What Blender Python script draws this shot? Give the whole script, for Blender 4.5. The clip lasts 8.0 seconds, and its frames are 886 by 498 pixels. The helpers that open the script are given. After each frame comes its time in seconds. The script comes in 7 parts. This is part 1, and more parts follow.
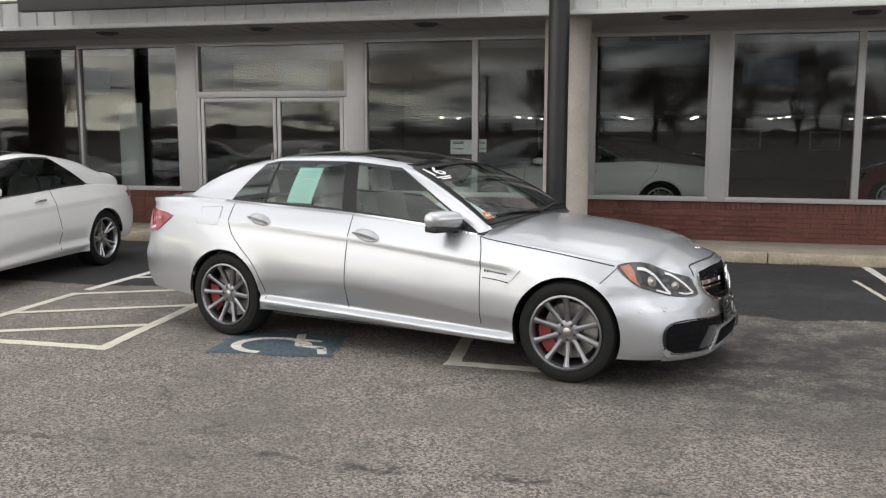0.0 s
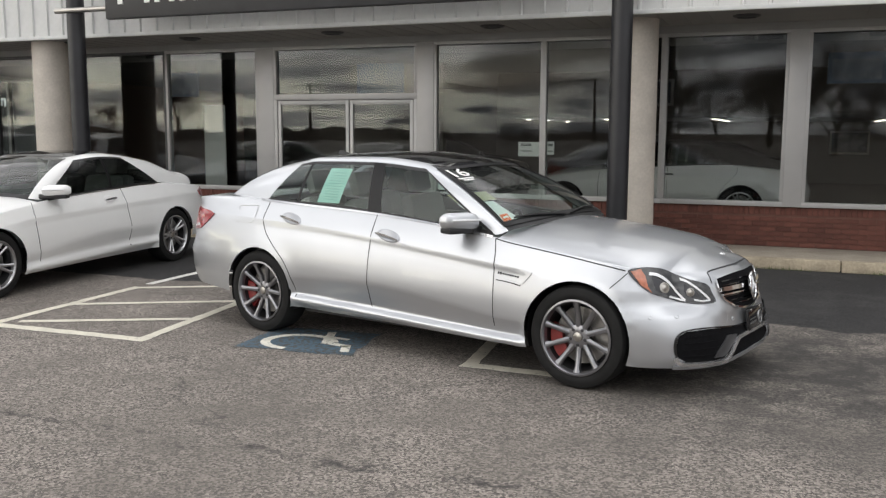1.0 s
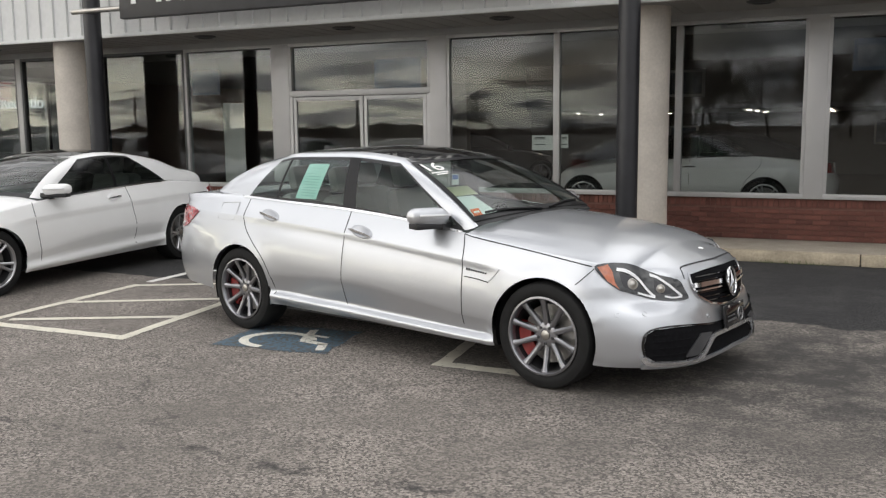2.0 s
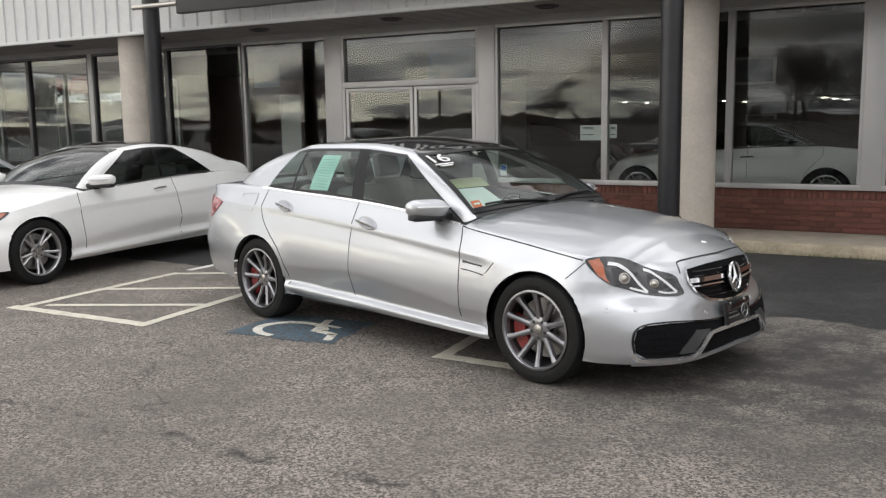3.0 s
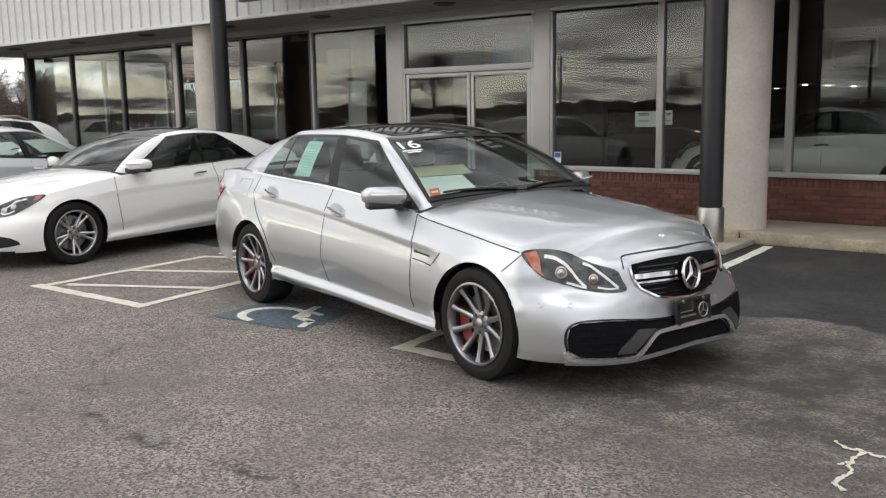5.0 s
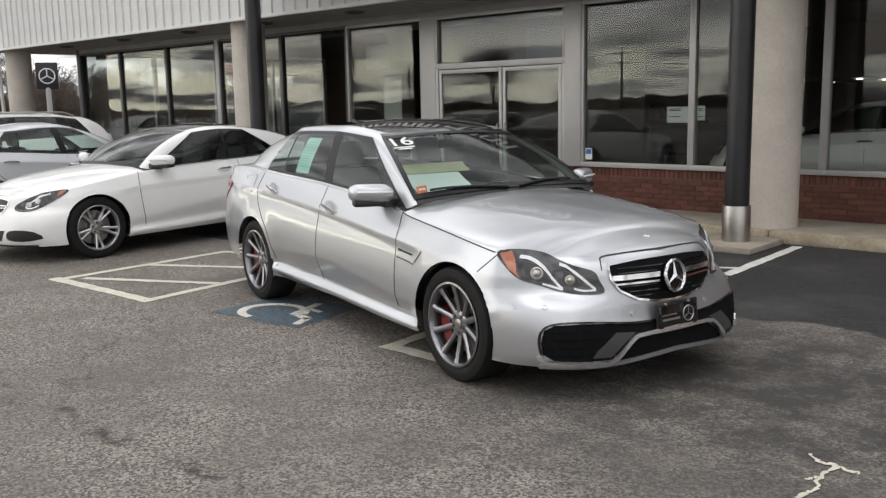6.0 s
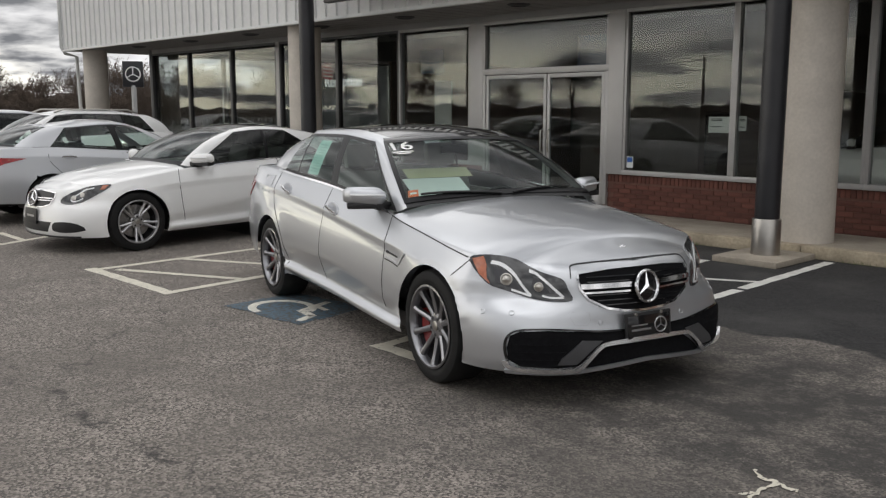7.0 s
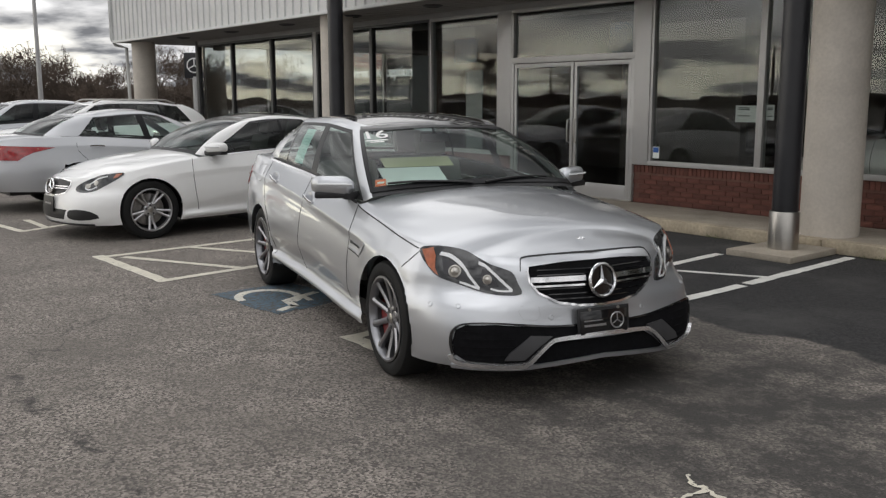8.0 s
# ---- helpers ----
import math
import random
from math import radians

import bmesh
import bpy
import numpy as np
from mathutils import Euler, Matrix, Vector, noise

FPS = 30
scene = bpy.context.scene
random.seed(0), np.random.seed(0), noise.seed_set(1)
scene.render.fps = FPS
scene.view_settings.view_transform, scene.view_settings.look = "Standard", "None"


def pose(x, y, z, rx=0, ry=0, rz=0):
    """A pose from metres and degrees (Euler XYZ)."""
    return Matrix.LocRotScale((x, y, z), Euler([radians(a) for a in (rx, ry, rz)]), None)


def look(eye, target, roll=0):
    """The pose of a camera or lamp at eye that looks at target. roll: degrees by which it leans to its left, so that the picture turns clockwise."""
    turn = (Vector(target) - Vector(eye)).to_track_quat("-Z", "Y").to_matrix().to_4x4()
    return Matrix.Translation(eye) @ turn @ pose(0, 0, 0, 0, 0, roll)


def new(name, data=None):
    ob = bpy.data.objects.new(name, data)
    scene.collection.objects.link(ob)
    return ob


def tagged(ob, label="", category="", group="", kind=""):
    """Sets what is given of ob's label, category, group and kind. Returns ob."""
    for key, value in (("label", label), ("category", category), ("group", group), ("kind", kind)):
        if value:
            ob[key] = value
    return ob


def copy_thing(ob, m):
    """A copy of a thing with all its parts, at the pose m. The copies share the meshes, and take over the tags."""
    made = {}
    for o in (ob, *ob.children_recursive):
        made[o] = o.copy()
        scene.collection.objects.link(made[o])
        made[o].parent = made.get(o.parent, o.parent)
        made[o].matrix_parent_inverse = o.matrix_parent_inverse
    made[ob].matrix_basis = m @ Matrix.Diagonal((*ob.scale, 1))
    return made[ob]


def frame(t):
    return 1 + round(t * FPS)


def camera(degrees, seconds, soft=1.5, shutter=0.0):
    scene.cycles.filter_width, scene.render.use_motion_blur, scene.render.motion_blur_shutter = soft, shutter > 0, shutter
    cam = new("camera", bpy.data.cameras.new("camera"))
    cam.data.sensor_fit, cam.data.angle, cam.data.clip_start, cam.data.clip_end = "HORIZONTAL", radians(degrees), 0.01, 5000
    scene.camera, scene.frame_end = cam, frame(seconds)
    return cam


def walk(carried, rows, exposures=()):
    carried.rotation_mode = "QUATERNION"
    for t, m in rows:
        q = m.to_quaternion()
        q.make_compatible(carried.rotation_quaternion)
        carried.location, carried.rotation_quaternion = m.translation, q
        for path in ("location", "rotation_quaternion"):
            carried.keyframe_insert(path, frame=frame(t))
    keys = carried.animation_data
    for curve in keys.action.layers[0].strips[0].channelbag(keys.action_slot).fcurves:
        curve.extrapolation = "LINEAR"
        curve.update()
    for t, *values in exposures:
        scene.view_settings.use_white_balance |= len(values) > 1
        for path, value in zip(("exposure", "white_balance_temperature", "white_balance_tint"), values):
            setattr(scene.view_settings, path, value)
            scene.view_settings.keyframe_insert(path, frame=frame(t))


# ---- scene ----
# camera and its walk
cam = camera(52.3, 8.0, soft=1.3)
PATH = [
    (0, (0.337, 0.004, 1.644), (-0.153, 1.926, 1.381), 0.1),
    (0.5, (0.653, 0.1, 1.626), (0.045, 1.988, 1.374), -0.1),
    (1, (0.947, 0.199, 1.637), (0.227, 2.047, 1.379), 0.2),
    (1.5, (1.157, 0.396, 1.616), (0.404, 2.231, 1.358), -0.4),
    (3, (1.897, 0.847, 1.617), (0.906, 2.56, 1.331), -0.9),
    (3.5, (2.07, 1.076, 1.588), (1.046, 2.772, 1.312), -1.6),
    (4, (2.258, 1.265, 1.605), (1.171, 2.923, 1.339), -1.4),
    (4.5, (2.545, 1.414, 1.598), (1.382, 3.016, 1.309), -0.7),
    (6, (3.029, 1.972, 1.589), (1.708, 3.439, 1.271), -1.1),
    (6.5, (3.329, 2.112, 1.606), (1.934, 3.514, 1.311), 0.6),
    (7, (3.513, 2.286, 1.603), (2.069, 3.636, 1.294), 0.0),
    (7.5, (3.659, 2.571, 1.578), (2.191, 3.894, 1.271), 0.7),
    (8, (3.83, 2.839, 1.583), (2.295, 4.079, 1.254), -0.1),
]
EXPOSURE = 0.04
walk(cam, [(t, look(eye, target, roll)) for t, eye, target, roll in PATH], [(0, EXPOSURE + 0.1), (4.5, EXPOSURE + 0.08), (6, EXPOSURE - 0.02), (6.5, EXPOSURE - 0.34), (8, EXPOSURE - 0.42)])

# ---------------------------------------------------------------- sky and sun
SUN_AZ, SUN_EL = 232.0, 22.0     # degrees: azimuth counted from +x to +y, height over the horizon


def make_world():
    world = bpy.data.worlds.new("sky")
    scene.world = world
    world.use_nodes = True
    nt = world.node_tree
    N, L = nt.nodes, nt.links
    N.clear()
    out = N.new("ShaderNodeOutputWorld")
    bg = N.new("ShaderNodeBackground")
    bg.inputs[1].default_value = 1.0
    sky = N.new("ShaderNodeTexSky")
    sky.sky_type, sky.sun_disc = "NISHITA", False
    sky.sun_elevation, sky.sun_rotation = radians(16.0), radians(90 - SUN_AZ)
    sky.dust_density, sky.air_density = 2.0, 1.2
    dim = N.new("ShaderNodeVectorMath"); dim.operation = "SCALE"; dim.inputs[3].default_value = 0.07
    pale = N.new("ShaderNodeHueSaturation"); pale.inputs["Saturation"].default_value = 0.55
    L.new(sky.outputs[0], pale.inputs["Color"]); L.new(pale.outputs[0], dim.inputs[0])
    tc = N.new("ShaderNodeTexCoord")
    sep = N.new("ShaderNodeSeparateXYZ")
    L.new(tc.outputs["Generated"], sep.inputs[0])
    up = N.new("ShaderNodeMath"); up.operation = "MAXIMUM"; up.inputs[1].default_value = 0.0
    L.new(sep.outputs[2], up.inputs[0])
    add = N.new("ShaderNodeMath"); add.operation = "ADD"; add.inputs[1].default_value = 0.16
    L.new(up.outputs[0], add.inputs[0])
    comb = N.new("ShaderNodeCombineXYZ")
    for k in (0, 1):
        dv = N.new("ShaderNodeMath"); dv.operation = "DIVIDE"
        L.new(sep.outputs[k], dv.inputs[0]); L.new(add.outputs[0], dv.inputs[1])
        L.new(dv.outputs[0], comb.inputs[k])
    n1 = N.new("ShaderNodeTexNoise"); n1.inputs["Scale"].default_value = 1.9; n1.inputs["Detail"].default_value = 7; n1.inputs["Roughness"].default_value = 0.5
    n2 = N.new("ShaderNodeTexNoise"); n2.inputs["Scale"].default_value = 0.55; n2.inputs["Detail"].default_value = 6
    off = N.new("ShaderNodeVectorMath"); off.operation = "ADD"; off.inputs[1].default_value = (7.3, 2.1, 0.0)
    L.new(comb.outputs[0], n1.inputs["Vector"]); L.new(comb.outputs[0], off.inputs[0]); L.new(off.outputs[0], n2.inputs["Vector"])
    shade = N.new("ShaderNodeValToRGB")
    e = shade.color_ramp.elements
    e[0].position, e[0].color = 0.40, (0.20, 0.205, 0.22, 1)
    e[1].position, e[1].color = 0.62, (1.25, 1.24, 1.24, 1)
    L.new(n1.outputs[0], shade.inputs[0])
    zen = N.new("ShaderNodeMapRange"); zen.inputs[1].default_value, zen.inputs[2].default_value = 0.25, 0.95
    zen.inputs[3].default_value, zen.inputs[4].default_value = 1.35, 2.45
    L.new(sep.outputs[2], zen.inputs[0])
    # the cloud deck is brighter on the sun's side
    glow = N.new("ShaderNodeVectorMath"); glow.operation = "DOT_PRODUCT"
    glow.inputs[1].default_value = (math.cos(radians(SUN_AZ)), math.sin(radians(SUN_AZ)), 0)
    L.new(tc.outputs["Generated"], glow.inputs[0])
    side = N.new("ShaderNodeMapRange"); side.inputs[1].default_value, side.inputs[2].default_value = -1.0, 1.0
    side.inputs[3].default_value, side.inputs[4].default_value = 0.84, 1.10
    L.new(glow.outputs["Value"], side.inputs[0])
    both = N.new("ShaderNodeMath"); both.operation = "MULTIPLY"
    L.new(zen.outputs[0], both.inputs[0]); L.new(side.outputs[0], both.inputs[1])
    lit = N.new("ShaderNodeVectorMath"); lit.operation = "SCALE"
    L.new(shade.outputs[0], lit.inputs[0]); L.new(both.outputs[0], lit.inputs[3])
    # thin cloud lets the clear sky through in places
    cover = N.new("ShaderNodeMapRange"); cover.inputs[1].default_value, cover.inputs[2].default_value = 0.36, 0.50
    cover.inputs[3].default_value, cover.inputs[4].default_value = 0.6, 1.0
    L.new(n2.outputs[0], cover.inputs[0])
    mix0 = N.new("ShaderNodeMixRGB")
    L.new(cover.outputs[0], mix0.inputs[0]); L.new(dim.outputs[0], mix0.inputs[1]); L.new(lit.outputs[0], mix0.inputs[2])
    # the low western sky is brighter and yellower under the cloud deck
    west = N.new("ShaderNodeVectorMath"); west.operation = "DOT_PRODUCT"
    west.inputs[1].default_value = (math.cos(radians(SUN_AZ - 22)), math.sin(radians(SUN_AZ - 22)), 0)
    L.new(tc.outputs["Generated"], west.inputs[0])
    wr = N.new("ShaderNodeMapRange"); wr.inputs[1].default_value, wr.inputs[2].default_value = 0.62, 0.98
    L.new(west.outputs["Value"], wr.inputs[0])
    low = N.new("ShaderNodeMapRange"); low.interpolation_type = "SMOOTHSTEP"
    low.inputs[1].default_value, low.inputs[2].default_value, low.inputs[3].default_value, low.inputs[4].default_value = 0.030, 0.095, 1.0, 0.0
    L.new(sep.outputs[2], low.inputs[0])
    gap = N.new("ShaderNodeMapRange"); gap.inputs[1].default_value, gap.inputs[2].default_value = 0.44, 0.54
    L.new(n1.outputs[0], gap.inputs[0])
    m1 = N.new("ShaderNodeMath"); m1.operation = "MULTIPLY"; L.new(wr.outputs[0], m1.inputs[0]); L.new(low.outputs[0], m1.inputs[1])
    m2 = N.new("ShaderNodeMath"); m2.operation = "MULTIPLY"; L.new(m1.outputs[0], m2.inputs[0]); L.new(gap.outputs[0], m2.inputs[1])
    mix = N.new("ShaderNodeMixRGB"); mix.inputs[2].default_value = (4.2, 3.95, 3.05, 1)
    L.new(m2.outputs[0], mix.inputs[0]); L.new(mix0.outputs[0], mix.inputs[1])
    L.new(mix.outputs[0], bg.inputs[0]); L.new(bg.outputs[0], out.inputs[0])


make_world()
sun = new("sun", bpy.data.lights.new("sun", "SUN"))
sun.data.energy, sun.data.angle, sun.data.color = 0.5, radians(50), (1.0, 0.95, 0.88)
sd = Vector((math.cos(radians(SUN_AZ)) * math.cos(radians(SUN_EL)), math.sin(radians(SUN_AZ)) * math.cos(radians(SUN_EL)), math.sin(radians(SUN_EL))))
sun.matrix_world = look(sd * 60, (0, 0, 0))

# ---------------------------------------------------------------- materials
MATS = {}


def mat(name, color, rough=0.5, metal=0.0, coat=0.0, var=0.0, scale=4.0, bump=0.0, bscale=60.0, var2=0.0, scale2=40.0, spec=0.5, emit=0.0, flake=0.0, coat_ior=1.5):
    """A procedural surface: base colour varied at two scales, fine relief."""
    if name in MATS:
        return MATS[name]
    m = bpy.data.materials.new(name)
    m.use_nodes = True
    nt = m.node_tree
    N, L = nt.nodes, nt.links
    p = N["Principled BSDF"]
    p.inputs["Base Color"].default_value = (*color, 1)
    p.inputs["Roughness"].default_value, p.inputs["Metallic"].default_value = rough, metal
    p.inputs["Coat Weight"].default_value, p.inputs["Coat Roughness"].default_value = coat, 0.03
    p.inputs["Specular IOR Level"].default_value = spec
    p.inputs["Coat IOR"].default_value = coat_ior
    if emit:
        p.inputs["Emission Color"].default_value, p.inputs["Emission Strength"].default_value = (*color, 1), emit
    tc = N.new("ShaderNodeTexCoord")
    col = None
    for amount, sc, det in ((var, scale, 5), (var2, scale2, 3)):
        if not amount:
            continue
        n = N.new("ShaderNodeTexNoise")
        n.inputs["Scale"].default_value, n.inputs["Detail"].default_value = sc, det
        L.new(tc.outputs["Object"], n.inputs["Vector"])
        r = N.new("ShaderNodeMapRange")
        r.inputs[1].default_value, r.inputs[2].default_value = 0.3, 0.7
        r.inputs[3].default_value, r.inputs[4].default_value = 1 - amount, 1 + amount
        L.new(n.outputs[0], r.inputs[0])
        s = N.new("ShaderNodeVectorMath"); s.operation = "SCALE"
        if col is None:
            s.inputs[0].default_value = color
        else:
            L.new(col, s.inputs[0])
        L.new(r.outputs[0], s.inputs[3])
        col = s.outputs[0]
    if col is not None:
        L.new(col, p.inputs["Base Color"])
    if bump:
        n = N.new("ShaderNodeTexNoise")
        n.inputs["Scale"].default_value, n.inputs["Detail"].default_value = bscale, 4
        L.new(tc.outputs["Object"], n.inputs["Vector"])
        b = N.new("ShaderNodeBump")
        b.inputs["Strength"].default_value, b.inputs["Distance"].default_value = bump, 0.01
        L.new(n.outputs[0], b.inputs["Height"]); L.new(b.outputs[0], p.inputs["Normal"])
    if flake:
        n = N.new("ShaderNodeTexNoise")
        n.inputs["Scale"].default_value, n.inputs["Detail"].default_value = 900, 2
        L.new(tc.outputs["Object"], n.inputs["Vector"])
        b = N.new("ShaderNodeBump")
        b.inputs["Strength"].default_value, b.inputs["Distance"].default_value = flake, 0.0005
        L.new(n.outputs[0], b.inputs["Height"]); L.new(b.outputs[0], p.inputs["Normal"])
    MATS[name] = m
    return m


def glass(name, tint, ior=1.5, rough=0.0, gain=1.0):
    """A thin pane: clear or tinted, with a real reflection by Fresnel."""
    if name in MATS:
        return MATS[name]
    m = bpy.data.materials.new(name)
    m.use_nodes = True
    nt = m.node_tree
    N, L = nt.nodes, nt.links
    N.remove(N["Principled BSDF"])
    out = N["Material Output"]
    tr = N.new("ShaderNodeBsdfTransparent"); tr.inputs[0].default_value = (*tint, 1)
    gl = N.new("ShaderNodeBsdfGlossy"); gl.inputs["Roughness"].default_value = rough
    lw = N.new("ShaderNodeLayerWeight"); lw.inputs[0].default_value = 0.5
    p5 = N.new("ShaderNodeMath"); p5.operation = "POWER"; p5.inputs[1].default_value = 5.0
    fr = N.new("ShaderNodeMapRange"); f0 = ((ior - 1) / (ior + 1)) ** 2
    fr.inputs[3].default_value, fr.inputs[4].default_value = f0, 1.0
    L.new(lw.outputs["Facing"], p5.inputs[0]); L.new(p5.outputs[0], fr.inputs[0])
    mx = N.new("ShaderNodeMixShader")
    mu = N.new("ShaderNodeMath"); mu.operation = "MULTIPLY"; mu.use_clamp = True; mu.inputs[1].default_value = gain
    tc = N.new("ShaderNodeTexCoord")
    no = N.new("ShaderNodeTexNoise"); no.inputs["Scale"].default_value = 1.1; no.inputs["Detail"].default_value = 1
    bu = N.new("ShaderNodeBump"); bu.inputs["Strength"].default_value = 0.004; bu.inputs["Distance"].default_value = 0.05
    L.new(tc.outputs["Object"], no.inputs["Vector"]); L.new(no.outputs[0], bu.inputs["Height"]); L.new(bu.outputs[0], gl.inputs["Normal"])
    L.new(fr.outputs[0], mu.inputs[0]); L.new(mu.outputs[0], mx.inputs[0]); L.new(tr.outputs[0], mx.inputs[1]); L.new(gl.outputs[0], mx.inputs[2])
    L.new(mx.outputs[0], out.inputs[0])
    MATS[name] = m
    return m


def asphalt_mat():
    """Worn grey asphalt with stones, stains and cracks, and a newer dark strip beside the building."""
    m = bpy.data.materials.new("asphalt")
    m.use_nodes = True
    nt = m.node_tree
    N, L = nt.nodes, nt.links
    p = N["Principled BSDF"]
    tc = N.new("ShaderNodeTexCoord")
    P = tc.outputs["Object"]

    def noise_tex(scale, detail=4, rough=0.6):
        n = N.new("ShaderNodeTexNoise")
        n.inputs["Scale"].default_value, n.inputs["Detail"].default_value, n.inputs["Roughness"].default_value = scale, detail, rough
        L.new(P, n.inputs["Vector"])
        return n.outputs[0]

    def rng(src, a, b, c, d):
        r = N.new("ShaderNodeMapRange")
        for k, v in enumerate((a, b, c, d)):
            r.inputs[k + 1].default_value = v
        L.new(src, r.inputs[0])
        return r.outputs[0]

    def math_node(op, a, b):
        n = N.new("ShaderNodeMath"); n.operation = op
        for k, v in enumerate((a, b)):
            if isinstance(v, (int, float)):
                n.inputs[k].default_value = v
            else:
                L.new(v, n.inputs[k])
        return n.outputs[0]

    def blend(fac, a, b):
        n = N.new("ShaderNodeMixRGB")
        L.new(fac, n.inputs[0])
        for k, v in ((1, a), (2, b)):
            if isinstance(v, tuple):
                n.inputs[k].default_value = (*v, 1)
            else:
                L.new(v, n.inputs[k])
        return n.outputs[0]

    vor = N.new("ShaderNodeTexVoronoi"); vor.inputs["Scale"].default_value = 85
    L.new(P, vor.inputs["Vector"])
    stone = N.new("ShaderNodeSeparateColor"); L.new(vor.outputs["Color"], stone.inputs[0])
    old = blend(rng(stone.outputs[0], 0.15, 1.0, 0, 1), (0.085, 0.076, 0.068), (0.40, 0.355, 0.315))
    old = blend(rng(noise_tex(0.8, 7, 0.68), 0.42, 0.62, 0, 0.72), old, (0.132, 0.118, 0.104))
    old = blend(rng(noise_tex(2.6, 8, 0.8), 0.54, 0.70, 0, 0.5), old, (0.060, 0.057, 0.054))
    old = blend(rng(noise_tex(48.0, 3, 0.7), 0.56, 0.66, 0, 0.5), old, (0.045, 0.042, 0.040))
    newer = blend(rng(stone.outputs[1], 0.2, 1.0, 0, 1), (0.022, 0.022, 0.023), (0.055, 0.053, 0.052))
    newer = blend(rng(noise_tex(0.9, 6), 0.5, 0.68, 0, 0.7), newer, (0.075, 0.073, 0.07))
    sep = N.new("ShaderNodeSeparateXYZ"); L.new(P, sep.inputs[0])
    # seam between the two coats, slightly wavy
    edge = math_node("ADD", sep.outputs[1], rng(noise_tex(1.7, 3), 0.3, 0.7, -0.12, 0.12))
    seam = rng(edge, 8.26, 8.31, 0, 1)
    # oil and damp by the parking places
    ox = math_node("SUBTRACT", sep.outputs[0], 1.45); oy = math_node("SUBTRACT", sep.outputs[1], 6.85)
    dist = math_node("SQRT", math_node("ADD", math_node("MULTIPLY", ox, ox), math_node("MULTIPLY", math_node("MULTIPLY", oy, oy), 1.4)), 0)
    damp = math_node("MULTIPLY", rng(dist, 0.9, 3.1, 1, 0.06), rng(noise_tex(1.7, 10, 0.80), 0.36, 0.54, 0, 0.92))
    old = blend(damp, old, (0.044, 0.042, 0.040))
    # fine cracks
    vc = N.new("ShaderNodeTexVoronoi"); vc.feature = "DISTANCE_TO_EDGE"; vc.inputs["Scale"].default_value = 0.28
    wob = N.new("ShaderNodeVectorMath"); wob.operation = "ADD"
    nz = N.new("ShaderNodeTexNoise"); nz.inputs["Scale"].default_value = 1.5; nz.inputs["Detail"].default_value = 6
    L.new(P, nz.inputs["Vector"]); L.new(P, wob.inputs[0]); L.new(nz.outputs["Color"], wob.inputs[1]); L.new(wob.outputs[0], vc.inputs["Vector"])
    crack = math_node("MULTIPLY", rng(vc.outputs["Distance"], 0.0005, 0.004, 1, 0), rng(noise_tex(0.5, 2), 0.5, 0.6, 0, 0.5))
    # an old paving joint, crumbled and dark, parallel to the building
    jy = math_node("ABSOLUTE", math_node("SUBTRACT", math_node("ADD", sep.outputs[1], rng(noise_tex(2.2, 6, 0.75), 0.3, 0.7, -0.10, 0.10)), 4.04), 0)
    joint = math_node("MULTIPLY", rng(jy, 0.008, 0.06, 0.85, 0), rng(noise_tex(3.3, 5, 0.7), 0.46, 0.60, 0, 1))
    old = blend(joint, old, (0.030, 0.029, 0.028))
    # tracked dirt on the newer coat
    newer = blend(rng(noise_tex(3.0, 9, 0.8), 0.50, 0.66, 0, 0.45), newer, (0.014, 0.014, 0.015))
    col = blend(seam, old, newer)
    col = blend(crack, col, (0.02, 0.02, 0.02))
    L.new(col, p.inputs["Base Color"])
    p.inputs["Roughness"].default_value = 0.85
    p.inputs["Specular IOR Level"].default_value = 0.35
    b = N.new("ShaderNodeBump"); b.inputs["Strength"].default_value, b.inputs["Distance"].default_value = 0.6, 0.006
    L.new(vor.outputs["Distance"], b.inputs["Height"]); L.new(b.outputs[0], p.inputs["Normal"])
    return m


def worn_paint(name, color, under=(0.07, 0.068, 0.065), keep=0.55):
    """Road paint, worn through to the asphalt in spots."""
    m = mat(name, color, 0.7, var=0.12, scale=6)
    nt = m.node_tree
    N, L = nt.nodes, nt.links
    p = N["Principled BSDF"]
    tc = N.new("ShaderNodeTexCoord")
    n = N.new("ShaderNodeTexNoise"); n.inputs["Scale"].default_value = 26; n.inputs["Detail"].default_value = 6; n.inputs["Roughness"].default_value = 0.7
    L.new(tc.outputs["Object"], n.inputs["Vector"])
    r = N.new("ShaderNodeMapRange"); r.inputs[1].default_value, r.inputs[2].default_value = keep, keep + 0.07
    L.new(n.outputs[0], r.inputs[0])
    mx = N.new("ShaderNodeMixRGB")
    L.new(r.outputs[0], mx.inputs[0])
    L.new(p.inputs["Base Color"].links[0].from_socket, mx.inputs[1])
    mx.inputs[2].default_value = (*under, 1)
    L.new(mx.outputs[0], p.inputs["Base Color"])
    return m


ASPHALT = asphalt_mat()
LINE = worn_paint("line_paint", (0.62, 0.585, 0.49), keep=0.60)
LINE_NEW = worn_paint("line_paint_new", (0.68, 0.67, 0.63), keep=0.66)
BLUE = worn_paint("blue_paint", (0.070, 0.125, 0.170), keep=0.47)
CONCRETE = mat("concrete", (0.34, 0.30, 0.245), 0.85, var=0.18, scale=3, var2=0.10, scale2=45, bump=0.25, bscale=120)
COLUMN = mat("column_concrete", (0.55, 0.505, 0.445), 0.8, var=0.10, scale=2.5, var2=0.06, scale2=30, bump=0.15, bscale=70)
KERB = mat("kerb_concrete", (0.40, 0.34, 0.25), 0.9, var=0.25, scale=3, var2=0.15, scale2=30, bump=0.3, bscale=90)
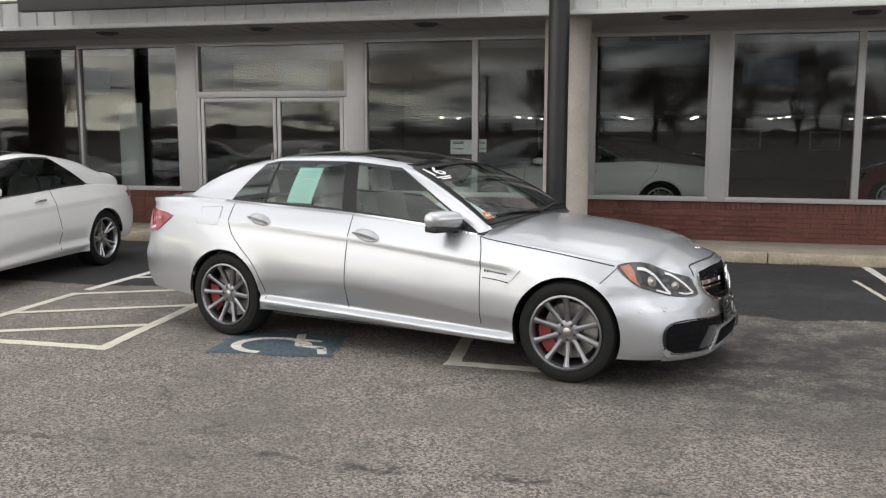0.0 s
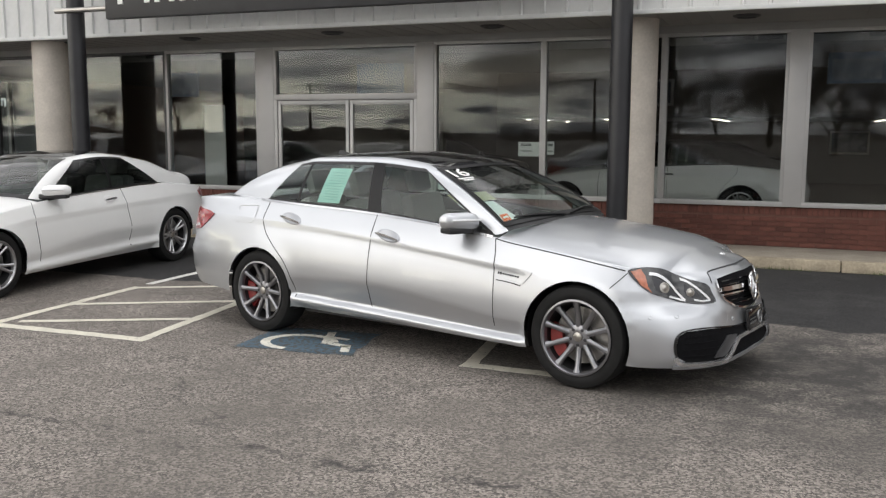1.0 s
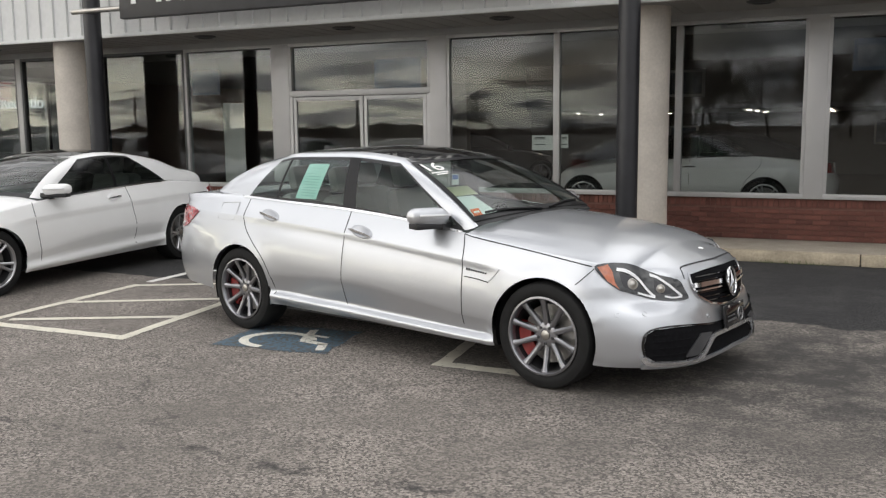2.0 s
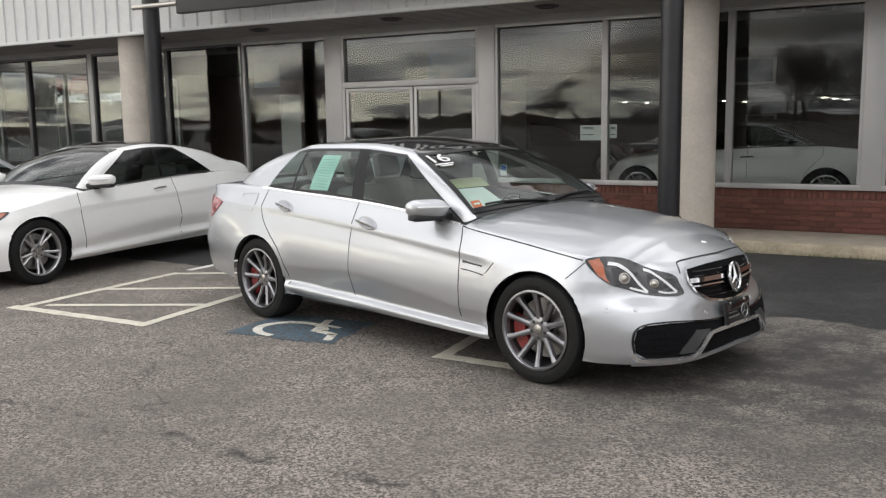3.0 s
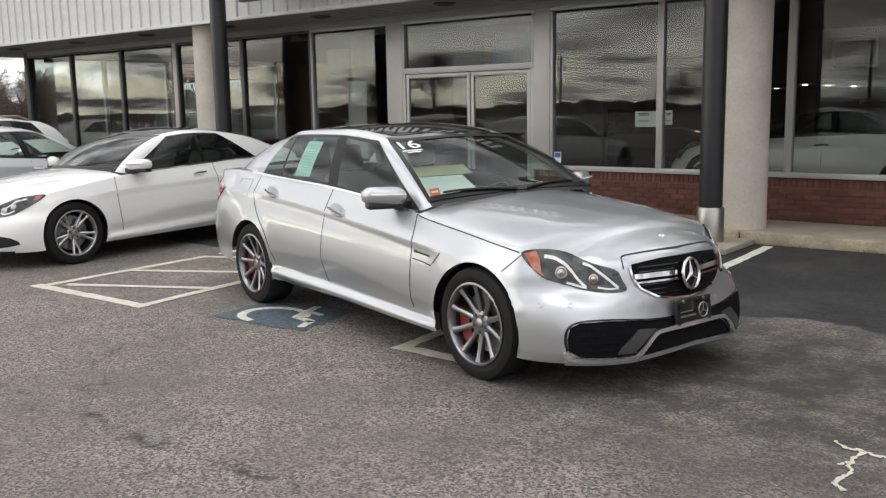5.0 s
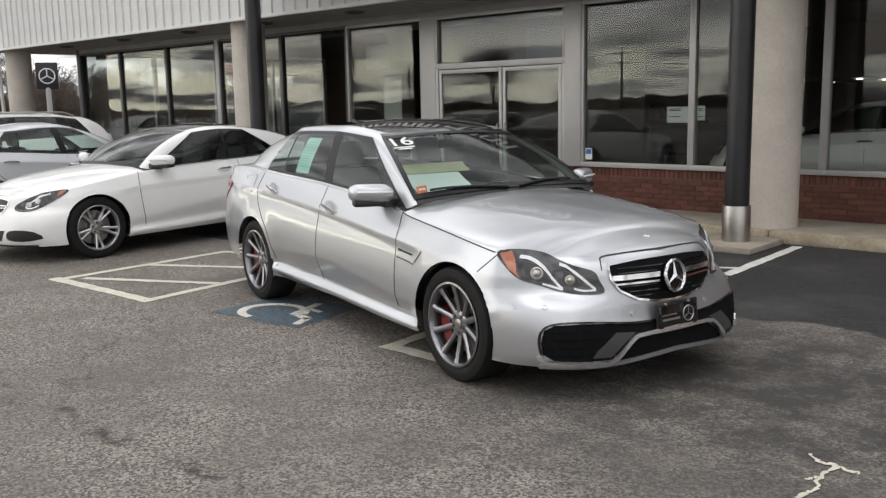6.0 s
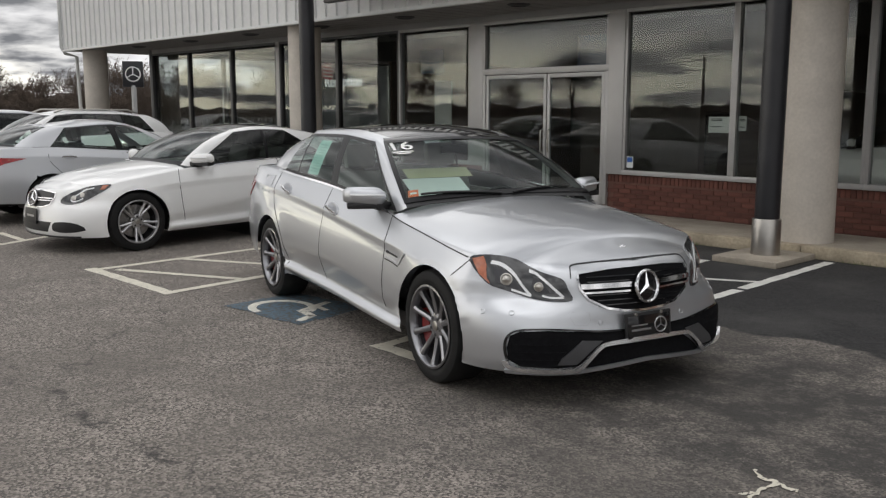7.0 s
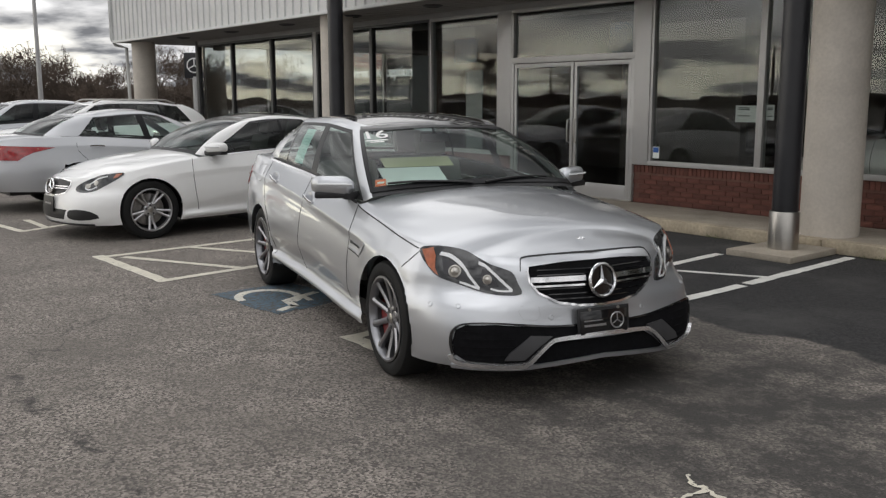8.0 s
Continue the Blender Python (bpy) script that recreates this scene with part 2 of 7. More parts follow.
MORTAR = mat("mortar", (0.145, 0.075, 0.058), 0.95, var=0.2, scale=8)
ALU_DARK = mat("dark_aluminium", (0.085, 0.085, 0.088), 0.45, 0.3, var=0.06, scale=2)
ALU = mat("window_aluminium", (0.44, 0.435, 0.43), 0.42, 0.35, var=0.05, scale=2)
WHITE_METAL = mat("white_metal_panel", (0.60, 0.605, 0.595), 0.45, 0.0, var=0.06, scale=1.3, var2=0.03, scale2=14)
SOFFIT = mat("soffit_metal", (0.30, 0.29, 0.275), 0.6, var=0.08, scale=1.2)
BLACK_METAL = mat("black_metal", (0.018, 0.018, 0.021), 0.38, 0.0, var=0.25, scale=3, bump=0.05)
STEEL = mat("brushed_steel", (0.46, 0.44, 0.41), 0.33, 1.0, var=0.12, scale=6)
PANE = glass("shop_glass", (0.80, 0.82, 0.81), 1.52, gain=1.05)
CAR_GLASS = glass("car_glass", (0.74, 0.83, 0.79), 1.5, gain=1.2)
DARK_GLASS = glass("dark_car_glass", (0.22, 0.25, 0.24), 1.5, gain=1.1)
SILVER = mat("silver_paint", (0.54, 0.555, 0.58), 0.36, 0.80, coat=1.0, flake=0.10, coat_ior=1.52)
# body silver mixed darker: the shade inside the handle recesses put into colour
BOWL_SHADE = mat("handle_bowl_shade", (0.34, 0.35, 0.37), 0.28, 0.85, coat=1.0)
WHITE = mat("white_paint", (0.82, 0.82, 0.81), 0.35, 0.0, coat=1.0, var=0.02, scale=2)
GREY = mat("grey_paint", (0.50, 0.51, 0.53), 0.40, 0.6, coat=1.0, flake=0.1)
DARK = mat("dark_paint", (0.012, 0.013, 0.016), 0.3, 0.0, coat=1.0)
RED = mat("red_paint", (0.22, 0.012, 0.015), 0.3, 0.2, coat=1.0)
SILVER_TRIM = mat("bright_trim", (0.72, 0.72, 0.73), 0.22, 0.85, coat=0.6)
CHROME = mat("chrome", (0.82, 0.82, 0.83), 0.08, 1.0)
BLACK_GLOSS = mat("black_gloss", (0.008, 0.008, 0.009), 0.08, 0.0, coat=0.5)
BLACK_TRIM = mat("black_trim", (0.012, 0.012, 0.013), 0.45, var=0.2, scale=10)
GAP = mat("panel_gap", (0.02, 0.02, 0.021), 0.7, var=0.2, scale=10)
RUBBER = mat("tyre_rubber", (0.010, 0.010, 0.010), 0.75, spec=0.3, var=0.25, scale=12, bump=0.1, bscale=80)
RIM = mat("titanium_rim", (0.27, 0.27, 0.285), 0.3, 0.9, coat=0.6)
RIM_DARK = mat("rim_barrel", (0.07, 0.07, 0.075), 0.45, 0.8)
RIM_SILVER = mat("silver_rim", (0.50, 0.50, 0.51), 0.28, 0.9, coat=0.6)
DISC = mat("brake_disc", (0.30, 0.29, 0.28), 0.4, 1.0, var=0.2, scale=20)
CALIPER = mat("red_caliper", (0.20, 0.010, 0.009), 0.4, coat=0.6)
RED_LENS = mat("red_lens", (0.30, 0.006, 0.008), 0.12, coat=1.0, var=0.35, scale=30)
AMBER = mat("amber_reflector", (0.40, 0.115, 0.05), 0.15, coat=1.0, var=0.2, scale=40)
HEADLAMP = mat("headlamp_bowl", (0.03, 0.031, 0.033), 0.25, 0.5, coat=1.0, var=0.5, scale=18)
MESH_BLACK = mat("black_mesh", (0.006, 0.006, 0.007), 0.9, spec=0.12, var=0.3, scale=40)
PILLAR = mat("pillar_trim", (0.008, 0.008, 0.009), 0.3, spec=0.25, var=0.1, scale=8)
LAMP_WHITE = mat("lamp_white", (0.78, 0.79, 0.80), 0.15, coat=1.0)
SEAT = mat("grey_leather", (0.30, 0.30, 0.29), 0.55, var=0.08, scale=6, bump=0.1)
SEAT_DARK = mat("dark_leather", (0.03, 0.03, 0.032), 0.55, var=0.1, scale=6, bump=0.1)
CABIN = mat("cabin_trim", (0.035, 0.036, 0.038), 0.7, var=0.15, scale=5)
PAPER = mat("mint_paper", (0.42, 0.68, 0.62), 0.7, var=0.04, scale=8)
PAPER_WHITE = mat("white_paper", (0.75, 0.80, 0.78), 0.7, var=0.03, scale=8)
YELLOW = mat("pale_yellow", (0.60, 0.60, 0.38), 0.7, var=0.05, scale=8)
ORANGE = mat("orange_sticker", (0.75, 0.16, 0.05), 0.6, var=0.05, scale=10)
INK = mat("dark_ink", (0.05, 0.06, 0.06), 0.7, var=0.1, scale=20)
WHITE_INK = mat("white_letters", (0.82, 0.82, 0.80), 0.6, var=0.03, scale=10)

# ---------------------------------------------------------------- mesh helpers
class Shape:
    """Vertices and faces gathered piece by piece."""

    def __init__(self):
        self.v, self.f = [], []

    def add(self, V, F, m=None):
        n = len(self.v)
        for p in V:
            p = Vector(p)
            self.v.append(tuple(m @ p) if m else tuple(p))
        self.f += [tuple(i + n for i in q) for q in F]
        return self

    def box(self, x0, y0, z0, x1, y1, z1, m=None, b=0.0):
        """A box with chamfered edges (b: width of the chamfer)."""
        if b <= 0:
            V = [(x, y, z) for x in (x0, x1) for y in (y0, y1) for z in (z0, z1)]
            return self.add(V, [(0, 1, 3, 2), (4, 6, 7, 5), (0, 4, 5, 1), (2, 3, 7, 6), (0, 2, 6, 4), (1, 5, 7, 3)], m)
        bm = bmesh.new()
        bmesh.ops.create_cube(bm, size=1.0)
        for q in bm.verts:
            q.co = Vector(((x0 + x1) / 2 + q.co.x * (x1 - x0), (y0 + y1) / 2 + q.co.y * (y1 - y0), (z0 + z1) / 2 + q.co.z * (z1 - z0)))
        bmesh.ops.bevel(bm, geom=bm.edges[:] + bm.verts[:], offset=b, segments=2, affect="EDGES", profile=0.6)
        bm.verts.index_update()
        self.add([q.co.copy() for q in bm.verts], [[q.index for q in f.verts] for f in bm.faces], m)
        bm.free()
        return self

    def lathe(self, prof, n=32, m=None, close=False):
        """A profile of (radius, height) turned round the z axis."""
        V, F, k = [], [], len(prof)
        for i in range(n):
            a = 2 * math.pi * i / n
            V += [(r * math.cos(a), r * math.sin(a), h) for r, h in prof]
        for i in range(n):
            j = (i + 1) % n
            for q in range(k - 1 if not close else k):
                w = (q + 1) % k
                F.append((i * k + q, j * k + q, j * k + w, i * k + w))
        if not close:
            if prof[0][0] > 1e-5:
                F.append([i * k for i in range(n)][::-1])
            if prof[-1][0] > 1e-5:
                F.append([i * k + k - 1 for i in range(n)])
        return self.add(V, F, m)

    def tube(self, pts, radii, n=8, m=None, cap=True):
        pts = [Vector(p) for p in pts]
        if isinstance(radii, (int, float)):
            radii = [radii] * len(pts)
        V, F = [], []
        ref = None
        for i, p in enumerate(pts):
            d = (pts[min(i + 1, len(pts) - 1)] - pts[max(i - 1, 0)]).normalized()
            if ref is None:
                ref = d.orthogonal().normalized()
            a = (ref - d * ref.dot(d)).normalized()
            ref, b = a, d.cross(a)
            V += [p + radii[i] * (a * math.cos(2 * math.pi * k / n) + b * math.sin(2 * math.pi * k / n)) for k in range(n)]
        for i in range(len(pts) - 1):
            for k in range(n):
                j = (k + 1) % n
                F.append((i * n + k, i * n + j, (i + 1) * n + j, (i + 1) * n + k))
        if cap:
            F.append(list(range(n))[::-1])
            F.append([(len(pts) - 1) * n + k for k in range(n)])
        return self.add(V, F, m)

    def mesh(self, name, material, smooth=True, angle=35):
        me = bpy.data.meshes.new(name)
        me.from_pydata(self.v, [], self.f)
        me.materials.append(material)
        if smooth:
            me.shade_smooth()
            me.set_sharp_from_angle(angle=radians(angle))
        me.update()
        return me

    def ob(self, name, material, parent=None, label="", smooth=True, angle=35, m=None):
        o = new(name, self.mesh(name, material, smooth, angle))
        if parent:
            o.parent = parent
        if m:
            o.matrix_basis = m
        if label:
            tagged(o, label)
        return o


def thing(name, label, category, m=None, group="", kind=""):
    e = new(name)
    if m:
        e.matrix_basis = m
    return tagged(e, label, category, group, kind)


def smooth_curve(xs, ys):
    """A monotone cubic through the points."""
    x, y = np.array(xs, float), np.array(ys, float)
    if x[0] > x[-1]:
        x, y = x[::-1], y[::-1]
    h, d = np.diff(x), np.diff(y) / np.diff(x)
    m = np.zeros_like(y)
    m[0], m[-1] = d[0], d[-1]
    for i in range(1, len(x) - 1):
        if d[i - 1] * d[i] > 0:
            w1, w2 = 2 * h[i] + h[i - 1], h[i] + 2 * h[i - 1]
            m[i] = (w1 + w2) / (w1 / d[i - 1] + w2 / d[i])

    def f(t):
        t = np.clip(np.asarray(t, float), x[0], x[-1])
        i = np.clip(np.searchsorted(x, t) - 1, 0, len(x) - 2)
        u = (t - x[i]) / h[i]
        return (y[i] * (1 + 2 * u) * (1 - u) ** 2 + m[i] * h[i] * u * (1 - u) ** 2 + y[i + 1] * u * u * (3 - 2 * u) + m[i + 1] * h[i] * u * u * (u - 1))
    tx = np.linspace(x[0], x[-1], 500)
    ty = f(tx)
    return lambda t: np.interp(t, tx, ty)


def pairs(*p):
    return smooth_curve([a for a, b in p], [b for a, b in p])


def soft(curve, a, b, r):
    """The same curve with its bends eased over a length r."""
    xs = np.linspace(a - 4 * r, b + 4 * r, 900)
    ys = curve(np.clip(xs, a, b))
    e = 0.05
    ys = ys + np.where(xs < a, (xs - a) * (curve(a + e) - curve(a)) / e, 0) + np.where(xs > b, (xs - b) * (curve(b) - curve(b - e)) / e, 0)
    k = np.exp(-0.5 * (np.arange(-250, 251) * (xs[1] - xs[0]) / r) ** 2)
    n = len(xs)
    full = np.convolve(np.concatenate((ys[0] + (np.arange(-250, 0)) * (ys[1] - ys[0]), ys, ys[-1] + np.arange(1, 251) * (ys[-1] - ys[-2]))), k / k.sum(), "valid")
    return lambda t: np.interp(t, xs, full[:n])


def catmull(P, n, closed=False):
    """A smooth polyline through points of any dimension, n steps to each span."""
    P = [np.array(p, float) for p in P]
    k, out = len(P), []
    for i in range(k if closed else k - 1):
        if closed:
            a, b, c, d = P[(i - 1) % k], P[i], P[(i + 1) % k], P[(i + 2) % k]
        else:
            b, c = P[i], P[i + 1]
            a = P[i - 1] if i else 2 * b - c
            d = P[i + 2] if i + 2 < k else 2 * c - b
        for j in range(n):
            t = j / n
            out.append(0.5 * (2 * b + (c - a) * t + (2 * a - 5 * b + 4 * c - d) * t * t + (3 * b - a - 3 * c + d) * t ** 3))
    if not closed:
        out.append(P[-1])
    return out


def link_mesh(name, V, F, material, parent=None, label="", normals=None, smooth=True):
    me = bpy.data.meshes.new(name)
    me.from_pydata([tuple(map(float, p)) for p in V], [], [tuple(int(i) for i in q) for q in F])
    me.materials.append(material)
    if smooth:
        me.shade_smooth()
    me.update()
    if normals is not None:
        me.normals_split_custom_set_from_vertices([tuple(map(float, p)) for p in normals])
    o = new(name, me)
    if parent:
        o.parent = parent
    if label:
        tagged(o, label)
    return o


def patch(name, poly, fn, off, material, parent, label="", step=0.025, depth=0.012, smooth=0):
    """A plate that follows a surface: poly in the surface's own two coordinates, fn(a, b) gives point and normal."""
    if smooth:
        poly = [tuple(p) for p in catmull(poly, smooth, True)]
    P = []
    k = len(poly)
    for i in range(k):
        a, b = np.array(poly[i], float), np.array(poly[(i + 1) % k], float)
        n = max(1, int(np.linalg.norm(b - a) / step))
        P += [tuple(a + (b - a) * j / n) for j in range(n)]
    nb = len(P)
    lo, hi = np.min(P, 0), np.max(P, 0)
    Q = list(P)
    poly_a = np.array(P)
    for x in np.arange(lo[0] + step, hi[0], step):
        for y in np.arange(lo[1] + step, hi[1], step):
            inside = False
            j = nb - 1
            for i in range(nb):
                (xi, yi), (xj, yj) = P[i], P[j]
                if (yi > y) != (yj > y) and x < (xj - xi) * (y - yi) / (yj - yi) + xi:
                    inside = not inside
                j = i
            if inside and np.min(np.hypot(poly_a[:, 0] - x, poly_a[:, 1] - y)) > step * 0.4:
                Q.append((x, y))
    from mathutils import geometry
    vs, es, fs, *_ = geometry.delaunay_2d_cdt([Vector(q) for q in Q], [], [list(range(nb))], 1, 1e-6)
    V, Nn = [], []
    for q in vs:
        p, n = fn(q[0], q[1])
        V.append(p + n * off); Nn.append(n)
    F = [list(f) for f in fs]
    # turn faces outward
    if F:
        f = F[len(F) // 2]
        nn = np.cross(V[f[1]] - V[f[0]], V[f[2]] - V[f[0]])
        if np.dot(nn, Nn[f[0]]) < 0:
            F = [q[::-1] for q in F]
    edges = {}
    for f in F:
        for i in range(len(f)):
            edges[(f[i], f[(i + 1) % len(f)])] = 1
    rim = [(a, b) for a, b in edges if (b, a) not in edges]
    low = {}
    for a, b in rim:
        for i in (a, b):
            if i not in low:
                low[i] = len(V)
                V.append(V[i] - Nn[i] * depth)
    F += [[b, a, low[a], low[b]] for a, b in rim]
    me = bpy.data.meshes.new(name)
    me.from_pydata([tuple(map(float, p)) for p in V], [], F)
    me.materials.append(material)
    me.shade_smooth()
    me.set_sharp_from_angle(angle=radians(40))
    o = new(name, me)
    o.parent = parent
    if label:
        tagged(o, label)
    return o


def ribbon(name, path, fn, width, off, material, parent, label="", smooth=0, thick=0.0):
    """A strip that follows a surface along a path in the surface's two coordinates."""
    if smooth:
        path = catmull(path, smooth)
    path = [np.array(p, float) for p in path]
    V, F = [], []
    for i, p in enumerate(path):
        d = path[min(i + 1, len(path) - 1)] - path[max(i - 1, 0)]
        d = d / (np.linalg.norm(d) + 1e-9)
        q = np.array((-d[1], d[0]))
        for s, o in ((-1, 0), (-1, 1), (1, 1), (1, 0)):
            pt, n = fn(*(p + q * s * width / 2))
            V.append(pt + n * (off if o else off - max(thick, 0.003)))
    for i in range(len(path) - 1):
        for k in range(3):
            F.append((i * 4 + k, i * 4 + k + 1, i * 4 + k + 5, i * 4 + k + 4))
    F.append((0, 1, 2, 3)); m = (len(path) - 1) * 4
    F.append((m + 3, m + 2, m + 1, m))
    me = bpy.data.meshes.new(name)
    me.from_pydata([tuple(map(float, p)) for p in V], [], F)
    me.materials.append(material)
    bm = bmesh.new(); bm.from_mesh(me); bmesh.ops.recalc_face_normals(bm, faces=bm.faces); bm.to_mesh(me); bm.free()
    me.shade_smooth(); me.set_sharp_from_angle(angle=radians(40))
    o = new(name, me)
    o.parent = parent
    if label:
        tagged(o, label)
    return o

# ---------------------------------------------------------------- cars
class Hull:
    """The painted body of a car below the windows: a plan outline with insets by height. x ahead of the front axle, y to the left, z up."""

    def __init__(self, P):
        self.P = P
        ol = P["outline"]
        o = np.array(catmull([(ol[1][0], -ol[1][1])] + ol + [(ol[-2][0], -ol[-2][1])], 16))[16:-16]
        s = np.concatenate(([0], np.cumsum(np.hypot(*np.diff(o, axis=0).T))))
        self.L = s[-1]
        self.s = np.linspace(0, self.L, 600)
        self.ox, self.oy = np.interp(self.s, s, o[:, 0]), np.interp(self.s, s, o[:, 1])
        tx, ty = np.gradient(self.ox), np.gradient(self.oy)
        k = np.hypot(tx, ty)
        self.nx, self.ny = ty / k, -tx / k
        self.nx[0], self.ny[0], self.nx[-1], self.ny[-1] = 1, 0, -1, 0

    def point(self, w, z, side=1):
        P = self.P
        rx, ry = np.interp(w, self.s, self.ox), np.interp(w, self.s, self.oy)
        nx, ny = np.interp(w, self.s, self.nx), np.interp(w, self.s, self.ny)
        k = np.hypot(nx, ny); nx, ny = nx / k, ny / k
        wf, wr = np.maximum(nx, 0) ** 1.4, np.maximum(-nx, 0) ** 1.4
        ws = np.clip(1 - wf - wr, 0, 1)
        cf = np.maximum(nx, 0) * ny * 2
        crease = P["crease"] * np.maximum(0, z - P["crease_z"](rx)) if "crease" in P else 0.0
        if "crease" in P:
            u = P["crease_z"](rx) - z
            crease = crease + P.get("scallop", 0.0) * np.clip(u / 0.035, 0, 1) * np.clip(1 - u / 0.30, 0, 1) ** 1.5 * np.clip((-0.30 - rx) / 0.15, 0, 1) * np.clip((rx + 3.3) / 0.6, 0, 1)
        ins = ws * crease + wf * P["front"](z) + wr * P["rear"](z) + ws * P["side"](z - P["lift"](rx)) + cf * P["corner"](z)
        a, b = -P["arch"] + 0.02, -P["wb"] + P["arch"] - 0.02
        mid = np.clip((a - rx) / 0.06, 0, 1) * np.clip((rx - b) / 0.06, 0, 1)
        ins = ins - ws * (mid * P["skirt"](z - P["lift"](rx)) + np.where(rx > 0, 1.0, np.where(rx < b - 0.3, 1.0, 0.0)) * P["fill"](z))
        if "tuck" in P:
            ins = ins + ws * mid * P["tuck"] * np.maximum(0, P["tuck_z"](rx) - z)
        for ax in (0.0, -P["wb"]):
            d = np.hypot(rx - ax, z - P["R"])
            ins = ins - ws * P["flare"] * np.exp(-((d - P["arch"]) / 0.07) ** 2)
        return np.stack([rx - nx * ins, side * (ry - ny * ins), z + 0 * rx], -1)

    def surf(self, w, z, side=1):
        e = 0.004
        w, z = float(w), float(z)
        q = self.point(np.array((w, w + e, w - e, w, w)), np.array((z, z, z, z + e, z - e)), side)
        p, a, b = q[0], q[1] - q[2], q[3] - q[4]
        n = np.cross(a, b) * side
        n = n / (np.linalg.norm(n) + 1e-12)
        c = np.array((self.P["mid"], 0, z))
        if np.dot(n[:2], (p - c)[:2]) < 0:
            n = -n
        return p, n

    def by_y(self):
        i = int(np.argmax(self.oy > 0.97 * self.oy.max()))

        def f(y, z):
            w = np.interp(abs(y), self.oy[:i], self.s[:i])
            return self.surf(w, z, 1 if y >= 0 else -1)
        return f

    def by_rear_y(self):
        i = len(self.oy) - 1 - int(np.argmax(self.oy[::-1] > 0.97 * self.oy.max()))

        def f(y, z):
            w = np.interp(abs(y), self.oy[i:][::-1], self.s[i:][::-1])
            return self.surf(w, z, 1 if y >= 0 else -1)
        return f

    def by_x(self, side):
        def f(x, z):
            w = np.interp(-x, -self.ox, self.s)
            return self.surf(w, z, side)
        return f

    def by_w(self, side):
        return lambda w, z: self.surf(w, z, side)

    def by_end(self, side):
        """w counted from the tail's middle."""
        return lambda w, z: self.surf(self.L - w, z, side)


def vertex_normals(V, F):
    N = np.zeros_like(V)
    Q = np.array(F)
    a = np.cross(V[Q[:, 2]] - V[Q[:, 0]], V[Q[:, 3]] - V[Q[:, 1]])
    for k in range(4):
        np.add.at(N, Q[:, k], a)
    return N / np.maximum(np.linalg.norm(N, axis=1), 1e-12)[:, None]


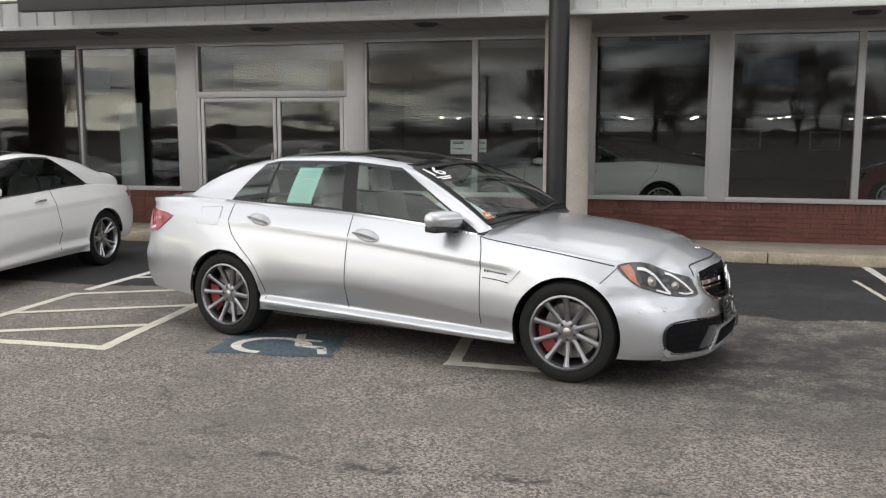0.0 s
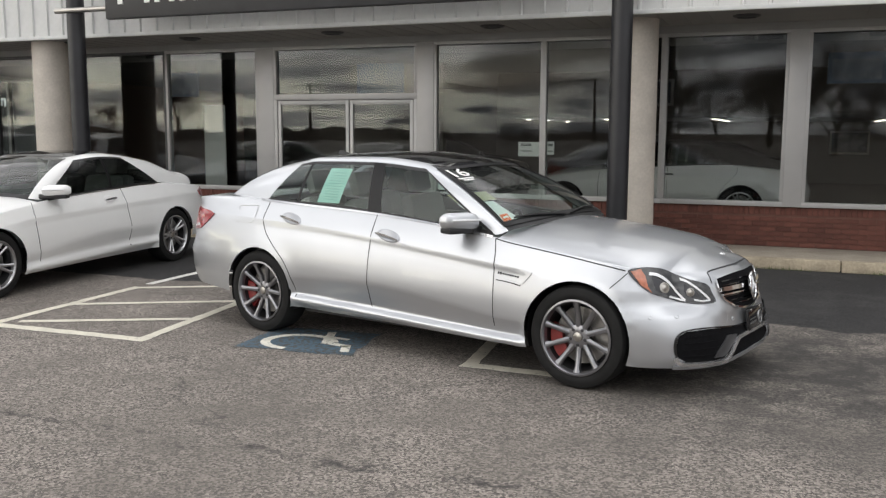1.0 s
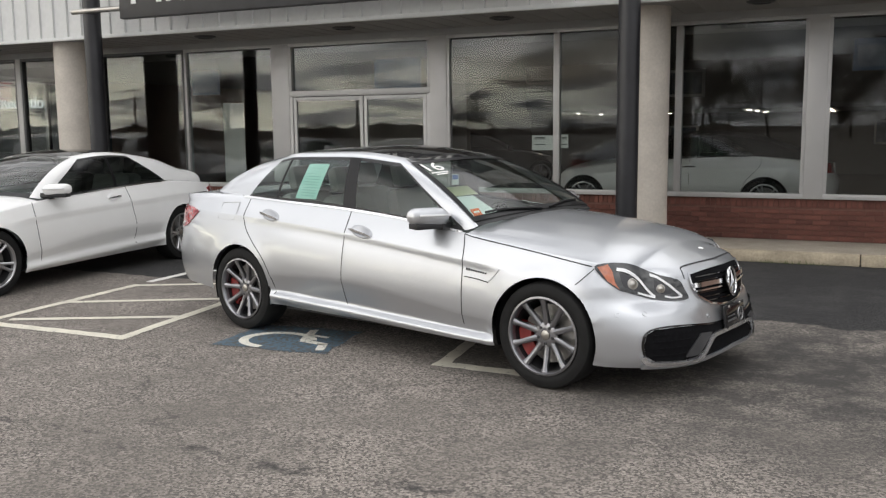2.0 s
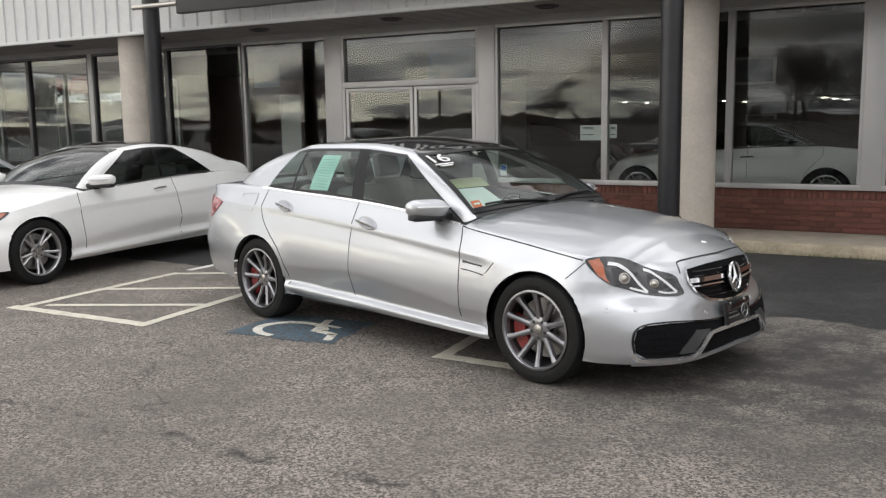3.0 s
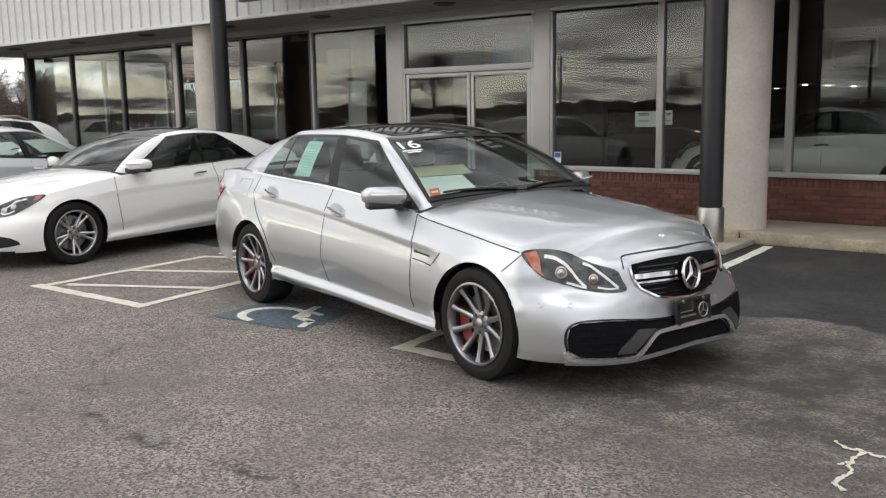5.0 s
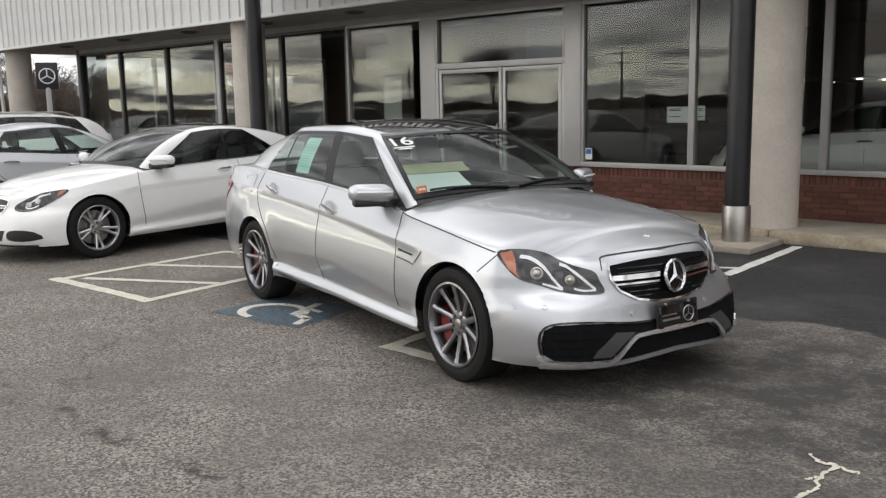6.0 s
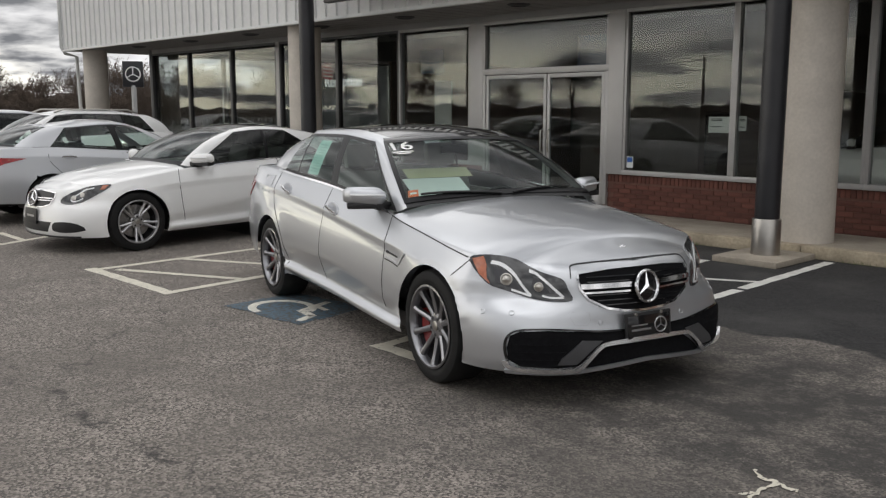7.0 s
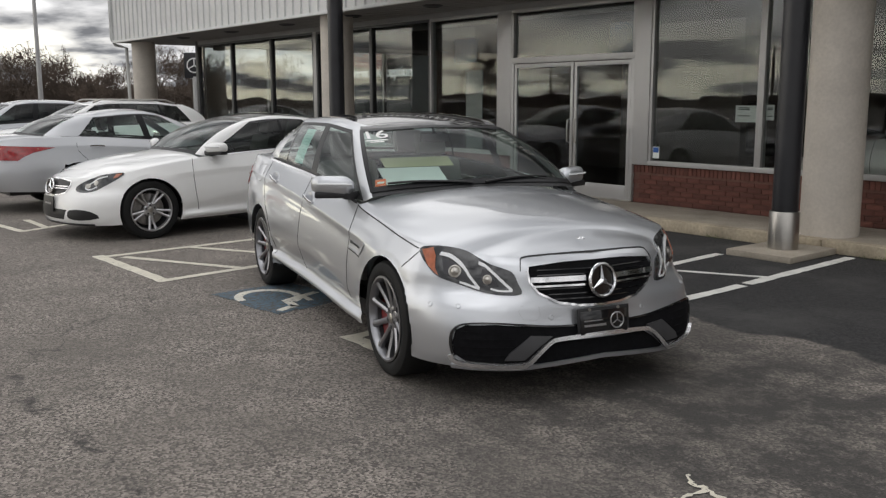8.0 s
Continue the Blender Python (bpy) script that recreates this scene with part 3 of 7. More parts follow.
def car_body(H, root, paint, N=190, NV=26, K=18):
    P = H.P
    w = np.linspace(0, H.L, N)
    V, F, tag = [], [], []
    for side in (-1, 1):
        for i in range(N):
            x = np.interp(w[i], H.s, H.ox)
            zb, zt = float(P["bottom"](x)), float(P["top"](x))
            z = zb + (zt - zb) * np.linspace(0, 1, NV)
            if "tuck" in P:      # rows run along the creases
                a, b = float(P["tuck_z"](x)), min(float(P["crease_z"](x)), zt - 0.05)
                n0, n1 = NV // 3, NV * 2 // 3
                z = np.concatenate((np.linspace(zb, a, n0, endpoint=False), np.linspace(a, b, n1 - n0, endpoint=False), np.linspace(b, zt, NV - n1)))
            V += list(H.point(np.full(NV, w[i]), z, side))
    V = np.array(V)
    # round the wheel arches out
    cell = 0.75 * max(H.L / (N - 1), 0.80 / (NV - 1))
    for ax in (0.0, -P["wb"]):
        dx, dz = V[:, 0] - ax, V[:, 2] - P["R"]
        d = np.hypot(dx, dz)
        near = (np.abs(d - P["arch"]) < cell) & (np.abs(V[:, 1]) > 0.6) & (d > 1e-6)
        V[near, 0] = ax + dx[near] * P["arch"] / d[near]
        V[near, 2] = P["R"] + dz[near] * P["arch"] / d[near]

    def idx(side, i, j):
        return (0 if side < 0 else N * NV) + i * NV + j

    for side in (-1, 1):
        for i in range(N - 1):
            for j in range(NV - 1):
                q = [idx(side, i, j), idx(side, i + 1, j), idx(side, i + 1, j + 1), idx(side, i, j + 1)]
                c = V[q].mean(0)
                if abs(c[1]) > 0.6 and min(min(np.hypot(V[k][0] - ax, V[k][2] - P["R"]) for k in q) - P["arch"] for ax in (0.0, -P["wb"])) < -1e-3:
                    continue
                F.append(q if side < 0 else q[::-1])
                tag.append((P["panel"](c[0], c[2], abs(c[1])), side))
    V = list(V)
    # bonnet and boot lid
    tops = [V[idx(-1, i, NV - 1)] for i in range(N)]
    for a, b, name in ((0, max(i for i in range(N) if tops[i][0] > P["cowl"]), "hood"), (min(i for i in range(N) if tops[i][0] < P["deck"]), N - 1, "boot_lid")):
        rows = []
        for i in range(a, b + 1):
            p = tops[i]
            row = [idx(-1, i, NV - 1)]
            h = float(P["crown"](p[0])) * (1 - (1 - min(1.0, abs(p[1]) / 0.70)) ** 2)
            for k in range(1, K):
                e = 1 - 2 * k / K
                bend = P["bow"](p[0]) * (1 - e * e) if "bow" in P else 0.0
                V.append(np.array((p[0] + bend, p[1] * e, p[2] + h * (1 - abs(e) ** 2.3))))
                row.append(len(V) - 1)
            row.append(idx(1, i, NV - 1))
            rows.append(row)
        for r, s in zip(rows, rows[1:]):
            for k in range(K):
                q = [r[k], s[k], s[k + 1], r[k + 1]]
                y = np.mean([V[m][1] for m in q])
                F.append(q)
                side = -1 if y < 0 else 1
                if name == "hood" and abs(y) > P["hood_edge"](V[r[0]][0]):
                    tag.append(("front_fender", side))
                elif name == "boot_lid" and abs(y) > 0.62:
                    tag.append(("quarter_panel", side))
                else:
                    tag.append((name, 0))
    V = np.array(V)
    Nn = vertex_normals(V, F)
    if Nn[idx(-1, N // 2, NV // 2)][1] > 0:
        F = [q[::-1] for q in F]
        Nn = -Nn
    for i in (0, N - 1):
        for j in range(NV):
            a, b = idx(-1, i, j), idx(1, i, j)
            n = Nn[a] + Nn[b]
            n[1] = 0
            Nn[a] = Nn[b] = n / max(np.linalg.norm(n), 1e-9)
    groups = {}
    for q, t in zip(F, tag):
        name, side = t
        if name in ("front_bumper", "rear_bumper"):
            t = (name, 0)
        groups.setdefault(t, []).append(q)
    made = {}
    for t, fs in groups.items():
        used = sorted({i for q in fs for i in q})
        back = {k: n for n, k in enumerate(used)}
        made[t] = link_mesh(t[0], V[used], [[back[i] for i in q] for q in fs], paint, root, normals=Nn[used])
    # wheel wells
    for ax in (0.0, -P["wb"]):
        for side in (-1, 1):
            S = Shape()
            R, n = P["arch"], 24
            W = P["well"]
            Vw, Fw = [], []
            for k in range(n + 1):
                a = math.pi * (-0.10 + 1.20 * k / n)
                wx, wz = ax + (R + 0.004) * math.cos(a), P["R"] + (R + 0.004) * math.sin(a)
                yo = abs(H.surf(np.interp(-wx, -H.ox, H.s), wz, 1)[0][1]) - 0.012
                for y in (W[0], min(W[1], yo)):
                    Vw.append((wx, side * y, wz))
            for k in range(n):
                Fw.append((2 * k, 2 * k + 1, 2 * k + 3, 2 * k + 2))
            Fw.append([2 * k for k in range(n + 1)])
            S.add(Vw, Fw)
            S.ob("wheel_well", BLACK_TRIM, root)
    # floor pan
    S = Shape()
    yb = 0.70
    S.box(P["wb"] * -1 + P["arch"] + 0.03, -0.78, 0.20, -P["arch"] - 0.03, 0.78, 0.30)
    S.box(-P["wb"] - 0.85, -0.5, 0.24, 0.62, 0.5, 0.34)
    S.ob("underbody", BLACK_TRIM, root, smooth=False)
    return made


def greenhouse(P, root, paint, glass_mat, roof_mat, detail=True):
    """Pillars, panes and roof between the belt line and the roof rail."""
    kn = P["house"]                       # name, base point, top point; from the windscreen's middle to the rear window's middle
    B = np.array([k[1] for k in kn], float)
    T = np.array([k[2] for k in kn], float)
    s = np.concatenate(([0], np.cumsum(np.linalg.norm(np.diff((B + T) / 2, axis=0), axis=1) + 0.02)))
    # mirrored knots give smooth ends
    S2 = np.concatenate((-s[1:3][::-1], s, 2 * s[-1] - s[-3:-1][::-1]))

    def mirrored(A):
        m = np.array((1, -1, 1))
        return np.concatenate((A[1:3][::-1] * m, A, A[-3:-1][::-1] * m))
    B2, T2 = mirrored(B), mirrored(T)
    fb = [smooth_curve(S2, B2[:, k]) for k in range(3)]
    ft = [smooth_curve(S2, T2[:, k]) for k in range(3)]
    segs = [k[0] for k in kn[:-1]]
    us, owner = [], []
    for i, name in enumerate(segs):
        n = 12 if name in ("windshield", "rear_window") else (8 if "window" in name or "glass" in name else 4)
        for k in range(n):
            us.append(s[i] + (s[i + 1] - s[i]) * k / n)
            owner.append(name)
    us.append(s[-1])
    us = np.array(us)
    vs = np.array([0.0, 0.035, 0.06, 0.2, 0.36, 0.52, 0.68, 0.80, P.get("vtop", 0.88), 0.93, 1.0])
    nv = len(vs)

    rows_of = {}

    def ring_at(u):
        key = round(float(u), 6)
        if key not in rows_of:
            rows_of[key] = ring_new(u)
        return rows_of[key]

    def ring_new(u):
        b = np.array([f(u) for f in fb]); t = np.array([f(u) for f in ft])
        e = 0.01
        m0 = np.array([f(u - e) for f in fb]) + np.array([f(u - e) for f in ft])
        m1 = np.array([f(u + e) for f in fb]) + np.array([f(u + e) for f in ft])
        d = m1 - m0
        n = np.array((d[1], -d[0], 0)); n /= np.linalg.norm(n) + 1e-9
        end = abs(n[0])
        mix = 4 * end * abs(n[1])
        return b, t, n, 0.75 * end, P["bulge"] * (0.7 + 0.6 * end + (0.22 * mix if n[0] < 0 else 0.2 * mix))

    def pt(u, v, side):
        b, t, n, up, bul = ring_at(u)
        p = b * (1 - v) + t * v + 4 * v * (1 - v) * bul * (n + np.array((0, 0, up)))
        return p * np.array((1, side, 1))

    grid = {side: np.array([[pt(u, v, side) for v in vs] for u in us]) for side in (-1, 1)}
    V, F, tag = [], [], []
    for side in (-1, 1):
        o = len(V)
        V += list(grid[side].reshape(-1, 3))
        for i, name in enumerate(owner):
            for j in range(nv - 1):
                q = [o + i * nv + j, o + (i + 1) * nv + j, o + (i + 1) * nv + j + 1, o + i * nv + j + 1]
                F.append(q if side < 0 else q[::-1])
                paneful = "window" in name or name in ("windshield", "quarter_glass")
                if name == "windshield" and j >= nv - 2:
                    tag.append(("roof", 0))
                elif paneful and 2 <= j < nv - (2 if name in ("windshield", "rear_window") else 3):
                    tag.append((name, 0 if name in ("windshield", "rear_window") else side))
                elif paneful and j < 2:
                    tag.append(("belt_trim_" + name, side))
                elif paneful and j == nv - 3 and name not in ("windshield", "rear_window"):
                    tag.append(("window_trim", side))
                elif name in ("b_pillar", "divider") and j < nv - 2:
                    tag.append(("b_pillar" if name == "b_pillar" else "divider", side))
                else:
                    tag.append(("roof_rail", side))
    # roof skin
    K = 16
    rows = []
    for i in range(len(us)):
        a, b = i * nv + nv - 1, len(us) * nv + i * nv + nv - 1
        p = V[a]
        row = [a]
        for k in range(1, K):
            e = 1 - 2 * k / K
            h = float(P["roof_crown"](p[0])) * min(1, abs(p[1]) / 0.4)
            V.append(np.array((p[0], p[1] * e, p[2] + h * (1 - abs(e) ** 2.2))))
            row.append(len(V) - 1)
        row.append(b)
        rows.append(row)
    for i, (r, q) in enumerate(zip(rows, rows[1:])):
        for k in range(K):
            F.append([r[k], q[k], q[k + 1], r[k + 1]])
            tag.append(("roof", 0) if not (k < 1 or k >= K - 1) else ("roof_rail", -1 if k < 1 else 1))
    V = np.array(V)
    Nn = vertex_normals(V, F)
    mid = rows[len(rows) // 2][K // 2]
    if Nn[mid][2] < 0:
        F = [q[::-1] for q in F]; Nn = -Nn
    look_of = {"belt_trim": (BLACK_TRIM, ""), "window_trim": (BLACK_TRIM, ""), "b_pillar": (PILLAR, "black pillar trim"), "divider": (PILLAR, ""), "roof_rail": (P.get("rail_mat", paint), ""), "roof": (roof_mat, P.get("roof_label", ""))}
    groups = {}
    for q, t in zip(F, tag):
        groups.setdefault(t, []).append(q)
    for t, fs in groups.items():
        used = sorted({i for q in fs for i in q})
        back = {k: n for n, k in enumerate(used)}
        base = "belt_trim" if t[0].startswith("belt_trim") else t[0]
        m, label = look_of.get(base, (glass_mat if t[0] == "windshield" or not P.get("tinted") else P["tinted"], ""))
        ob = link_mesh(base, V[used], [[back[i] for i in q] for q in fs], m, root, label, normals=Nn[used])
        if base not in look_of:
            ob.visible_shadow = False
    return pt, s


def make_wheel(root, x, y, side, R, rim_r, width, style, rim_mat, caliper):
    """A wheel with its outer face towards side; axis along y."""
    e = new("wheel")
    e.parent = root
    e.matrix_basis = Matrix.Translation((x, y, R)) @ Matrix.Rotation(radians(-90 * side), 4, "X") @ Matrix.Rotation(0.35 + x, 4, "Z")
    h = width / 2
    S = Shape()
    S.lathe([(rim_r - 0.004, -h * 0.86), (rim_r + 0.012, -h * 0.95), (R - 0.045, -h), (R - 0.012, -h * 0.90), (R, -h * 0.72), (R, h * 0.72), (R - 0.012, h * 0.90), (R - 0.045, h), (rim_r + 0.012, h * 0.95), (rim_r - 0.004, h * 0.86)], 56)
    S.f = [q for q in S.f if len(q) == 4]
    S.ob("tyre", RUBBER, e)
    S = Shape()
    S.lathe([(rim_r, h * 0.90), (rim_r + 0.002, h * 0.98), (rim_r - 0.010, h), (rim_r - 0.018, h * 0.92), (rim_r - 0.022, h * 0.6)], 56, close=False)
    S.f = [q for q in S.f if len(q) == 4]
    S.ob("rim_lip", rim_mat, e)
    S = Shape()
    S.lathe([(rim_r - 0.022, h * 0.62), (rim_r - 0.03, h * 0.2), (rim_r - 0.035, -h * 0.85), (0.07, -h * 0.86)], 40)
    S.f = [q for q in S.f if len(q) == 4]
    S.ob("rim_barrel", RIM_DARK, e)
    # spokes
    S = Shape()
    if style == "ten":
        spokes = [(2 * math.pi * k / 10, 0.0) for k in range(10)]
        w0, w1 = 0.0185, 0.0145
    else:
        spokes = [(2 * math.pi * k / 5, d) for k in range(5) for d in (-0.17, 0.17)]
        w0, w1 = 0.019, 0.011
    rr = rim_r - 0.014
    for a, d in spokes:
        m = Matrix.Rotation(a, 4, "Z")
        V = []
        for t in np.linspace(0, 1, 6):
            r = 0.045 + (rr - 0.045) * t
            off = math.sin(d) * rr * t if style != "ten" else 0.0
            wd = w0 + (w1 - w0) * t + (0.010 * max(0, t - 0.8) / 0.2)
            zz = h * (0.62 + 0.30 * t ** 1.5)
            V += [(r, off - wd, zz - 0.035), (r, off - wd, zz - 0.008), (r, off - wd * 0.30, zz), (r, off + wd * 0.30, zz), (r, off + wd, zz - 0.008), (r, off + wd, zz - 0.035)]
        F = [(i * 6 + k, i * 6 + (k + 1) % 6, i * 6 + 6 + (k + 1) % 6, i * 6 + 6 + k) for i in range(5) for k in range(6)]
        S.add(V, F, m)
    S.lathe([(0.0, h * 0.40), (0.075, h * 0.40), (0.078, h * 0.58), (0.060, h * 0.64), (0.034, h * 0.64), (0.033, h * 0.60), (0.0, h * 0.60)], 30)
    S.ob("spokes", rim_mat, e, angle=25)
    S = Shape()
    S.lathe([(0.031, h * 0.60), (0.030, h * 0.67), (0.022, h * 0.70), (0.0, h * 0.71)], 24)
    S.ob("hub_cap", STEEL, e)
    for k in range(5):
        a = 2 * math.pi * (k + 0.5) / 5
        S = Shape()
        S.lathe([(0.011, h * 0.58), (0.011, h * 0.655), (0.008, h * 0.67), (0.0, h * 0.66)], 8, Matrix.Translation((0.053 * math.cos(a), 0.053 * math.sin(a), 0)))
        S.ob("wheel_bolt", RIM_DARK, e)
    S = Shape()
    S.lathe([(0.06, -0.012), (rim_r * 0.75, -0.012), (rim_r * 0.75, 0.012), (0.085, 0.012), (0.08, 0.03), (0.0, 0.03)], 40)
    S.ob("brake_disc", DISC, e)
    if caliper:
        S = Shape()
        V, F = [], []
        n = 8
        for i in range(n + 1):
            a = (math.pi if side < 0 else 0) + (i / n - 0.5) * 1.15 - 0.35 - x + (0.25 if side < 0 else -0.25)
            for r, z in ((rim_r * 0.50, 0.02), (rim_r * 0.50, 0.055), (rim_r * 0.84, 0.060), (rim_r * 0.86, 0.02)):
                V.append((r * math.cos(a), r * math.sin(a), z))
        for i in range(n):
            for k in range(4):
                F.append((i * 4 + k, i * 4 + (k + 1) % 4, i * 4 + 4 + (k + 1) % 4, i * 4 + 4 + k))
        F += [(0, 1, 2, 3), (n * 4 + 3, n * 4 + 2, n * 4 + 1, n * 4)]
        S.add(V, F)
        S.ob("brake_caliper", CALIPER, e, "red painted brake caliper")
    return e


def make_seat(root, x, y, leather, rear=False):
    S = Shape()
    S.box(x - 0.08, y - 0.25, 0.46, x + 0.42, y + 0.25, 0.62, b=0.05)
    m = Matrix.Translation((x - 0.03, y, 0.58)) @ Matrix.Rotation(radians(-16), 4, "Y")
    S.box(-0.07, -0.24, 0.0, 0.07, 0.24, 0.54, m, b=0.06)
    seat = S.ob("seat", leather, root, angle=50)
    H = Shape()
    H.box(-0.05, -0.13, 0.56, 0.05, 0.13, 0.76, m, b=0.045)
    H.ob("headrest", leather, seat, angle=50)
    return seat


def cabin(P, root, leather):
    xw, xr = P["house"][0][1][0], P["house"][-1][1][0]
    S = Shape()
    S.box(xr + 0.15, -0.70, 0.34, xw - 0.1, 0.70, 0.42)
    S.ob("cabin_floor", CABIN, root, smooth=False)
    S = Shape()
    S.box(xw - 0.55, -0.68, 0.62, xw - 0.02, 0.68, 0.90, b=0.06)
    S.box(xw - 0.70, 0.14, 0.80, xw - 0.36, 0.62, 0.95, b=0.05)
    S.ob("dashboard", CABIN, root)
    S = Shape()
    m = Matrix.Translation((xw - 0.78, 0.37, 0.86)) @ Matrix.Rotation(radians(-65), 4, "Y")
    S.lathe([(0.165 + 0.016 * math.cos(a), 0.016 * math.sin(a)) for a in np.linspace(0, 2 * math.pi, 8, endpoint=False)], 28, m, close=True)
    S.box(-0.16, -0.02, -0.01, 0.16, 0.02, 0.01, m, b=0.004)
    S.box(-0.05, -0.06, -0.015, 0.05, 0.06, 0.02, m, b=0.01)
    S.ob("steering_wheel", CABIN, root)
    S = Shape()
    S.box(xr + 0.12, -0.60, 0.86, xr + 0.60, 0.60, P["deck_z"] - 0.07, b=0.03)
    S.ob("parcel_shelf", CABIN, root)
    for x in (xw - 1.50, P.get("rear_seat", max(xw - 2.42, P["house"][-1][2][0] + 0.42))):
        for y in (-0.37, 0.37):
            make_seat(root, x, y, leather)
    for side in (-1, 1):
        S = Shape()
        S.box(xr + 0.5, side * 0.74 - 0.02, 0.40, xw - 0.28, side * 0.74 + 0.02, 0.93, b=0.015)
        S.ob("door_card", leather, root)


def make_mirror(root, x, y, z, side, paint):
    """A door mirror on a black foot; the housing's tip points out."""
    S = Shape()
    V, F = [], []
    n, rings = 14, 9
    for i in range(rings):
        t = i / (rings - 1)
        k = max(0.40, 1 - abs(2 * t - 1) ** 7) ** 0.5
        yy = side * (0.0 + 0.235 * t)
        hx, hz = 0.072 * k * (1 - 0.22 * t), 0.066 * k * (1 - 0.10 * t)
        for a in range(n):
            c, s_ = math.cos(2 * math.pi * a / n), math.sin(2 * math.pi * a / n)
            px = (abs(c) ** 0.75) * math.copysign(1, c) * hx * (1.25 if c > 0 else 0.75)
            V.append((px - 0.09 * t, yy, (abs(s_) ** 0.7) * math.copysign(1, s_) * hz + 0.01 * t))
    for i in range(rings - 1):
        for a in range(n):
            F.append((i * n + a, i * n + (a + 1) % n, (i + 1) * n + (a + 1) % n, (i + 1) * n + a))
    F += [list(range(n))[::-1], [(rings - 1) * n + a for a in range(n)]]
    bm_m = Matrix.Translation((x, y, z))
    S.add(V, F, bm_m)
    body = S.ob("door_mirror", paint, root, angle=60)
    bm = bmesh.new(); bm.from_mesh(body.data); bmesh.ops.recalc_face_normals(bm, faces=bm.faces); bm.to_mesh(body.data); bm.free()
    S = Shape()
    S.box(-0.060, -0.108, -0.076, 0.058, 0.108, -0.034, bm_m @ Matrix.Translation((-0.042, side * 0.120, 0.0)) @ Matrix.Rotation(side * 0.36, 4, "Z"), b=0.014)
    S.box(-0.02, -0.05 if side > 0 else -0.06, -0.085, 0.05, 0.06 if side > 0 else 0.05, -0.03, bm_m, b=0.012)
    S.ob("mirror_foot", BLACK_TRIM, body)
    S = Shape()
    V = [(0.082, side * 0.02, 0.016), (0.058, side * 0.09, 0.018), (0.022, side * 0.18, 0.020), (-0.012, side * 0.225, 0.020)]
    S.tube([bm_m @ Vector(q) for q in V], 0.008, 6)
    S.ob("indicator", LAMP_WHITE, body)
    S = Shape()
    S.box(-0.006, -0.088, -0.046, 0.004, 0.088, 0.046, bm_m @ Matrix.Translation((-0.096, side * 0.115, 0.003)) @ Matrix.Rotation(side * 0.32, 4, 'Z'), b=0.003)
    S.ob("mirror_glass", CHROME, body)
    return body


def door_handle(root, fn, x, z, slope=-0.18, L=0.21, bowl_mat=None):
    """A bow handle over a shallow bowl."""
    # the bowl: a shallow dish with a soft lip
    V, F, nr, na = [], [], *((6, 28) if L > 0.22 else (4, 16))
    for i in range(nr + 1):
        r = i / nr
        for k in range(na):
            a = 2 * math.pi * k / na
            dx, dz = 0.50 * L * r * math.cos(a), 0.043 * r * math.sin(a)
            p, nn = fn(x + 0.01 + dx, z + 0.006 + dz + slope * dx)
            V.append(p + nn * (-0.002 if i == nr else 0.0015 + 0.0085 * (r * 1.15) ** 2))
    for i in range(nr):
        F += [(i * na + k, i * na + (k + 1) % na, (i + 1) * na + (k + 1) % na, (i + 1) * na + k) for k in range(na)]
    bowl = link_mesh("handle_bowl", V, F, bowl_mat or GREY, root)
    bm = bmesh.new(); bm.from_mesh(bowl.data); bmesh.ops.recalc_face_normals(bm, faces=bm.faces); bm.to_mesh(bowl.data); bm.free()
    V, F, n = [], [], 12
    for i in range(n + 1):
        t = i / n
        a = (2 * t - 1)
        px, pz = x + a * L / 2, z - 0.006 + slope * a * L / 2
        p, nn = fn(px, pz)
        bow = 0.006 + 0.026 * (1 - a ** 4)
        hh = 0.013 * (1 - 0.35 * a ** 2)
        upv = np.array((0, 0, 1.0))
        for oz, on in ((-1, 0.0), (-0.8, 0.010), (0.6, 0.012), (1, 0.002)):
            V.append(p + nn * (bow + on) + upv * oz * hh)
    for i in range(n):
        for k in range(4):
            F.append((i * 4 + k, i * 4 + (k + 1) % 4, i * 4 + 4 + (k + 1) % 4, i * 4 + 4 + k))
    F += [(0, 1, 2, 3), (n * 4 + 3, n * 4 + 2, n * 4 + 1, n * 4)]
    h = link_mesh("door_handle", V, F, SILVER_TRIM, root, "bright bow handle")
    bm = bmesh.new(); bm.from_mesh(h.data); bmesh.ops.recalc_face_normals(bm, faces=bm.faces); bm.to_mesh(h.data); bm.free()
    h.data.set_sharp_from_angle(angle=radians(50))


def ring_emblem(root, fn, y, z, r, off=0.012, name="emblem"):
    """A chrome ring with three spokes."""
    p, n = fn(y, z)
    n = Vector(n)
    m = Matrix.Translation(Vector(p) + n * off) @ n.to_track_quat("Z", "Y").to_matrix().to_4x4()
    t = r * 0.10
    S = Shape()
    S.lathe([(r - t + t * math.cos(a), t * math.sin(a)) for a in np.linspace(0, 2 * math.pi, 8, endpoint=False)], 36, m, close=True)
    for k in range(3):
        a = Matrix.Rotation(math.pi / 2 + 2 * math.pi * k / 3, 4, "Z")
        S.add([(0, -r * 0.16, 0), (0, r * 0.16, 0), (r * 0.92, 0, 0), (0, 0, r * 0.14), (0, 0, -r * 0.1)], [(0, 2, 3), (2, 1, 3), (2, 0, 4), (1, 2, 4), (1, 0, 3), (0, 1, 4)], m @ a)
    S.ob(name, CHROME, root, "chrome ring emblem", angle=30)
    if r > 0.05:
        S = Shape()
        S.lathe([(0.0, -0.012), (r * 0.93, -0.012), (r * 0.93, -0.006), (0.0, -0.006)], 30, m)
        S.ob("emblem_backing", BLACK_GLOSS, root)


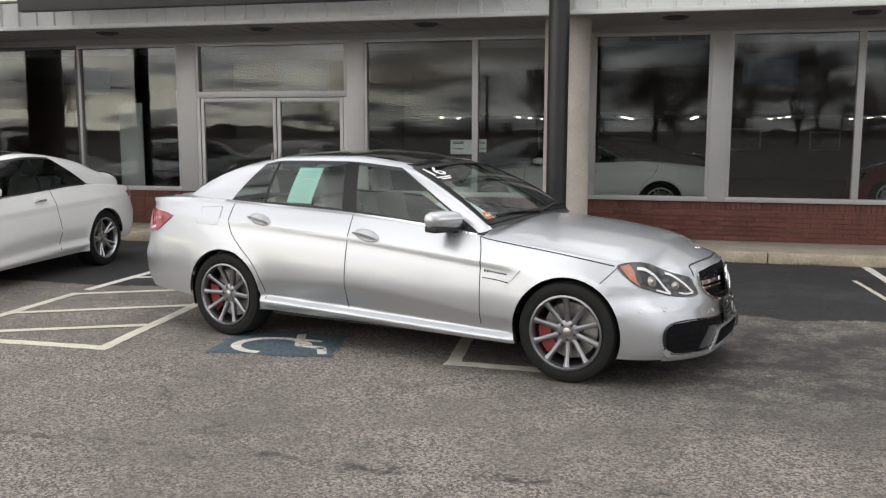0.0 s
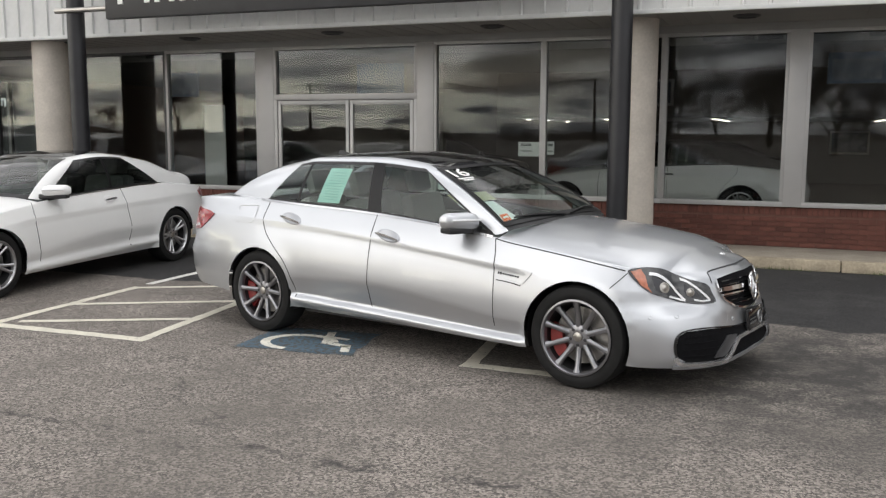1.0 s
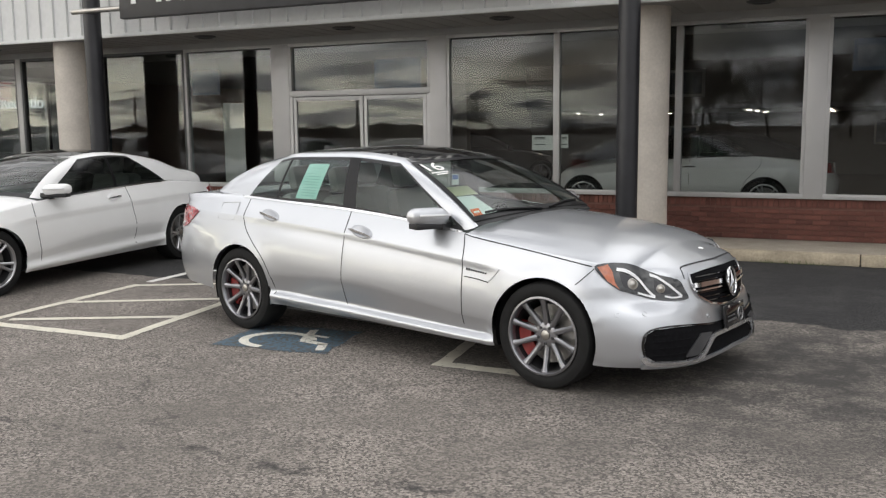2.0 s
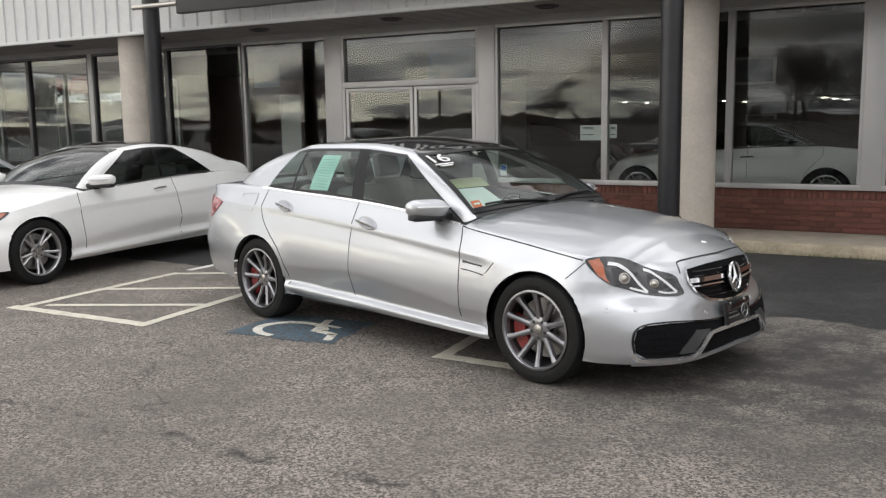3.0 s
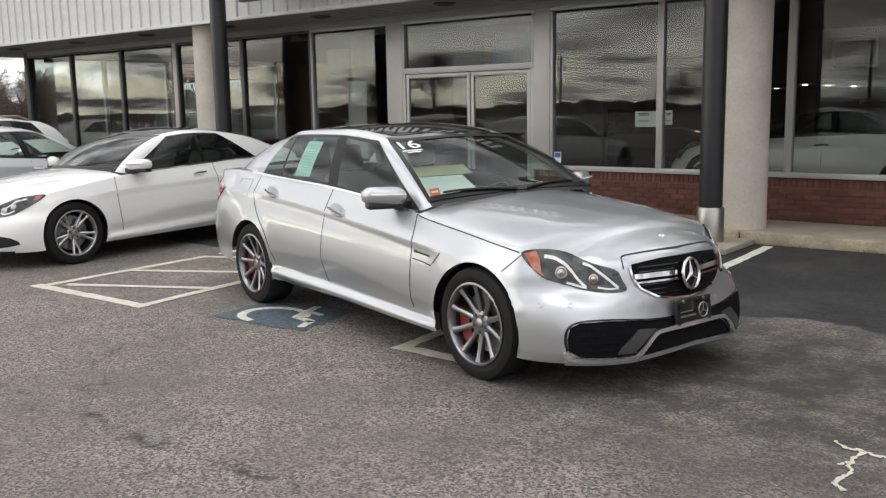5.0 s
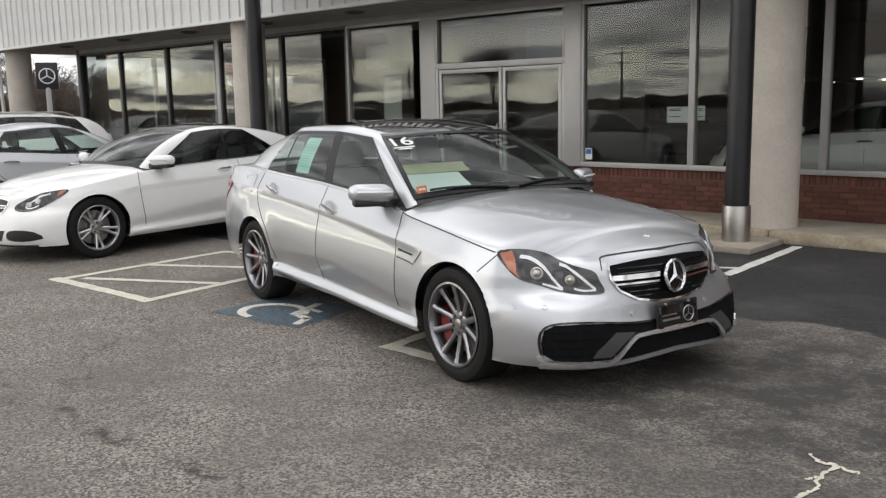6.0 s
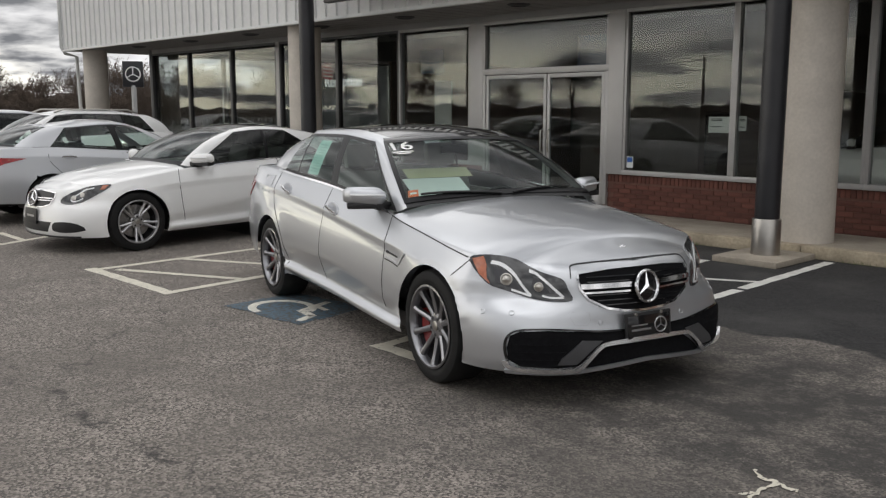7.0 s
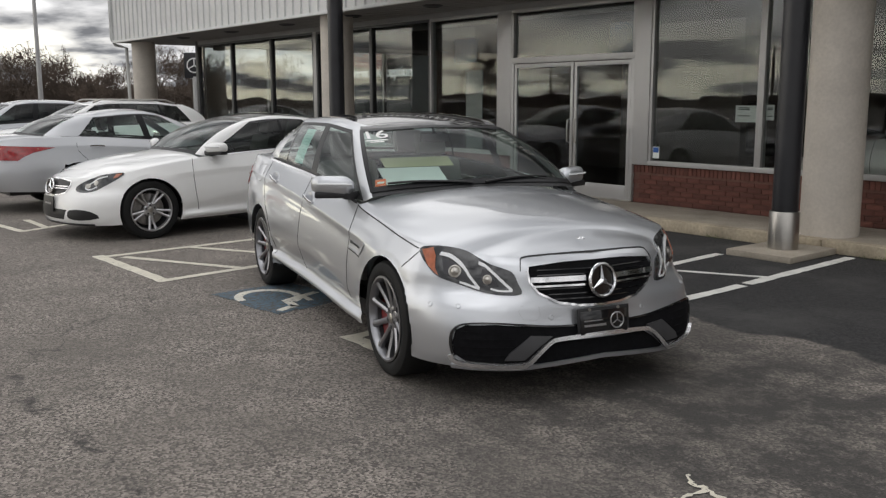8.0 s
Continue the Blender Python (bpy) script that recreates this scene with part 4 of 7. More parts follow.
def seams(root, fn, lines, smooth=6):
    for k, path in enumerate(lines):
        ribbon("panel_gap", path, fn, 0.0065, 0.0015, GAP, root, smooth=smooth)


SEDAN = dict(
    wb=2.874, R=0.335, arch=0.366, well=(0.55, 0.88), flare=0.010, mid=-1.6,
    outline=[(0.862, 0.0), (0.850, 0.25), (0.815, 0.48), (0.745, 0.66), (0.62, 0.80), (0.44, 0.885), (0.20, 0.918), (-0.3, 0.928), (-1.4, 0.928), (-2.5, 0.930), (-3.05, 0.925), (-3.45, 0.895), (-3.75, 0.83), (-3.93, 0.70), (-4.01, 0.45), (-4.035, 0.0)],
    front=pairs((0.15, 0.05), (0.20, 0.012), (0.26, 0.0), (0.34, 0.008), (0.45, 0.035), (0.55, 0.045), (0.66, 0.06), (0.72, 0.085), (0.76, 0.125), (0.80, 0.20)),
    corner=pairs((0.15, 0.05), (0.25, 0.025), (0.40, 0.018), (0.50, 0.040), (0.54, 0.075), (0.59, 0.125), (0.65, 0.135), (0.75, 0.14), (0.85, 0.15)),
    side=pairs((0.15, 0.028), (0.25, 0.020), (0.335, 0.012), (0.45, 0.004), (0.56, 0.0), (0.64, 0.004), (0.72, 0.012), (0.80, 0.026), (0.88, 0.045), (0.97, 0.072), (1.03, 0.092), (1.09, 0.125)),
    skirt=pairs((0.15, 0.010), (0.235, 0.036), (0.262, 0.060), (0.285, 0.062), (0.305, 0.046), (0.332, 0.0), (0.40, 0.0)),
    fill=pairs((0.15, 0.0), (0.9, 0.0)),
    tuck=0.30, tuck_z=pairs((0.86, 0.40), (-0.5, 0.40), (-1.0, 0.455), (-1.7, 0.515), (-2.45, 0.50), (-4.1, 0.50)),
    scallop=0.013, crease=0.24, crease_z=pairs((0.3, 0.66), (-0.319, 0.728), (-0.618, 0.757), (-1.76, 0.860), (-2.45, 0.905), (-3.3, 0.935), (-4.1, 0.95)),
    rear=pairs((0.28, 0.16), (0.36, 0.06), (0.46, 0.01), (0.60, 0.0), (0.66, 0.025), (0.72, 0.05), (0.90, 0.075), (1.0, 0.10), (1.055, 0.07), (1.10, 0.10)),
    lift=pairs((0.8, -0.06), (-0.6, -0.035), (-1.7, 0.0), (-2.6, 0.03), (-4.0, 0.04)),
    bottom=pairs((0.86, 0.228), (0.80, 0.208), (0.70, 0.198), (0.45, 0.196), (0.30, 0.205), (-0.40, 0.225), (-2.45, 0.245), (-3.2, 0.300), (-3.8, 0.325), (-4.04, 0.33)),
    top=pairs((0.86, 0.760), (0.70, 0.770), (0.55, 0.783), (0.385, 0.802), (0.30, 0.812), (0.10, 0.838), (-0.07, 0.860), (-0.56, 0.915), (-0.80, 0.945), (-1.07, 0.975), (-1.35, 1.0), (-1.84, 1.033), (-2.56, 1.062), (-2.9, 1.077), (-3.36, 1.088), (-3.80, 1.068), (-4.04, 1.048)),
    crown=pairs((0.78, 0.0), (0.70, 0.026), (0.62, 0.054), (0.44, 0.098), (0.25, 0.116), (0.0, 0.120), (-0.4, 0.112), (-0.75, 0.09), (-3.2, 0.030), (-3.6, 0.028), (-3.9, 0.01), (-4.04, 0.0)),
    cowl=-0.64, deck=-2.95, deck_z=1.08,
    hood_edge=lambda x: 0.735 if x < 0.3 else 0.70,
    panel=lambda x, z, y: ("front_bumper" if x > 0.36 else "front_fender" if x > -0.60 and z > 0.33 else
                           "sill" if z < 0.335 and x > -2.6 else "front_door" if x > -1.712 else
                           "rear_door" if x > -2.84 + max(0, (0.88 - z)) * 0.75 else
                           "rear_bumper" if (z < 0.66 and x < -3.2) else "boot_lid" if y < 0.60 else "quarter_panel"),
    house=[("windshield", (-0.50, 0, 1.010), (-1.33, 0, 1.412)), ("a_pillar", (-0.60, 0.748, 0.968), (-1.41, 0.532, 1.388)), ("front_window", (-0.69, 0.776, 0.938), (-1.47, 0.567, 1.396)),
           ("b_pillar", (-1.69, 0.780, 1.022), (-1.77, 0.607, 1.426)), ("rear_window", (-1.82, 0.780, 1.032), (-1.88, 0.610, 1.430)), ("divider", (-2.555, 0.764, 1.060), (-2.49, 0.608, 1.420)),
           ("quarter_glass", (-2.585, 0.762, 1.061), (-2.515, 0.607, 1.418)), ("c_pillar", (-2.92, 0.748, 1.074), (-2.64, 0.590, 1.394)), ("rear_window_glass", (-3.45, 0.655, 1.086), (-2.78, 0.50, 1.386)),
           ("end", (-3.58, 0, 1.105), (-2.90, 0, 1.408))],
    bulge=0.028, roof_crown=pairs((-1.33, 0.0), (-1.5, 0.030), (-1.85, 0.050), (-2.4, 0.040), (-2.75, 0.02), (-2.90, 0.0)), vtop=0.87,
)
# panes at the two ends take their own names
SEDAN["house"][4] = ("rear_side_window", *SEDAN["house"][4][1:])
SEDAN["house"][2] = ("front_side_window", *SEDAN["house"][2][1:])
SEDAN["house"][8] = ("rear_window", *SEDAN["house"][8][1:])
SEDAN["top"], SEDAN["crown"] = soft(SEDAN["top"], -4.04, 0.86, 0.10), soft(SEDAN["crown"], -4.04, 0.78, 0.07)
SEDAN["roof_crown"] = soft(SEDAN["roof_crown"], -2.90, -1.33, 0.06)
SEDAN["roof_label"] = "black glass panorama roof"


def house_fn(pt, side):
    """Point and outward normal on the panes, by the house's two coordinates."""
    def f(u, v):
        e = 0.01
        p = pt(u, v, side)
        n = np.cross(pt(u + e, v, side) - pt(u - e, v, side), pt(u, v + e, side) - pt(u, v - e, side))
        n = n / (np.linalg.norm(n) + 1e-9)
        if np.dot(n, p - np.array((-2.0, 0, 1.0))) < 0:
            n = -n
        return p, n
    return f


def text_mesh(body, size):
    fc = bpy.data.curves.new("digits", "FONT")
    fc.body, fc.size, fc.align_x, fc.align_y = body, size, "CENTER", "CENTER"
    fc.offset = 0.012 * size
    fo = new("digits", fc)
    me = bpy.data.meshes.new_from_object(fo.evaluated_get(bpy.context.evaluated_depsgraph_get()))
    bpy.data.objects.remove(fo)
    return me


def sedan_cards(root, pt, su):
    """Papers, stickers, wipers and the roof fin."""
    fr = house_fn(pt, -1)
    # mint sheet in the rear door pane
    a, b = su[4], su[5]
    q = lambda t: a + (b - a) * t
    sheet = patch("price_sheet", [(q(0.40), 0.10), (q(0.70), 0.08), (q(0.64), 0.80), (q(0.32), 0.80)], fr, -0.008, PAPER, root, "mint green price sheet behind the glass", step=0.05, depth=0.001)
    for k in range(11):
        v = 0.16 + 0.055 * k
        ribbon("text_bar", [(q(0.43 - 0.06 * v), v), (q(0.64 - 0.06 * v), v)], fr, 0.008, -0.006, mat("grey_ink", (0.25, 0.42, 0.38), 0.7, var=0.1, scale=20), sheet)
    # windscreen year figures
    w = su[1]
    p, n = fr(w * 0.80, 0.80)
    du, _ = fr(w * 0.70, 0.80)
    xa = Vector(du - p).normalized()
    za = Vector(n)
    ya = za.cross(xa).normalized()
    R = Matrix((xa, ya, za)).transposed().to_4x4()
    me = text_mesh("16", 0.19)
    me.materials.clear(); me.materials.append(WHITE_INK)
    o = new("year_figures", me); o.parent = root
    o.matrix_basis = Matrix.Translation(Vector(p) + za * 0.006) @ R
    tagged(o, "white 16 painted on the windshield")
    for k, wd in ((0, 0.15), (1, 0.10)):
        S = Shape(); S.box(-wd / 2, -0.105 - 0.03 * k, 0.0, wd / 2, -0.088 - 0.03 * k, 0.0015, Matrix.Translation(Vector(p) + za * 0.006) @ R)
        S.ob("text_bar", WHITE_INK, root, smooth=False)
    st = patch("sticker", [(w * 0.80, 0.10), (w * 0.93, 0.10), (w * 0.91, 0.19), (w * 0.785, 0.19)], fr, -0.006, ORANGE, root, "orange inspection sticker", step=0.05, depth=0.001)
    ribbon("text_bar", [(w * 0.81, 0.15), (w * 0.89, 0.15)], fr, 0.018, -0.004, PAPER_WHITE, st)
    # black border of the windscreen and the front side pane's edge
    for side in (-1, 1):
        f = house_fn(pt, side)
        ribbon("glass_border", [(w * 0.985, v) for v in np.linspace(0.045, 0.92, 14)], f, 0.034, 0.007, PILLAR, root)
        ribbon("glass_border", [(w * u, 0.070) for u in np.linspace(0.0, 0.985, 16)], f, 0.055, 0.006, PILLAR, root)
        ribbon("glass_border", [(w * u, 0.905) for u in np.linspace(0.0, 0.985, 16)], f, 0.050, 0.006, PILLAR, root)
        ribbon("window_trim", [(su[2] + 0.010, v) for v in np.linspace(0.03, 0.86, 12)], f, 0.030, 0.004, BLACK_TRIM, root)
    # white sheet on the dashboard, narrow pale yellow strip behind it
    S = Shape(); m = Matrix.Translation((-1.06, -0.26, 1.035)) @ Matrix.Rotation(radians(-3), 4, "Z") @ Matrix.Rotation(radians(26), 4, "Y")
    S.box(-0.15, -0.23, 0, 0.15, 0.23, 0.002, m); S.ob("dash_sheet", PAPER_WHITE, root, "white sheet lying on the dashboard", smooth=False)
    S = Shape(); m = Matrix.Translation((-1.30, -0.14, 1.13)) @ Matrix.Rotation(radians(30), 4, "Y")
    S.box(-0.06, -0.27, 0, 0.06, 0.27, 0.003, m); S.ob("card", YELLOW, root, "narrow pale yellow strip behind the windshield", smooth=False)
    # wipers
    for side, u0, u1 in ((-1, 0.10, 0.78), (1, 0.02, 0.62)):
        f = house_fn(pt, side)
        S = Shape()
        S.tube([Vector(f(w * (u0 + (u1 - u0) * t), 0.045 + 0.06 * math.sin(math.pi * t * 0.55))[0] + f(w * (u0 + (u1 - u0) * t), 0.05)[1] * 0.015) for t in np.linspace(0, 1, 8)], 0.008, 6)
        S.ob("wiper", BLACK_TRIM, root)
    # rear view mirror, roof fin
    S = Shape(); S.box(-1.32, -0.11, 1.27, -1.29, 0.11, 1.335, b=0.012); S.tube([(-1.30, 0, 1.33), (-1.33, 0, 1.375)], 0.012, 6); S.ob("inside_mirror", BLACK_TRIM, root)
    S = Shape()
    S.add([(-2.66, 0, 1.445), (-2.80, 0.02, 1.425), (-2.80, -0.02, 1.425), (-2.79, 0, 1.475), (-2.76, 0, 1.472)], [(0, 1, 4), (1, 3, 4), (0, 4, 2), (2, 4, 3), (1, 2, 3), (0, 2, 1)])
    S.ob("roof_fin", BLACK_TRIM, root)


def silver_sedan(m):
    root = thing("sedan", "silver four-door sedan with black glass roof parked on asphalt", "car", m)
    H = Hull(SEDAN)
    car_body(H, root, SILVER, N=230, NV=42)
    pt, su = greenhouse(SEDAN, root, SILVER, CAR_GLASS, BLACK_GLOSS)
    sedan_cards(root, pt, su)
    cabin(SEDAN, root, SEAT)
    for x in (0.0, -SEDAN["wb"]):
        for side in (-1, 1):
            make_wheel(root, x, side * 0.788, side, 0.335, 0.247, 0.255, "ten", RIM, True)
    fy = H.by_y()
    for side in (-1, 1):
        fx, fw = H.by_x(side), H.by_w(side)
        make_mirror(root, -0.86, side * 0.80, 1.022, side, SILVER)
        door_handle(root, fx, -2.545, 0.942, L=0.225, bowl_mat=BOWL_SHADE)
        door_handle(root, fx, -1.555, 0.874, L=0.225, bowl_mat=BOWL_SHADE)
        seams(root, fx, [[(-0.655, 0.922), (-0.630, 0.84), (-0.618, 0.757), (-0.612, 0.60), (-0.609, 0.45), (-0.609, 0.335)], [(-1.708, 1.03), (-1.71, 0.70), (-1.714, 0.335)],
                         [(-2.835, 1.06), (-2.845, 0.93), (-2.80, 0.83), (-2.70, 0.73), (-2.57, 0.61), (-2.49, 0.47), (-2.465, 0.335)]])
        ribbon("belt_strip", [(x, float(SEDAN["top"](x)) - 0.002) for x in np.linspace(-0.68, -2.93, 34)], fx, 0.014, 0.006, CHROME, root, "chrome window strip")
        # fuel flap, wing vent
        if side < 0:
            q = [(-3.17, 1.02), (-2.95, 1.03), (-2.945, 0.95), (-2.965, 0.895), (-3.02, 0.885), (-3.175, 0.89)]
            ribbon("fuel_flap_gap", q + [q[0]], fx, 0.005, 0.004, GREY, root)
        # wing vent: a bright blade below the fold, with a small badge
        ribbon("wing_vent", [(-0.595, 0.668), (-0.50, 0.660), (-0.405, 0.645), (-0.372, 0.668), (-0.325, 0.722)], fx, 0.010, 0.006, SILVER, root, "silver wing vent blade", smooth=3, thick=0.008)
        ribbon("vent_gap", [(-0.595, 0.655), (-0.50, 0.647), (-0.400, 0.632)], fx, 0.007, 0.002, GAP, root, smooth=3)
        for k in range(9):
            x0 = -0.585 + 0.019 * k
            ribbon("wing_badge", [(x0, 0.703 - 0.1 * (x0 + 0.585)), (x0 + 0.013, 0.7017 - 0.1 * (x0 + 0.585))], fx, 0.016 if k < 2 else 0.011, 0.004, RIM_DARK, root)
        ribbon("panel_gap", [(0.318, 0.772), (0.262, 0.715), (0.222, 0.675)], fx, 0.006, 0.0015, GAP, root, smooth=4)
        ribbon("panel_gap", [(-0.655, 0.920), (-0.538, 0.899), (-0.10, 0.845), (0.15, 0.808), (0.30, 0.783)], fx, 0.0065, 0.002, GAP, root, smooth=6)
        # front lamp
        hl = [(1.195, 0.783), (1.105, 0.803), (1.00, 0.797), (0.85, 0.770), (0.66, 0.727), (0.505, 0.692), (0.470, 0.640), (0.448, 0.578), (0.560, 0.572), (0.692, 0.581), (0.83, 0.603), (0.95, 0.630), (1.03, 0.653), (1.12, 0.710)]
        lamp = patch("headlight", hl, fw, 0.007, HEADLAMP, root, "clear headlight with amber reflector", step=0.025, depth=0.03, smooth=3)
        patch("amber_reflector", [(1.175, 0.778), (1.115, 0.792), (1.075, 0.752), (1.050, 0.690), (1.020, 0.655), (1.10, 0.700)], fw, 0.010, AMBER, lamp, step=0.025, depth=0.004)
        ribbon("light_strip", [(1.052, 0.764), (0.98, 0.752), (0.88, 0.708), (0.78, 0.640), (0.715, 0.596)], fw, 0.017, 0.012, LAMP_WHITE, lamp, smooth=4)
        ribbon("light_strip", [(0.715, 0.594), (0.80, 0.610), (0.88, 0.626)], fw, 0.012, 0.012, LAMP_WHITE, lamp, smooth=3)
        ribbon("light_strip", [(0.735, 0.722), (0.66, 0.705), (0.58, 0.660), (0.50, 0.594)], fw, 0.015, 0.012, LAMP_WHITE, lamp, smooth=4)
        ribbon("light_strip", [(0.50, 0.592), (0.57, 0.590), (0.63, 0.600)], fw, 0.011, 0.012, LAMP_WHITE, lamp, smooth=3)
        patch("lamp_bezel", [(1.03, 0.745), (0.93, 0.722), (0.83, 0.655), (0.79, 0.625), (0.90, 0.640), (0.99, 0.668)], fw, 0.009, RIM_DARK, lamp, step=0.03, depth=0.002)
        patch("lamp_bezel", [(0.70, 0.700), (0.63, 0.670), (0.575, 0.615), (0.64, 0.610), (0.71, 0.650)], fw, 0.009, RIM_DARK, lamp, step=0.03, depth=0.002)
        for ww, zz, rr in ((0.925, 0.680, 0.034), (0.655, 0.645, 0.026)):
            p, n = fw(ww, zz)
            S = Shape()
            S.lathe([(rr, 0.0), (rr, 0.012), (rr * 0.8, 0.014), (rr * 0.75, 0.008), (rr * 0.5, 0.016), (0, 0.02)], 20, Matrix.Translation(Vector(p)) @ Vector(n).to_track_quat("Z", "Y").to_matrix().to_4x4())
            S.ob("projector_lens", STEEL, lamp)
        for ww, zz in ((1.019, 0.513), (0.837, 0.516), (0.294, 0.456)):
            p, n = fw(ww, zz)
            S = Shape()
            S.lathe([(0.015, 0), (0.015, 0.003), (0.012, 0.004), (0.011, 0.002), (0, 0.002)], 14, Matrix.Translation(Vector(p)) @ Vector(n).to_track_quat("Z", "Y").to_matrix().to_4x4())
            S.ob("parking_sensor", SILVER, root)
        # side intake
        patch("side_intake", [(side * y, z) for y, z in ((0.782, 0.270), (0.790, 0.335), (0.780, 0.400), (0.740, 0.426), (0.60, 0.431), (0.44, 0.420), (0.30, 0.406), (0.13, 0.400), (0.13, 0.352), (0.29, 0.345), (0.36, 0.300), (0.445, 0.236), (0.56, 0.232), (0.735, 0.236))], fy, 0.004, MESH_BLACK, root, "black side air intake", step=0.03, depth=0.02)
        ribbon("intake_rim", [(side * y, z) for y, z in ((0.13, 0.405), (0.30, 0.411), (0.44, 0.425), (0.60, 0.437), (0.735, 0.432), (0.785, 0.402), (0.796, 0.335), (0.786, 0.262))], fy, 0.010, 0.012, BLACK_GLOSS, root, smooth=4, thick=0.012)
        for z in (0.275, 0.315, 0.355, 0.392):
            ribbon("intake_slat", [(side * y, z) for y in np.linspace(0.50 + 0.1 * (0.40 - z), 0.755, 6)], fy, 0.006, 0.009, MESH_BLACK, root)
        patch("intake_fin", [(side * y, z) for y, z in ((0.30, 0.362), (0.42, 0.372), (0.535, 0.285), (0.555, 0.252), (0.455, 0.250), (0.37, 0.318))], fy, 0.014, mat("satin_fin", (0.05, 0.05, 0.053), 0.4, var=0.1, scale=10), root, step=0.03, depth=0.012)
        q = [(0.36, 0.515), (0.46, 0.522), (0.475, 0.492), (0.45, 0.452), (0.38, 0.447), (0.355, 0.470)]
        if side < 0:
            ribbon("tow_cover_gap", [(side * y, z) for y, z in q + [q[0]]], fy, 0.0035, 0.001, GREY, root)
        # tail lamp
        fe = H.by_end(side)
        tl = patch("taillight", [(0.60, 0.955), (0.90, 0.975), (1.14, 0.955), (1.22, 0.935), (1.13, 0.865), (1.03, 0.80), (0.90, 0.780), (0.62, 0.785)], fe, 0.008, RED_LENS, root, "red taillight", step=0.03, depth=0.02)
        ribbon("reversing_strip", [(0.70, 0.815), (0.90, 0.815), (1.0, 0.835)], fe, 0.020, 0.010, LAMP_WHITE, tl)
        ribbon("light_bar", [(0.70, 0.90), (0.92, 0.915), (1.08, 0.905)], fe, 0.012, 0.012, AMBER, tl)
        S = Shape(); S.lathe([(0.012, 0), (0.012, 0.004), (0, 0.005)], 12, Matrix.Translation(Vector(fx(-3.52, 0.60)[0])) @ Vector(fx(-3.52, 0.60)[1]).to_track_quat("Z", "Y").to_matrix().to_4x4())
        S.ob("parking_sensor", SILVER, root)
    # bonnet gap along the wings and over the nose
    def top_fn(x, y):
        zt = float(SEDAN["top"](x))
        edge = abs(H.surf(np.interp(-x, -H.ox, H.s), zt, 1)[0][1])
        e = min(1.0, abs(y) / max(edge, 0.05))
        z = zt + float(SEDAN["crown"](x)) * (1 - (1 - min(1.0, edge / 0.70)) ** 2) * (1 - e ** 2.3)
        return np.array((x, y, z)), np.array((0.1, 0.3 * y, 1.0)) / math.sqrt(1.01 + 0.09 * y * y)
    ribbon("panel_gap", [(-0.445, 0.693), (-0.437, 0.735), (-0.415, 0.757), (-0.30, 0.766), (0, 0.772), (0.30, 0.766), (0.415, 0.757), (0.437, 0.735), (0.445, 0.693)], fy, 0.006, 0.002, GAP, root, smooth=5)
    # grille
    gr = [(-0.408, 0.690), (-0.398, 0.719), (-0.2, 0.735), (0, 0.740), (0.2, 0.735), (0.398, 0.719), (0.408, 0.690), (0.400, 0.640), (0.355, 0.580), (0.25, 0.528), (0.13, 0.508), (0, 0.503), (-0.13, 0.508), (-0.25, 0.528), (-0.355, 0.580), (-0.400, 0.640)]
    ribbon("grille_surround", gr[6:] + gr[:1], fy, 0.012, 0.012, CHROME, root, "chrome grille edge", thick=0.015)
    ribbon("grille_surround", gr[:7], fy, 0.014, 0.012, SILVER, root, thick=0.015)
    grille = patch("grille", gr, fy, 0.004, MESH_BLACK, root, "black grille with chrome twin bar", step=0.03, depth=0.02)
    for k, z in enumerate((0.545, 0.57, 0.60, 0.67, 0.695)):
        hw = 0.30 if z < 0.58 else 0.355
        ribbon("grille_slat", [(y, z) for y in np.linspace(-hw, hw, 14)], fy, 0.006, 0.008, BLACK_GLOSS, grille)
    for z, hw, wd in ((0.648, 0.395, 0.026), (0.615, 0.378, 0.010)):
        for side in (-1, 1):
            ribbon("grille_bar", [(side * y, z) for y in np.linspace(0.085, hw, 8)], fy, wd, 0.024, CHROME, grille, thick=0.014)
    ring_emblem(root, fy, 0.0, 0.632, 0.095, 0.030)
    # lower intake, wing and lip
    patch("lower_intake", [(-0.28, 0.332), (0.28, 0.332), (0.34, 0.295), (0.43, 0.226), (0.40, 0.220), (0.2, 0.234), (0, 0.240), (-0.2, 0.234), (-0.40, 0.220), (-0.43, 0.226), (-0.34, 0.295)], fy, 0.003, MESH_BLACK, root, "black lower air intake", step=0.035, depth=0.02)
    ribbon("bumper_wing", [(-0.793, 0.272), (-0.780, 0.243), (-0.72, 0.230), (-0.50, 0.224), (-0.44, 0.232), (-0.37, 0.290), (-0.315, 0.332), (-0.26, 0.345), (0, 0.352), (0.26, 0.345), (0.315, 0.332), (0.37, 0.290), (0.44, 0.232), (0.50, 0.224), (0.72, 0.230), (0.780, 0.243), (0.793, 0.272)], fy, 0.020, 0.028, SILVER_TRIM, root, "silver bumper wing", smooth=4, thick=0.02)
    ribbon("front_lip", [(y, 0.238 - 0.030 * min(1.0, abs(y) / 0.45)) for y in np.linspace(-0.80, 0.80, 34)], fy, 0.020, 0.016, SILVER, root, "silver front lip", thick=0.012)
    # plate holder
    p, n = fy(0.0, 0.40)
    S = Shape(); pm = Matrix.Translation((p[0] + 0.012, 0, 0.418)) @ Matrix.Rotation(radians(-6), 4, "Y")
    S.box(0, -0.162, -0.078, 0.014, 0.162, 0.078, pm, b=0.005)
    plate = S.ob("plate_holder", BLACK_TRIM, root, "black dealer plate holder")
